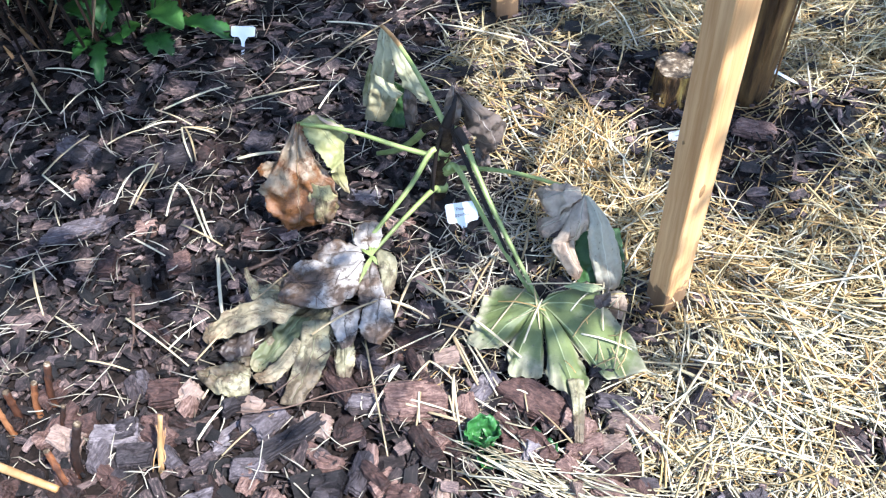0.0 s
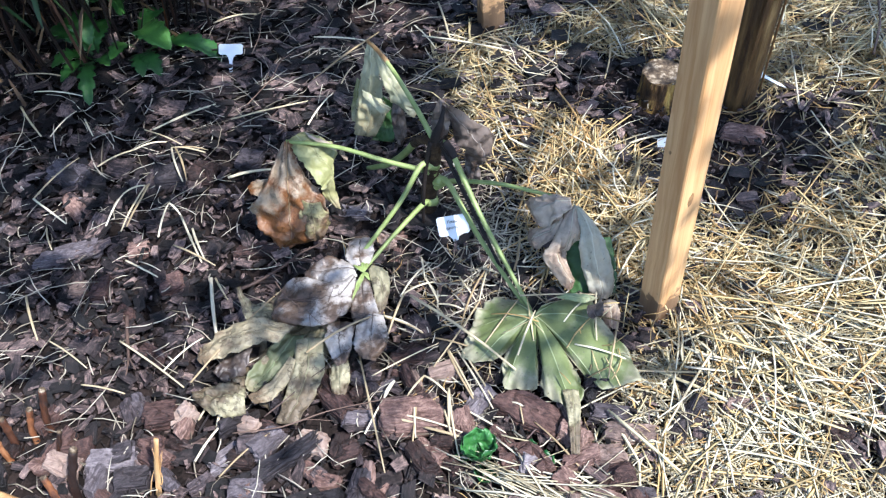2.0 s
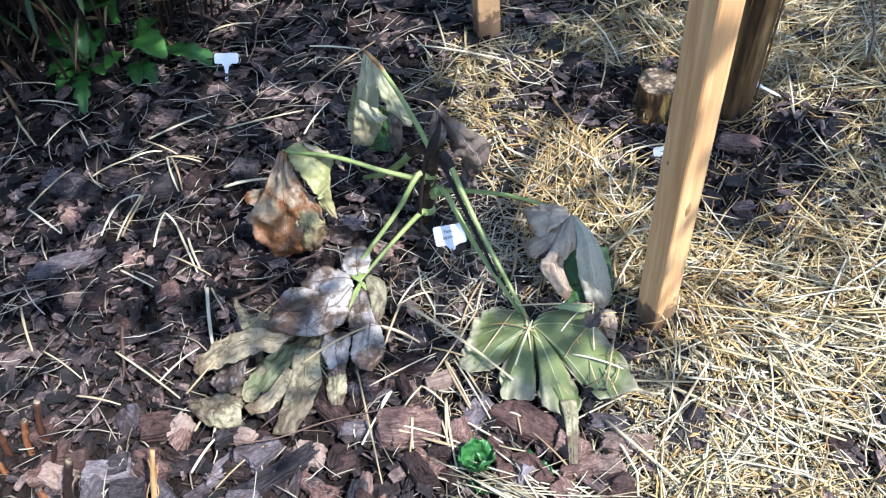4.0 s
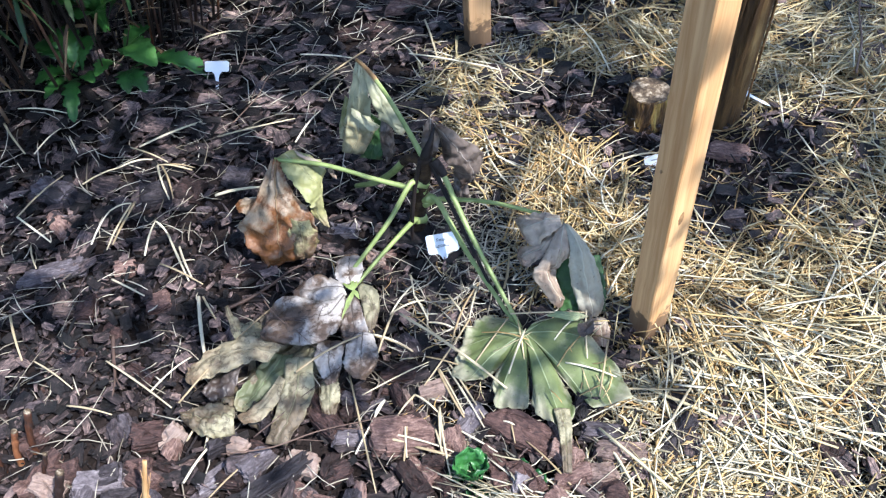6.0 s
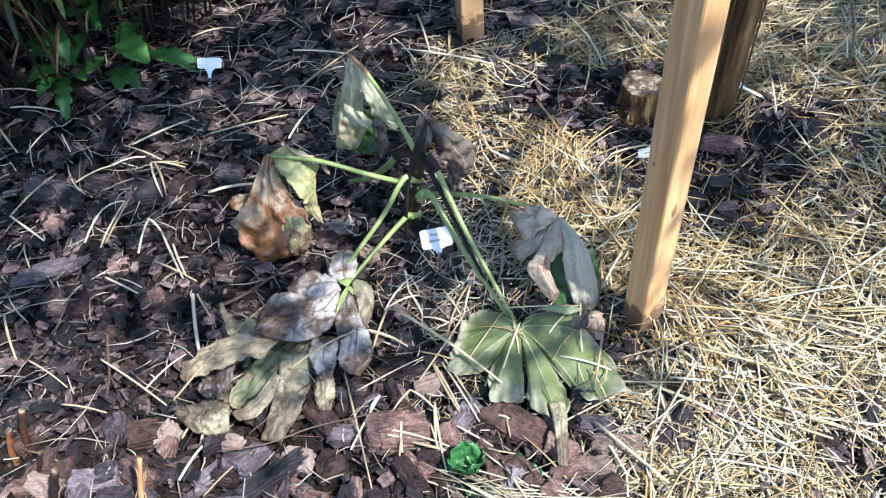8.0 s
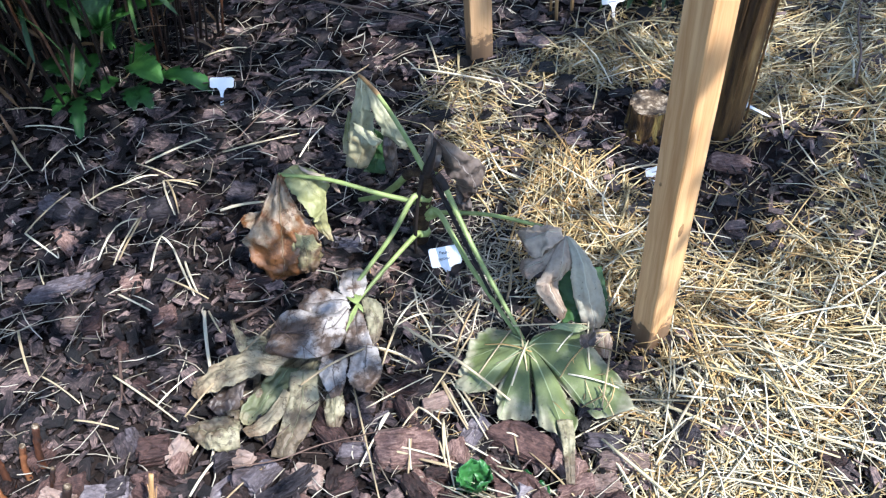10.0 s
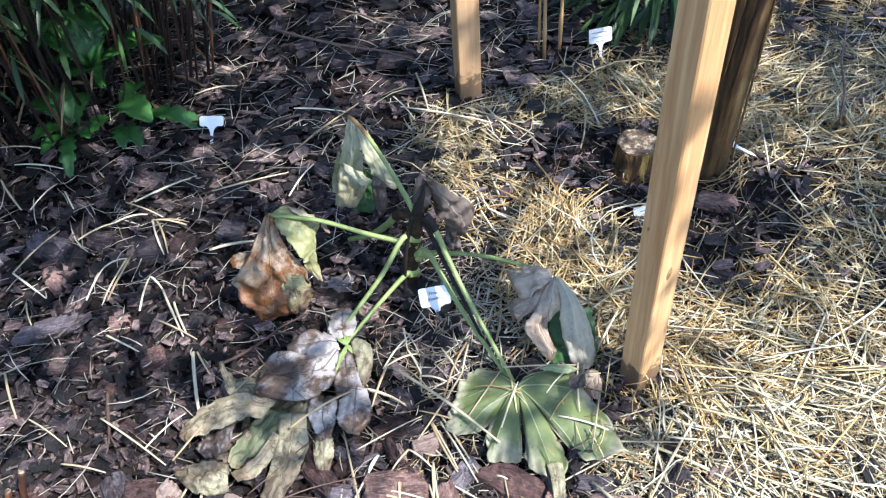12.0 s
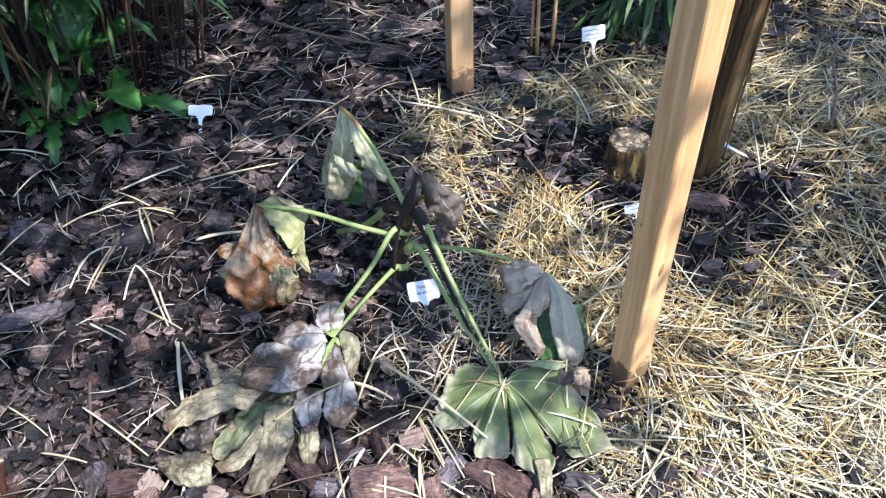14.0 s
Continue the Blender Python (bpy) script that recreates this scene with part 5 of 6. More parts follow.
def weed(x, y, leaves_, label):
    """A rosette: leaves of (turn, tilt, length, half width, height of the leaf's foot, how jagged)."""
    w = empty("weed", (x, y, 0))
    for k, (turn, tilt, size, wide, z, teeth) in enumerate(leaves_):
        ob = part("leaf", toothed_leaf(size, wide, teeth, k * 1.7 + x), GREEN_WEED, w)
        ob.matrix_local = Matrix.Translation((0.01 * math.cos(radians(turn)), 0.01 * math.sin(radians(turn)), z)) @ Matrix.Rotation(radians(turn), 4, "Z") @ Matrix.Rotation(radians(-tilt), 4, "Y")
        ob.modifiers.new("blade", "SOLIDIFY").thickness = 0.0005
    tagged(w, label, "weed", "weeds by the bamboo")


weed(-0.795, 1.93, [(272, 4, 0.16, 0.022, 0.03, 1.0), (200, 15, 0.10, 0.026, 0.03, 0.8), (150, 32, 0.12, 0.036, 0.04, 0.6), (112, 40, 0.11, 0.034, 0.05, 0.5), (225, 12, 0.10, 0.022, 0.02, 1.0), (60, 40, 0.09, 0.028, 0.04, 0.7), (310, 20, 0.06, 0.018, 0.03, 0.9)],
     "jagged green dandelion-like weed at the foot of the bamboo")
weed(-0.69, 1.95, [(-8, -6, 0.22, 0.030, 0.02, 0.9), (-46, 20, 0.16, 0.034, 0.07, 0.35), (-78, 10, 0.10, 0.022, 0.02, 1.0), (-58, 6, 0.11, 0.022, 0.02, 1.0), (30, 40, 0.10, 0.026, 0.05, 0.5), (240, 25, 0.09, 0.022, 0.04, 0.8)],
     "broad-leaved green weed growing out of the bamboo")
weed(-0.72, 2.01, [(165, 58, 0.22, 0.050, 0.10, 0.15), (8, 30, 0.19, 0.034, 0.12, 0.2), (50, 62, 0.18, 0.040, 0.12, 0.2), (95, 70, 0.19, 0.044, 0.12, 0.15), (130, 66, 0.2, 0.036, 0.1, 0.2), (-20, 60, 0.14, 0.03, 0.1, 0.2), (260, 55, 0.14, 0.032, 0.1, 0.3), (210, 60, 0.15, 0.026, 0.1, 0.2)],
     "tall broad green weed leaves among the canes")

# ---- golden canes and the grassy clump behind ----
for x, y, lx, ly, r in ((0.415, 2.075, -0.005, -0.03, 0.0034), (0.428, 2.06, -0.01, 0.01, 0.0046), (0.475, 2.09, 0.012, 0.0, 0.005)):
    bm = bmesh.new()
    tube(bm, [(x, y, -0.03), (x + lx * 0.5, y + ly * 0.5, 0.5), (x + lx, y + ly, 1.1)], (r, r * 0.9, r * 0.7), 9, 30, knots=((0.1, 0.3), (0.28, 0.3), (0.46, 0.3), (0.64, 0.3)))
    tagged(part("bamboo_cane", bm, CANE_TAN), "thin upright golden bamboo cane in the mulch", "bamboo", "golden canes")
clump = empty("grassy_clump", (0.82, 2.24, 0))
verts, faces = [], []
for k in range(300):
    a = rng.uniform(0, 6.28)
    r = 0.16 * math.sqrt(rng.random())
    z = rng.uniform(0.02, 0.22)
    strip_leaf(verts, faces, (r * math.cos(a) * 1.4, r * math.sin(a) * 0.8, z), (math.cos(a), math.sin(a), rng.uniform(-0.1, 0.7)), rng.uniform(0.5, 1.3), rng.uniform(0.1, 0.2), rng.uniform(0.005, 0.009), rng.uniform(-0.6, 0.6))
mesh_from("foliage", verts, faces, BAMBOO_LEAF, clump)["kind"] = "stuff"
for k in range(7):
    bm = bmesh.new()
    x, y = rng.uniform(-0.12, 0.12), rng.uniform(-0.06, 0.08)
    tube(bm, [(x, y, -0.02), (x * 1.2, y * 1.2, 0.25), (x * 1.5, y * 1.5, 0.6)], (0.0035, 0.003, 0.002), 6, 8)
    part("cane", bm, CANE_GOLD, clump)
tagged(clump, "low dwarf bamboo clump with long green blades", "bamboo")
back = copy_thing(clump, pose(-0.02, 2.85, 0, 0, 0, 140))

# ---- bark chips ----


def ragged(r, n):
    """The outline of a split flake in a unit box: straight breaks across the grain, uneven long sides, n points or so."""
    j = lambda k: r.uniform(-k, k)
    low, high = r.uniform(-0.2, 0.25), r.uniform(-0.25, 0.2)
    pts = [(-0.5 + j(0.09), -0.44 + j(0.08)), (low, -0.5 + j(0.07)), (0.48 + j(0.08), -0.42 + j(0.1))]
    if n > 5:
        pts.append((0.5 + j(0.06), j(0.2)))
    pts += [(0.46 + j(0.1), 0.43 + j(0.09)), (high, 0.5 + j(0.07))]
    if n > 6:
        pts.append((high - 0.22, 0.42 + j(0.1)))
    pts.append((-0.48 + j(0.1), 0.42 + j(0.1)))
    if n > 4:
        pts.append((-0.52 + j(0.06), j(0.2)))
    return pts


def chip_mesh(r, size, wide, thick, material):
    """A flake of bark: ragged outline with splintered edge, stepped layers on its rim, rough split face."""
    corners = ragged(r, r.choice((5, 6, 7, 8)))
    outline = []
    for (ax, ay), (bx, by) in zip(corners, corners[1:] + corners[:1]):
        for f in (0, 0.25, 0.5, 0.75):
            w = 0 if f == 0 else r.gauss(0, 0.022)
            outline.append((ax + (bx - ax) * f + w, ay + (by - ay) * f + w))
    n, seed = len(outline), r.uniform(0, 50)
    arch, slope = r.uniform(-0.1, 0.45) * thick, r.uniform(-0.3, 0.3) * thick
    verts, faces, grain = [], [], []
    levels = [(-0.1, 0.94), (0.3, r.uniform(0.97, 1.04)), (0.34, r.uniform(0.90, 0.97)), (0.66, r.uniform(0.92, 0.99)), (0.7, r.uniform(0.84, 0.9)), (0.96, 0.86), (1.0, 0.8), (1.0, 0.66), (1.0, 0.52), (1.0, 0.38), (1.0, 0.24), (1.0, 0.1)]
    for z, inset in levels:
        for x, y in outline:
            px, py = x * inset * size, y * inset * wide
            deep = min(thick, 0.012)
            rough = deep * (0.30 * noise.noise((px * 14, py * 70, seed)) + 0.16 * noise.noise((px * 40, py * 210, seed + 3)) - 0.34 * max(0.0, 0.14 - abs(noise.noise((px * 9, py * 60, seed + 7)))) / 0.14) if z > 0.25 else 0
            pz = z * thick + rough + arch * (1 - (2 * y) ** 2) + slope * 2 * x * max(0.0, z)
            verts.append((px, py, pz))
            grain.append((px + seed, py, pz))
    for q in range(len(levels) - 1):
        for j in range(n):
            k = (j + 1) % n
            faces.append((q * n + j, q * n + k, q * n + n + k, q * n + n + j))
    faces.append(tuple((len(levels) - 1) * n + j for j in range(n)))
    me = bpy.data.meshes.new("bark_chip")
    me.from_pydata(verts, [], faces)
    me.attributes.new("grain", "FLOAT_VECTOR", "POINT").data.foreach_set("vector", [v for g in grain for v in g])
    me.materials.append(material)
    return me


CHIP_MAT = {"d": BARK_DARK, "r": BARK_RED, "g": BARK_GREY, "p": BARK_PALE}
CHIP_LABEL = {"d": "dark brown flat flake of bark mulch", "r": "reddish brown flake of bark mulch", "g": "grey weathered flake of bark mulch", "p": "pale pinkish wood chip in the mulch"}
rng = random.Random(21)
BIG = []


def put_chip(kind, x, y, size, wide, turn, thick, tilt=6.0):
    ob = new("bark_chip", chip_mesh(rng, size, wide, thick, CHIP_MAT[kind]))
    ob.matrix_world = Matrix.Translation((x, y, ground_z(x, y) + 0.006)) @ Euler((radians(rng.uniform(-tilt, tilt)), radians(rng.uniform(-tilt, tilt)), radians(turn))).to_matrix().to_4x4()
    tagged(ob, CHIP_LABEL[kind], "bark chip", "bark chips")
    BIG.append((x, y, min(size, wide) * 0.4))


BARK_R_1 = [(-0.212, 0.891, 0.108, 0.048, -56), (-0.068, 0.834, 0.116, 0.071, -5), (0.142, 0.818, 0.129, 0.057, -36), (0.107, 0.73, 0.058, 0.053, -2), (-0.528, 0.897, 0.056, 0.052, 4), (-0.681, 1.2, 0.04, 0.054, 3), (-0.537, 1.2, 0.047, 0.046, 9), (-0.08, 2.027, 0.165, 0.045, 7), (-0.361, 1.265, 0.1, 0.034, -4), (-0.069, 0.966, 0.065, 0.044, 6), (-0.773, 1.442, 0.087, 0.041, -57), (-0.493, 1.505, 0.054, 0.059, -17), (-0.62, 1.3, 0.047, 0.034, 10), (-0.192, 1.319, 0.05, 0.034, -17), (-0.276, 1.396, 0.028, 0.027, -26), (0.659, 0.714, 0.046, 0.032, -22), (0.732, 0.808, 0.034, 0.029, -66), (-0.558, 1.034, 0.051, 0.029, -37)]
BARK_R_2 = [(-0.621, 1.138, 0.039, 0.027, -38), (0.504, 0.833, 0.042, 0.024, 17), (-0.188, 0.778, 0.052, 0.035, 17), (-0.129, 0.682, 0.059, 0.037, 40), (-0.158, 0.632, 0.063, 0.037, -27), (-0.042, 0.756, 0.06, 0.039, -47), (-0.623, 0.673, 0.084, 0.055, 5), (-0.599, 0.734, 0.059, 0.031, -44), (-0.419, 0.665, 0.12, 0.038, -69), (-0.307, 0.631, 0.072, 0.038, 10), (-0.489, 0.644, 0.066, 0.036, 5), (0.187, 0.673, 0.058, 0.04, -51), (0.245, 0.637, 0.053, 0.043, -40), (-0.223, 0.728, 0.043, 0.032, -21), (0.504, 0.548, 0.061, 0.04, -16), (-0.494, 0.835, 0.037, 0.027, -27), (-0.372, 0.79, 0.048, 0.032, -18), (-0.068, 2.184, 0.098, 0.044, 17)]
BARK_R_3 = [(0.712, 1.45, 0.091, 0.047, -20), (0.032, 2.107, 0.102, 0.047, 8)]
BARK_G_1 = [(0.056, 0.852, 0.062, 0.041, 48), (0.293, 0.798, 0.089, 0.034, -12), (0.42, 0.782, 0.078, 0.033, 45), (-0.294, 0.78, 0.126, 0.037, 27), (-0.604, 0.813, 0.094, 0.048, -1), (-0.162, 1.345, 0.066, 0.037, -11), (-0.803, 1.548, 0.097, 0.064, -30), (-0.569, 1.5, 0.063, 0.065, -1), (-0.392, 1.53, 0.054, 0.054, -20), (0.826, 0.986, 0.066, 0.032, 16), (-0.169, 0.705, 0.076, 0.039, 70), (-0.025, 0.617, 0.081, 0.046, 8), (-0.606, 0.819, 0.088, 0.045, 10), (-0.564, 0.772, 0.058, 0.043, 9), (-0.695, 0.666, 0.071, 0.046, 10), (-0.225, 0.67, 0.046, 0.035, -18)]
BARK_G_2 = [(-0.761, 1.308, 0.138, 0.048, 9), (-0.143, 0.592, 0.049, 0.032, -19), (-0.339, 1.826, 0.052, 0.054, -20), (-0.77, 1.518, 0.081, 0.054, -32)]
BARK_P_1 = [(0.307, 0.758, 0.092, 0.037, -11), (0.534, 0.79, 0.1, 0.033, -3), (-0.726, 1.208, 0.04, 0.039, 1), (-0.099, 1.256, 0.053, 0.032, -61), (-0.201, 0.625, 0.033, 0.029, 3), (-0.26, 0.609, 0.044, 0.026, -31), (-0.477, 2.175, 0.145, 0.031, -36)]
STALKS_1 = [(-0.624, 1.655, -0.483, 1.723, 4.2), (-0.645, 1.658, -0.549, 1.587, 2.8), (-0.738, 1.546, -0.662, 1.59, 3.4), (-0.662, 1.59, -0.586, 1.602, 3.5), (-0.563, 1.578, -0.487, 1.563, 2.7), (-0.563, 1.578, -0.526, 1.467, 3.4), (-0.869, 1.468, -0.786, 1.584, 3.4), (-0.869, 1.468, -0.779, 1.379, 3.4), (-0.61, 1.47, -0.643, 1.348, 4.0), (-0.999, 1.903, -0.858, 1.869, 3.2), (-0.933, 1.825, -0.808, 1.796, 3.1), (-0.958, 1.778, -0.888, 1.666, 3.8), (-0.867, 1.663, -0.818, 1.744, 2.9), (-0.794, 1.713, -0.764, 1.65, 2.9), (-0.442, 1.662, -0.26, 1.697, 3.4), (-0.435, 1.467, -0.337, 1.481, 5.8), (-0.511, 2.039, -0.399, 2.057, 3.9), (-0.62, 1.059, -0.485, 0.94, 2.9)]
STALKS_2 = [(-0.53, 0.98, -0.459, 1.049, 2.8), (-0.454, 1.193, -0.428, 1.027, 5.3), (-0.538, 1.286, -0.447, 1.224, 3.1), (-0.502, 1.327, -0.471, 1.244, 3.7), (-0.445, 1.192, -0.416, 1.133, 3.0), (-0.821, 1.374, -0.798, 1.31, 2.7), (-0.454, 0.791, -0.404, 0.862, 3.7), (-0.419, 0.852, -0.402, 0.932, 3.8), (-0.409, 0.756, -0.317, 0.83, 2.6), (-0.634, 1.257, -0.562, 1.206, 3.1), (-0.157, 0.966, -0.12, 0.726, 2.7), (-0.152, 0.803, -0.094, 0.907, 2.6), (-0.117, 0.844, 0.019, 0.786, 2.6), (0.028, 0.974, 0.081, 0.846, 2.7), (0.011, 0.959, 0.046, 0.86, 2.7), (0.003, 0.878, 0.009, 0.737, 3.1), (-0.057, 0.857, -0.074, 0.739, 2.6), (0.109, 1.148, 0.038, 1.009, 2.8)]
STALKS_3 = [(-0.109, 1.054, -0.037, 1.007, 3.3), (0.524, 0.934, 0.358, 0.739, 3.3), (0.593, 0.775, 0.717, 0.713, 3.8), (0.566, 0.829, 0.593, 0.775, 3.3), (0.324, 1.037, 0.432, 1.189, 2.8), (-0.248, 1.942, -0.118, 1.906, 3.7), (0.077, 2.027, 0.095, 1.87, 3.8), (0.01, 1.941, 0.057, 1.845, 3.0), (0.177, 1.869, 0.34, 1.722, 3.6), (-0.259, 1.612, -0.2, 1.715, 3.3), (-0.18, 1.745, -0.145, 1.804, 2.8), (-0.259, 1.754, -0.081, 1.932, 4.2), (0.566, 0.95, 0.686, 0.985, 2.8), (0.429, 0.918, 0.556, 0.951, 2.7), (0.813, 1.091, 0.689, 0.933, 3.1), (0.809, 1.411, 0.868, 1.299, 2.7), (0.449, 1.432, 0.549, 1.452, 3.8), (0.354, 1.032, 0.497, 1.094, 2.8)]
STALKS_4 = [(-0.136, 0.922, -0.006, 0.978, 2.1), (-0.073, 1.092, -0.011, 1.167, 2.8), (-0.765, 1.082, -0.677, 1.007, 2.4), (-0.832, 1.199, -0.787, 1.085, 3.8), (-0.454, 0.871, -0.388, 0.968, 3.2), (-0.682, 0.971, -0.595, 0.941, 2.9), (0.031, 0.83, 0.094, 0.777, 2.6), (0.208, 0.699, 0.146, 0.792, 2.5)]
STALKS_5 = [(0.103, 1.135, 0.079, 1.06, 2.6), (0.079, 1.06, -0.021, 0.928, 2.6), (0.025, 0.961, 0.078, 0.828, 2.6), (0.008, 0.959, 0.045, 0.853, 3.4), (-0.013, 0.99, 0.062, 0.956, 2.6), (-0.066, 1.098, -0.003, 1.119, 3.2), (-0.066, 1.098, -0.101, 1.011, 3.6), (-0.105, 1.049, -0.035, 1.004, 3.4), (0.001, 0.871, -0.003, 0.793, 3), (-0.009, 0.835, 0.001, 0.771, 2.8), (-0.039, 0.911, -0.001, 0.869, 2.8), (-0.039, 0.911, -0.076, 0.868, 3), (0.119, 0.898, 0.17, 0.978, 4.2), (0.125, 0.957, 0.098, 0.901, 2.6), (-0.001, 1.066, 0.048, 1.045, 3), (-0.118, 0.832, -0.047, 0.804, 3.6), (-0.047, 0.804, 0.016, 0.777, 4), (-0.061, 0.856, -0.063, 0.784, 2.4)]
STALKS_6 = [(-0.025, 1.184, -0.022, 1.131, 2.6), (-0.022, 1.131, -0, 1.071, 3), (0.156, 1.124, 0.179, 1.213, 3.6), (0.046, 1.126, 0.073, 1.061, 2.6), (-0.095, 0.907, -0.116, 0.871, 3.6), (0.126, 0.833, 0.127, 0.789, 2.4), (0.11, 0.837, 0.134, 0.822, 2.4), (0.124, 0.907, 0.16, 0.957, 3), (-0.572, 1.311, -0.559, 1.404, 3.4), (-0.559, 1.404, -0.529, 1.365, 3.4), (-0.529, 1.365, -0.476, 1.235, 3.4), (-0.689, 1.357, -0.664, 1.45, 3.4), (-0.664, 1.45, -0.617, 1.467, 3.4), (-0.617, 1.467, -0.653, 1.336, 3.4), (-0.493, 1.556, -0.572, 1.58, 3.4), (-0.572, 1.58, -0.534, 1.464, 3.4)]
STALKS_HIGH = [(-0.465, 0.933, -0.284, 1.138, 3.1, 0.05), (-0.251, 0.964, -0.129, 1.029, 3.6, 0.06), (-0.053, 1.079, 0.127, 0.888, 4.2, 0.045), (0.154, 1.032, 0.292, 1.016, 2.6, 0.07), (0.298, 1.027, 0.279, 0.922, 2.6, 0.06), (0.133, 0.909, 0.179, 1.002, 2.6, 0.06), (0.239, 0.922, 0.323, 0.88, 2.6, 0.055), (0.325, 0.959, 0.285, 0.845, 2.6, 0.055), (0.077, 0.947, 0.153, 1.039, 2.1, 0.05), (0.227, 0.97, 0.277, 1.014, 2.1, 0.06)]

for kind, table in (("r", BARK_R_1 + BARK_R_2 + BARK_R_3), ("g", BARK_G_1 + BARK_G_2), ("p", BARK_P_1)):
    for x, y, size, wide, turn in table:
        put_chip(kind, x, y, size * 1.08, wide * 1.08, turn, min(0.036, 0.010 + 0.30 * wide) if y < 0.95 else min(0.03, 0.008 + 0.22 * wide))


def straw_cover(x, y):
    """How thickly straw lies at a place, 0 to 1."""
    d = 0.0
    for cx, cy, rx, ry, w in STRAW_HEAPS:
        d += w * math.exp(-(((x - cx) / rx) ** 2 + ((y - cy) / ry) ** 2))
    for cx, cy, rx, ry, w in BARE_SPOTS:
        d -= w * math.exp(-(((x - cx) / rx) ** 2 + ((y - cy) / ry) ** 2))
    d += 0.25 * noise.noise((x * 7, y * 7, 1.5)) * min(1, d * 3)
    if 0.55 < x < 1.5 and 1.2 < y < 1.75:
        d = max(d, 0.1)
    return max(0.0, min(1.0, d))


STRAW_HEAPS = [(0.36, 0.73, 0.09, 0.10, 0.6), (0.345, 0.88, 0.05, 0.08, 0.55), (0.23, 1.33, 0.07, 0.11, 0.6), (0.27, 1.13, 0.07, 0.09, 0.45), (0.11, 1.66, 0.085, 0.13, 0.62), (0.17, 1.82, 0.10, 0.10, 0.55), (0.14, 1.50, 0.05, 0.08, 0.45), (0.86, 1.30, 0.22, 0.12, 0.3), (0.42, 1.84, 0.16, 0.13, 0.7), (0.66, 1.83, 0.2, 0.15, 0.9), (0.34, 1.45, 0.10, 0.22, 1.0), (0.22, 1.70, 0.09, 0.16, 0.55), (0.40, 1.26, 0.12, 0.16, 1.0),
               (0.53, 1.02, 0.14, 0.15, 1.1), (0.69, 0.99, 0.16, 0.17, 0.9), (0.85, 1.08, 0.16, 0.16, 0.75), (0.95, 1.72, 0.24, 0.2, 0.9), (1.25, 1.65, 0.25, 0.3, 0.9),
               (1.03, 1.38, 0.16, 0.14, 0.6), (0.58, 0.80, 0.15, 0.12, 0.85), (0.77, 0.84, 0.15, 0.13, 0.8), (0.45, 0.9, 0.07, 0.07, 0.6), (0.44, 0.70, 0.13, 0.08, 0.7),
               (0.62, 0.62, 0.14, 0.09, 0.6), (0.9, 2.1, 0.3, 0.2, 0.42), (1.5, 2.2, 0.4, 0.4, 0.3)]


BARE_SPOTS = [(0.535, 0.795, 0.055, 0.025, 0.7), (0.47, 1.60, 0.12, 0.09, 0.5), (0.72, 1.48, 0.13, 0.07, 0.45), (0.98, 1.50, 0.15, 0.06, 0.6), (0.52, 1.58, 0.10, 0.10, 1.1), (0.80, 1.36, 0.15, 0.085, 0.55), (0.62, 1.40, 0.10, 0.08, 0.65), (0.70, 1.50, 0.08, 0.06, 0.5), (0.40, 1.70, 0.12, 0.06, 0.4),
              (0.40, 0.80, 0.045, 0.04, 0.6), (0.67, 0.70, 0.06, 0.05, 0.6), (0.3, 2.05, 0.2, 0.08, 0.5), (0.43, 1.66, 0.14, 0.085, 1.2), (0.34, 1.73, 0.10, 0.06, 0.9), (0.62, 1.66, 0.08, 0.06, 0.5), (0.86, 1.52, 0.10, 0.05, 0.5), (0.412, 0.985, 0.05, 0.045, 0.8), (0.2035, 1.905, 0.05, 0.04, 0.7)]


def in_chip(x, y):
    return any((x - cx) ** 2 + (y - cy) ** 2 < r * r for cx, cy, r in BIG)


# medium flakes, each a thing of its own: thick chunks in front, flat dark plates further back
count = 0
while count < 320:
    near = count < 150
    x, y = (rng.uniform(-0.85, 0.55), rng.uniform(0.45, 0.92)) if near else (rng.uniform(-1.0, 0.35), rng.uniform(0.9, 1.75))
    if in_chip(x, y) or straw_cover(x, y) > 0.4 or (x - 0.42) ** 2 + (y - 1.0) ** 2 < 0.006:
        continue
    size = rng.uniform(0.036, 0.075) if near else rng.uniform(0.028, 0.056)
    put_chip(("rrrrggdp" if near else "ddddddgr")[rng.randrange(8)], x, y, size, size * (rng.uniform(0.42, 0.8) if near else rng.uniform(0.28, 0.66)), rng.uniform(0, 180) if near else rng.gauss(5, 45),
             rng.uniform(0.016, 0.032) if near else rng.uniform(0.004, 0.011), 18 if near else 9)
    count += 1

# the rest of the mulch: thousands of small flakes
verts, faces, grain = [], [], []
rng = random.Random(33)


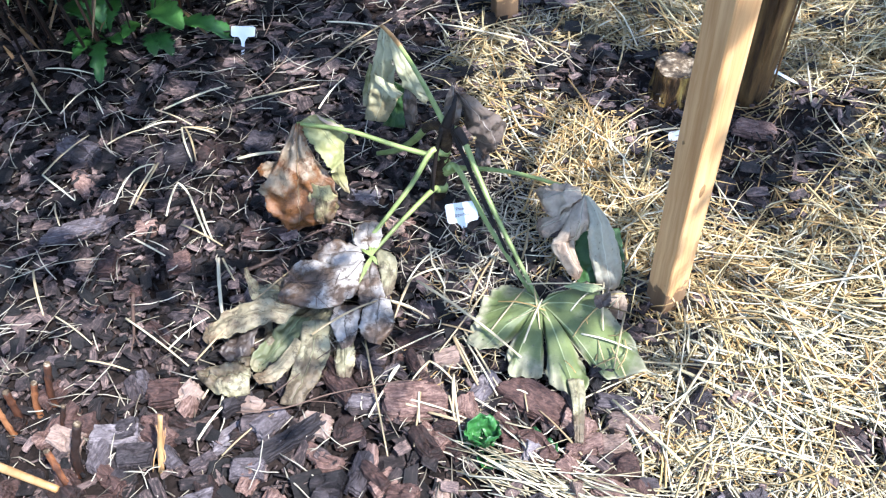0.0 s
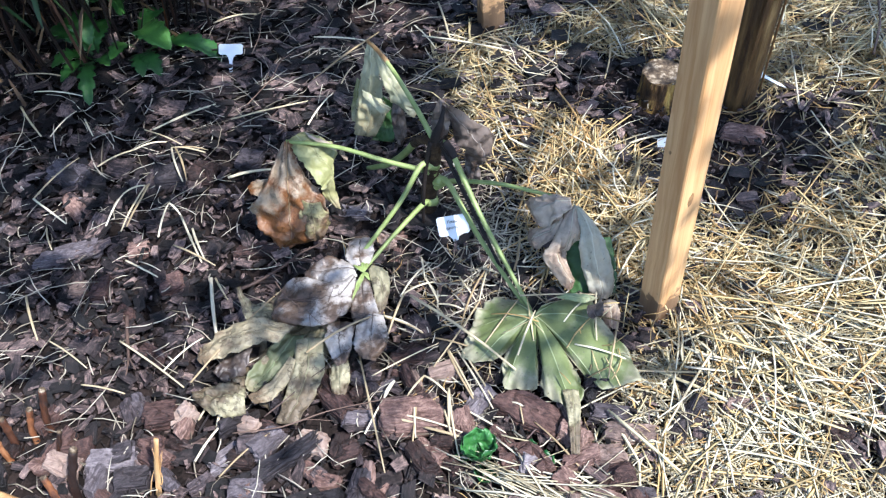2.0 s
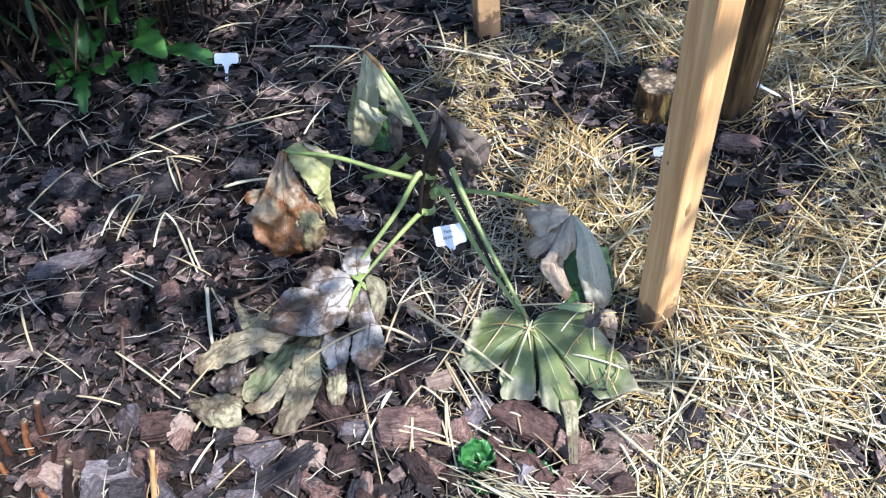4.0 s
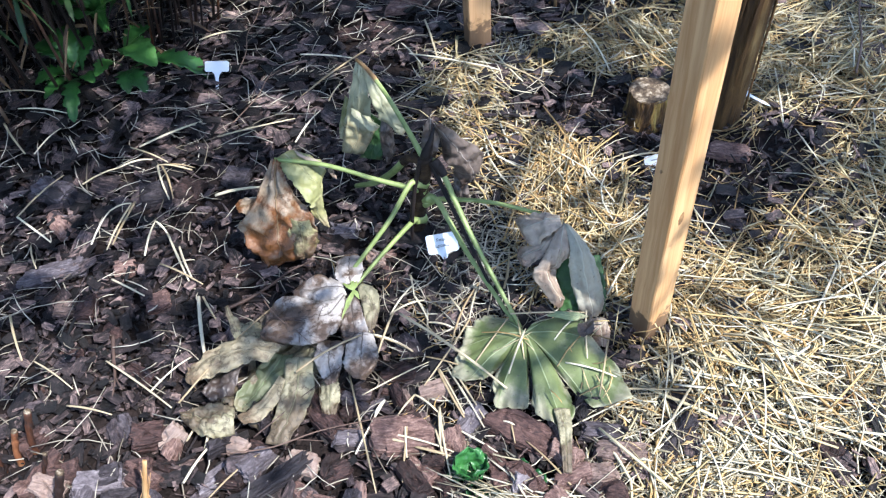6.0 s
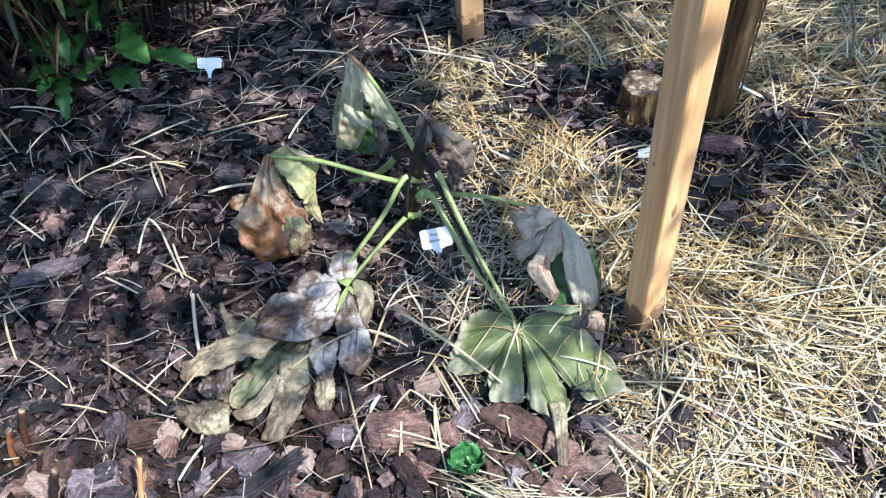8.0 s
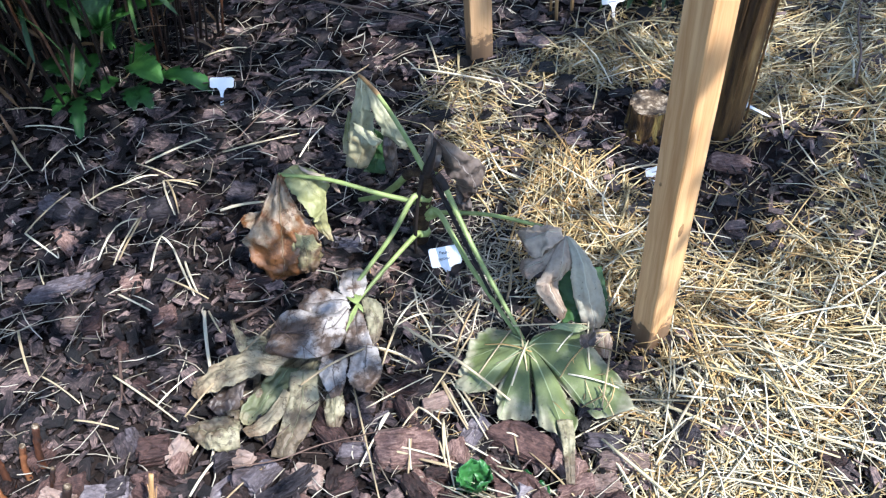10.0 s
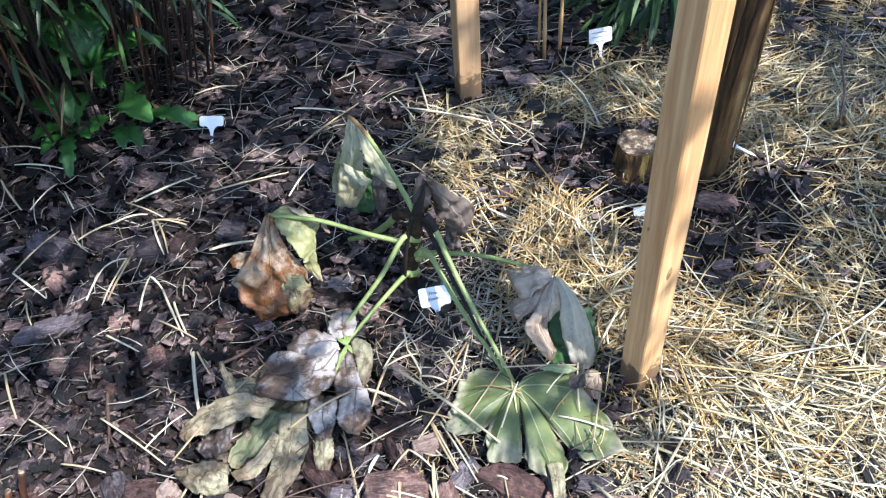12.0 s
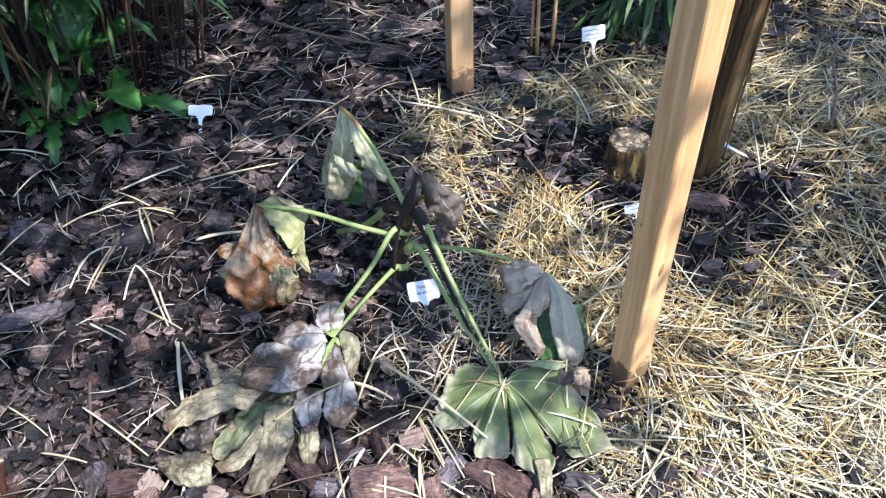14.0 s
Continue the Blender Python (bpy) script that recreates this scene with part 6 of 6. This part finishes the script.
def flake(x, y, z, size, wide, thick, turn, tx, ty):
    n = rng.choice((4, 5, 6, 7)) if size > 0.016 else 4
    m = (Matrix.Translation((x, y, z)) @ Euler((tx, ty, turn)).to_matrix().to_4x4())
    n0, seed = len(verts), rng.uniform(0, 90)
    pts = ragged(rng, n) if size > 0.012 else [(-0.5, -0.4), (0.45, -0.5), (0.5, 0.35), (-0.4, 0.5)]
    n = len(pts)
    for zz, inset in ((-0.4, 0.95), (0.35, 1.0), (0.5, 0.88)):
        for px, py in pts:
            q = (px * inset * size, py * inset * wide, thick * (zz + rng.uniform(-0.18, 0.18)))
            verts.append(tuple(m @ Vector(q)))
            grain.append((q[0] + seed, q[1], q[2]))
    for q in (0, 1):
        for j in range(n):
            k = (j + 1) % n
            faces.append((n0 + q * n + j, n0 + q * n + k, n0 + q * n + n + k, n0 + q * n + n + j))
    faces.append(tuple(n0 + 2 * n + j for j in range(n)))


def spread(count, x0, x1, y0, y1, sizes, layer, bare=0.75, tip=0.3):
    for _ in range(count):
        x, y = rng.uniform(x0, x1), rng.uniform(y0, y1)
        if rng.random() > 2.3 - math.hypot(x - 0.15, y - 1.5) / 1.3 or rng.random() < straw_cover(x, y) * 0.6:
            continue
        if noise.noise((x * 3.1, y * 3.1, 8.0)) > 0.36 and rng.random() < bare:
            continue
        size = rng.uniform(*sizes) * (0.6 + 0.8 * rng.random()) * (1.4 if y < 0.85 and sizes[1] > 0.02 else 1)
        wide = size * rng.choice((0.16, 0.3, 0.45, 0.55, 0.65, 0.8)) * rng.uniform(0.8, 1.1)
        if size > 0.018 and rng.random() < 1.1 * sum(w * math.exp(-(((x - cx) / rx) ** 2 + ((y - cy) / ry) ** 2)) for cx, cy, rx, ry, w in BARE_SPOTS[1:8]):
            if rng.random() < 0.6:
                continue
            size, wide = size * 0.35, wide * 0.3
        low = in_chip(x, y)
        if y < 0.92 and rng.random() < 0.5:
            continue
        flake(x, y, ground_z(x, y) + (0.001 if low else layer * rng.random() + 0.002), size, wide, rng.uniform(0.0015, 0.005), rng.uniform(0, 6.28) if y < 0.95 else rng.gauss(0.1, 0.9), rng.gauss(0, tip), rng.gauss(0, tip))


spread(7600, -1.2, 1.3, 0.35, 1.7, (0.014, 0.040), 0.024)
spread(800, -1.1, 0.6, 0.92, 1.8, (0.026, 0.048), 0.028, 0.5, 0.2)
spread(5200, -1.5, 1.7, 1.7, 2.7, (0.018, 0.06), 0.028, 0.75, 0.2)
spread(3600, -2.6, 2.8, 2.4, 4.4, (0.025, 0.07), 0.016)
spread(4200, -2.4, 2.6, -1.4, 0.5, (0.02, 0.05), 0.02)
spread(8000, -1.1, 1.1, 0.35, 2.2, (0.005, 0.016), 0.020, 0.3)
spread(2600, -0.9, 0.7, 0.4, 1.7, (0.004, 0.012), 0.026, 0.0)
for _ in range(6500):      # splinters and fibres
    x, y = rng.uniform(-1.2, 1.2), rng.uniform(0.35, 2.4)
    flake(x, y, ground_z(x, y) + 0.026 * rng.random(), rng.uniform(0.008, 0.04), rng.choice((0.0012, 0.002, 0.003, 0.0045)), 0.0015, rng.uniform(0, 6.28), rng.gauss(0, 0.2), rng.gauss(0, 0.2))
mulch = mesh_from("bark_mulch", verts, faces, BARK, smooth=False)
mulch.data.attributes.new("grain", "FLOAT_VECTOR", "POINT").data.foreach_set("vector", [v for g in grain for v in g])
tagged(mulch, "dark brown bark mulch of small flakes on soil", "mulch", kind="stuff")

# ---- straw ----


def blade(verts, faces, x, y, z, turn, size, r, bend, rise, sag, segs=3):
    """One straw as a three-sided tube or flat ribbon, bowed, often kinked at a joint, appended to the lists."""
    n0 = len(verts)
    flat = rng.choice((0.28, 0.45, 0.6, 0.75))
    joint, crook = rng.uniform(-0.3, 0.3), (rng.gauss(0, 0.55) if segs > 2 and rng.random() < 0.3 else 0.0)
    lean = rng.uniform(-0.5, 0.5)
    for k in range(segs + 1):
        u = k / segs - 0.5
        off = bend * (u * u - 0.25) * size + crook * max(0.0, u - joint) * size
        c, s = math.cos(turn), math.sin(turn)
        px, py = x + c * u * size - s * off, y + s * u * size + c * off
        pz = z + rise * u * size - sag * size * u * u
        w = r * (1.0 if 0 < k < segs else 0.7)
        for j in range(3):
            a = 2.094 * j + lean
            verts.append((px - s * math.cos(a) * w, py + c * math.cos(a) * w, pz + math.sin(a) * w * flat))
    for k in range(segs):
        for j in range(3):
            a, b = n0 + 3 * k + j, n0 + 3 * k + (j + 1) % 3
            faces.append((a, b, b + 3, a + 3))
    faces.append((n0, n0 + 2, n0 + 1))
    faces.append((n0 + 3 * segs, n0 + 3 * segs + 1, n0 + 3 * segs + 2))


rng = random.Random(44)
gold_v, gold_f, old_v, old_f, pale_v, pale_f, grey_v, grey_f = [], [], [], [], [], [], [], []
def lie(x, y):
    """The way straw lies: half of it swirls together in tufts, the rest is tossed at random."""
    if rng.random() < 0.45:
        return 3.0 * noise.noise((x * 2.6, y * 2.6, 12.0)) + 5.0 * noise.noise((x * 0.9, y * 0.9, 5.0)) + rng.gauss(0, 0.45)
    return rng.uniform(0, 6.28)


for _ in range(46000):
    x, y = rng.uniform(0.0, 2.2), rng.uniform(0.35, 3.0)
    c = straw_cover(x, y)
    if y > 2.0 and rng.random() < 0.5:
        continue
    if rng.random() > c * 0.8 or c < 0.06:
        continue
    long = rng.random() < 0.32
    size = rng.uniform(0.11, 0.26) if long else rng.uniform(0.03, 0.11)
    tuft = 0.5 + 0.9 * noise.noise((x * 9, y * 9, 2.0))
    z = ground_z(x, y) + 0.004 + (0.012 + 0.046 * max(0.1, tuft)) * c * rng.random() + (0.006 if long else 0)
    gold = 0.16 if y < 0.93 else (0.66 if x < 0.66 else 0.34) if y < 1.6 else 0.28
    pale = 0.62 if y < 0.93 else 0.26
    pick = rng.random()
    blade(*((gold_v, gold_f) if pick < gold else (pale_v, pale_f) if pick < gold + pale else (old_v, old_f)), x, y, z, lie(x, y), size, rng.choice((0.0007, 0.0010, 0.0013, 0.0016, 0.0020, 0.0028)) * (1.25 if y < 0.95 else 1.0), rng.gauss(0, 0.14) if rng.random() < 0.8 else rng.gauss(0, 0.6),
          rng.gauss(0, 0.09 if long else 0.15), rng.uniform(-0.05, 0.2), 4 if long else 3)
for _ in range(90000):     # chaff under the longer straw
    x, y = rng.uniform(0.05, 1.9), rng.uniform(0.4, 2.4)
    c = straw_cover(x, y)
    if rng.random() > c * 1.1 - 0.15:
        continue
    blade(*((gold_v, gold_f) if rng.random() < (0.25 if y < 0.95 else 0.6) else (pale_v, pale_f) if y < 0.95 else (old_v, old_f)), x, y, ground_z(x, y) + 0.004 + 0.020 * c * rng.random(), rng.uniform(0, 6.28), rng.uniform(0.015, 0.06),
          rng.uniform(0.0005, 0.0015), 0, rng.gauss(0, 0.1), 0, 1)
for _ in range(11000):     # husks and broken bits lying on top
    x, y = rng.uniform(0.05, 1.6), rng.uniform(0.4, 2.2)
    c = straw_cover(x, y)
    if rng.random() > c * 0.9 - 0.1:
        continue
    blade(*((gold_v, gold_f) if rng.random() < 0.6 else (pale_v, pale_f)), x, y, ground_z(x, y) + 0.012 + 0.030 * c * rng.random(), rng.uniform(0, 6.28), rng.uniform(0.008, 0.035),
          rng.uniform(0.0008, 0.0030), rng.gauss(0, 0.5), rng.gauss(0, 0.3), 0.1, 2)
for px, py, r0, tall, many in ((0.4155, 1.013, 0.042, 0.006, 70), (0.2035, 1.925, 0.045, 0.004, 40), (0.735, 1.565, 0.045, 0.012, 45)):
    for _ in range(many):  # straw pushed up round the posts
        a, r = rng.uniform(0, 6.28), r0 + abs(rng.gauss(0, 0.03))
        x, y = px + r * math.cos(a), py + r * math.sin(a)
        blade(*((gold_v, gold_f) if rng.random() < 0.6 else (old_v, old_f)), x, y, ground_z(x, y) + 0.012 + tall * rng.random() * max(0, 1 - (r - r0) / 0.06), a + 1.57 + rng.gauss(0, 0.35), rng.uniform(0.04, 0.11),
              rng.uniform(0.0009, 0.002), rng.gauss(0.3, 0.2), rng.gauss(0, 0.2), 0.1)
for _ in range(360):       # old stalks over the far mulch
    x, y = rng.uniform(-0.75, 0.35), rng.uniform(1.55, 2.7)
    blade(grey_v, grey_f, x, y, ground_z(x, y) + 0.02 + 0.014 * rng.random(), rng.gauss(0.1, 0.7), rng.uniform(0.03, 0.15), rng.uniform(0.0009, 0.002), rng.gauss(0, 0.3), rng.gauss(0, 0.06), rng.uniform(0, 0.2))
for _ in range(420):       # a loose patch of litter between two leaves
    x, y = rng.gauss(0.02, 0.09), rng.gauss(1.0, 0.13)
    blade(*((gold_v, gold_f) if rng.random() < 0.4 else (grey_v, grey_f)), x, y, ground_z(x, y) + 0.008 + 0.02 * rng.random(), rng.uniform(0, 6.28), rng.uniform(0.015, 0.06), rng.uniform(0.0006, 0.0015), rng.gauss(0, 0.4), rng.gauss(0, 0.15), rng.uniform(0, 0.2))
for _ in range(330):       # litter round the label and under the leaf stalks
    x, y = rng.gauss(0.12, 0.07), rng.gauss(1.22, 0.11)
    blade(*((pale_v, pale_f) if rng.random() < 0.3 else (grey_v, grey_f)), x, y, ground_z(x, y) + 0.014 + 0.02 * rng.random(), rng.uniform(0, 6.28), rng.uniform(0.02, 0.09), rng.uniform(0.0008, 0.0021), rng.gauss(0, 0.25), rng.gauss(0, 0.12), rng.uniform(0, 0.2))
for _ in range(4200):      # thin litter over the bark
    x, y = rng.uniform(-1.5, 0.6), rng.uniform(0.4, 3.0)
    if rng.random() < 0.35 + 0.5 * noise.noise((x * 4, y * 4, 3.0)):
        continue
    size = rng.uniform(0.02, 0.07) if rng.random() < 0.75 else rng.uniform(0.07, 0.16)
    blade(grey_v, grey_f, x, y, ground_z(x, y) + 0.018 + 0.014 * rng.random(), rng.uniform(0, 6.28), size, rng.uniform(0.0007, 0.0018), rng.gauss(0, 0.4), rng.gauss(0, 0.08), rng.uniform(0, 0.2))
for _ in range(34):        # straw strewn over the limp leaf
    x, y = rng.uniform(0.10, 0.42), rng.uniform(0.84, 1.03)
    if rng.random() < (0.4 - x) * 2.2:
        continue
    blade(*((gold_v, gold_f) if rng.random() < 0.4 else (old_v, old_f)), x, y, 0.05 + 0.012 * rng.random(), rng.gauss(-0.3, 0.8), rng.uniform(0.03, 0.11), rng.uniform(0.0010, 0.0023), rng.gauss(0, 0.2), rng.gauss(0, 0.12), 0.1)
bun_v, bun_f = [], []
for _ in range(125):       # the combed bundle by the small plant
    u = rng.random()
    x, y = 0.06 + 0.27 * u, 0.695 - 0.13 * u + rng.gauss(0, 0.03)
    blade(bun_v, bun_f, x, y, ground_z(x, y) + 0.014 + 0.026 * rng.random(), rng.gauss(-0.45, 0.26), rng.uniform(0.08, 0.24), rng.uniform(0.0012, 0.0023), rng.gauss(0, 0.12), rng.gauss(0, 0.07), 0.05)
tagged(mesh_from("straw_bundle", bun_v, bun_f, STRAW_PALE), "combed bundle of pale straw beside the small plant", "straw", kind="stuff")
tagged(mesh_from("loose_straw", gold_v, gold_f, STRAW), "golden straw spread thickly over the bed", "straw", kind="stuff")
tagged(mesh_from("pale_straw", pale_v, pale_f, STRAW_PALE), "pale bleached straw tossed over the golden straw", "straw", kind="stuff")
tagged(mesh_from("straw_litter", grey_v, grey_f, STRAW_GREY), "greyish dry straw litter strewn over the bark", "straw", kind="stuff")
tagged(mesh_from("old_straw", old_v, old_f, STRAW_OLD), "weathered straw mixed into the golden straw", "straw", kind="stuff")

rng = random.Random(55)


def stalk(x0, y0, x1, y1, r, z0=None):
    a, b = Vector((x0, y0, 0)), Vector((x1, y1, 0))
    side = (b - a).cross(Vector((0, 0, 1))).normalized()
    size = (b - a).length
    bend = rng.gauss(0, 0.014) * size
    pts = []
    for u, k in ((0, 0), (0.35, 0.9), (0.7, 0.8), (1, 0)):
        p = a.lerp(b, u) + side * bend * k
        p.z = (ground_z(p.x, p.y) + 0.031 if z0 is None else z0) + (0.006 if 0 < u < 1 else 0)
        pts.append(p)
    bm = bmesh.new()
    tube(bm, pts, (r, r * 1.05, r * 0.95, r * 0.7), 6, 12, 0.7, knots=((rng.uniform(0.25, 0.7), 0.25),))
    tagged(part("straw_stalk", bm, STALK), "long pale dry straw stalk lying on the mulch", "straw", "long straw stalks")


for row in STALKS_1 + STALKS_2 + STALKS_3 + STALKS_4 + STALKS_5 + STALKS_6:
    stalk(*row[:4], row[4] / 1000 * 0.68)
for x0, y0, x1, y1, r, z in STALKS_HIGH:
    stalk(x0, y0, x1, y1, r / 1000 * 0.68, z)

# ---- twigs ----
TWIGS = [(-0.40, 1.155, -0.22, 1.255, 0.004, 0.02), (-0.345, 1.11, -0.12, 1.02, 0.0013, 0.07), (-0.31, 1.13, -0.20, 0.99, 0.0013, 0.065), (-0.33, 0.86, -0.16, 0.98, 0.0014, 0.04),
         (-0.38, 0.82, -0.05, 0.87, 0.0016, 0.04), (-0.405, 1.88, -0.35, 2.17, 0.0014, 0.03), (-0.40, 1.70, -0.30, 1.87, 0.0014, 0.03), (0.0, 1.09, 0.015, 1.19, 0.004, 0.012),
         (-0.05, 1.10, 0.01, 1.15, 0.003, 0.015), (-0.30, 2.28, 0.10, 2.05, 0.004, 0.03), (-0.15, 2.35, 0.18, 2.12, 0.0025, 0.04), (-0.62, 1.12, -0.60, 0.98, 0.004, 0.015), (1.05, 1.62, 1.25, 2.05, 0.003, 0.05)]
for x0, y0, x1, y1, r, z in TWIGS:
    a, b = Vector((x0, y0, z)), Vector((x1, y1, z))
    pts = [a.lerp(b, u) + Vector((rng.gauss(0, 0.004), rng.gauss(0, 0.004), rng.uniform(-0.003, 0.004))) for u in (0, 0.25, 0.5, 0.75, 1)]
    bm = bmesh.new()
    tube(bm, pts, (r, r, r * 0.8, r * 0.6, r * 0.4), 6, 16)
    for u in (0.35, 0.6):
        p = a.lerp(b, u)
        q = p + (b - a) * 0.16 + Vector((rng.gauss(0, 0.02), rng.gauss(0, 0.02), rng.uniform(0, 0.01)))
        tube(bm, [p, p.lerp(q, 0.5) + Vector((0, 0, 0.003)), q], (r * 0.6, r * 0.3), 5, 5)
    tagged(part("dry_twig", bm, TWIG), "thin dark dry twig lying on mulch", "twig", "dry twigs")

# ---- unseen tree, added out of view so its crown dapples the bed ----
rng = random.Random(66)
CROWN = Vector((0.15, 1.4, 0)) + TO_SUN * (2.9 / TO_SUN.z)
base = Vector((2.9, 2.3, 0))
tree = empty("shade_tree", base)
fork = Vector((-0.3, -0.1, 2.2))
bm = bmesh.new()
tube(bm, [(0, 0, -0.2), (-0.05, 0.02, 0.8), (-0.16, -0.03, 1.6), fork], (0.13, 0.10, 0.085, 0.075), 14, 16)
part("trunk", bm, TREE_BARK, tree)
for k in range(11):
    a = 2.4 * k
    far = CROWN - base + Vector((1.6 * math.cos(a) * (0.45 + 0.05 * k), 1.6 * math.sin(a) * (0.45 + 0.05 * k), 0.25 * math.sin(k * 1.7) + 0.15))
    mid = fork.lerp(far, 0.5) + Vector((0, 0, 0.25))
    bm = bmesh.new()
    tube(bm, [fork - Vector((0, 0, 0.08)), mid, far], (0.036, 0.014, 0.004), 8, 12)
    part("limb", bm, TREE_BARK, tree)
# hand-placed sun pools (share below 1) and denser shade (above 1) in the crown: (x, y, radius, share of leaves left)
# where a ray of sun from the gap meets the ground
GAPS = [(-0.43, 1.26, 0.08, 0.3), (-0.52, 1.36, 0.07, 0.5), (-0.2, 1.14, 0.12, 0.3), (-0.78, 1.02, 0.18, 0.12), (-0.72, 0.82, 0.22, 0.15), (-0.42, 0.78, 0.16, 0.3), (0.55, 0.84, 0.065, 0.0), (0.43, 1.36, 0.17, 0.25), (0.57, 1.02, 0.13, 0.25), (0.82, 1.0, 0.18, 0.3), (-0.6, 1.17, 0.13, 0.3),
        (-0.18, 1.2, 0.06, 0.1), (-0.1, 0.66, 0.30, 0.06), (0.32, 0.64, 0.26, 0.06), (0.72, 0.76, 0.24, 0.1), (0.0, 0.45, 0.35, 0.2), (0.6, 0.5, 0.3, 0.2), (-0.5, 0.5, 0.3, 0.25), (0.1, 0.86, 0.14, 0.5), (0.46, 0.8, 0.10, 0.3), (0.6, 0.9, 0.14, 0.2), (0.522, 1.628, 0.075, 0.0), (0.65, 1.85, 0.15, 0.6), (0.3, 1.56, 0.12, 0.4),
        (-0.5, 0.75, 0.26, 0.2), (-0.62, 0.98, 0.15, 0.25), (-0.56, 1.02, 0.13, 0.1), (-0.28, 1.34, 0.12, 1.1), (-0.17, 1.61, 0.09, 0.5), (-0.01, 1.43, 0.06, 0.6), (-0.8, 2.05, 0.4, 2.5), (-0.15, 2.0, 0.15, 0.5), (-0.3, 1.75, 0.1, 0.5), (0.04, 1.04, 0.12, 0.4), (0.18, 1.45, 0.1, 0.4), (0.78, 0.6, 0.22, 0.2), (0.58, 0.7, 0.12, 0.3), (-0.95, 1.8, 0.3, 2.0),
        (1.1, 1.7, 0.4, 1.3), (0.3, 1.05, 0.06, 0.5),
        (0.68, 1.42, 0.14, 2.0), (0.62, 1.2, 0.22, 0.45), (0.9, 1.2, 0.2, 0.5), (-0.72, 0.62, 0.3, 0.2), (-0.62, 1.45, 0.2, 0.6), (0.09, 1.24, 0.10, 2.2), (0.26, 1.14, 0.09, 2.0), (-0.1, 1.5, 0.08, 1.6), (-0.2, 1.4, 0.12, 0.5), (0.2, 1.7, 0.16, 0.4), (0.05, 1.45, 0.1, 0.5), (0.1, 1.85, 0.12, 0.5)]

GAPS += [(0.423 - 0.4925 * z, 1.004 + 0.385 * z, 0.042, 0.05) for z in (0.04, 0.12, 0.2, 0.28, 0.36, 0.44, 0.52, 0.6, 0.68, 0.76, 0.84, 0.92)]   # the sun on the near post


def leafy(x, y, h):
    """Whether the crown has a leaf that shades this place: clustered, with gaps."""
    keep = 0.55 + 0.55 * noise.noise((x * 2.6, y * 2.6, h * 0.3)) + 0.75 * noise.noise((x * 8.0, y * 8.0, h * 0.2))
    for cx, cy, r, left in GAPS:
        if (x - cx) ** 2 + (y - cy) ** 2 < r * r:
            keep *= left
    return rng.random() < keep


verts, faces = [], []
for _ in range(38000):
    h = rng.uniform(2.2, 3.5)
    gx, gy = rng.uniform(-2.2, 2.5), rng.uniform(-0.9, 3.7)
    off = math.hypot(gx - 0.15, gy - 1.4)
    if off > 1.95 + 0.4 * noise.noise((gx * 1.3, gy * 1.3, h)) or abs(h - 2.85) > 0.75 * math.sqrt(max(0.05, 1 - (off / 2.3) ** 2)) or not leafy(gx, gy, h):
        continue
    p = Vector((gx, gy, 0)) + TO_SUN * (h / TO_SUN.z) - base
    a = rng.uniform(0, 6.28)
    strip_leaf(verts, faces, p, (math.cos(a), math.sin(a), rng.uniform(-0.5, 0.3)), 0.4, rng.uniform(0.05, 0.085), rng.uniform(0.015, 0.025), rng.uniform(-0.7, 0.7), 2)
crown = mesh_from("crown", verts, faces, TREE_LEAF, tree)
crown["kind"] = "stuff"
tagged(tree, "unseen broad-leaved tree added to shade the bed with its loose crown", "tree")
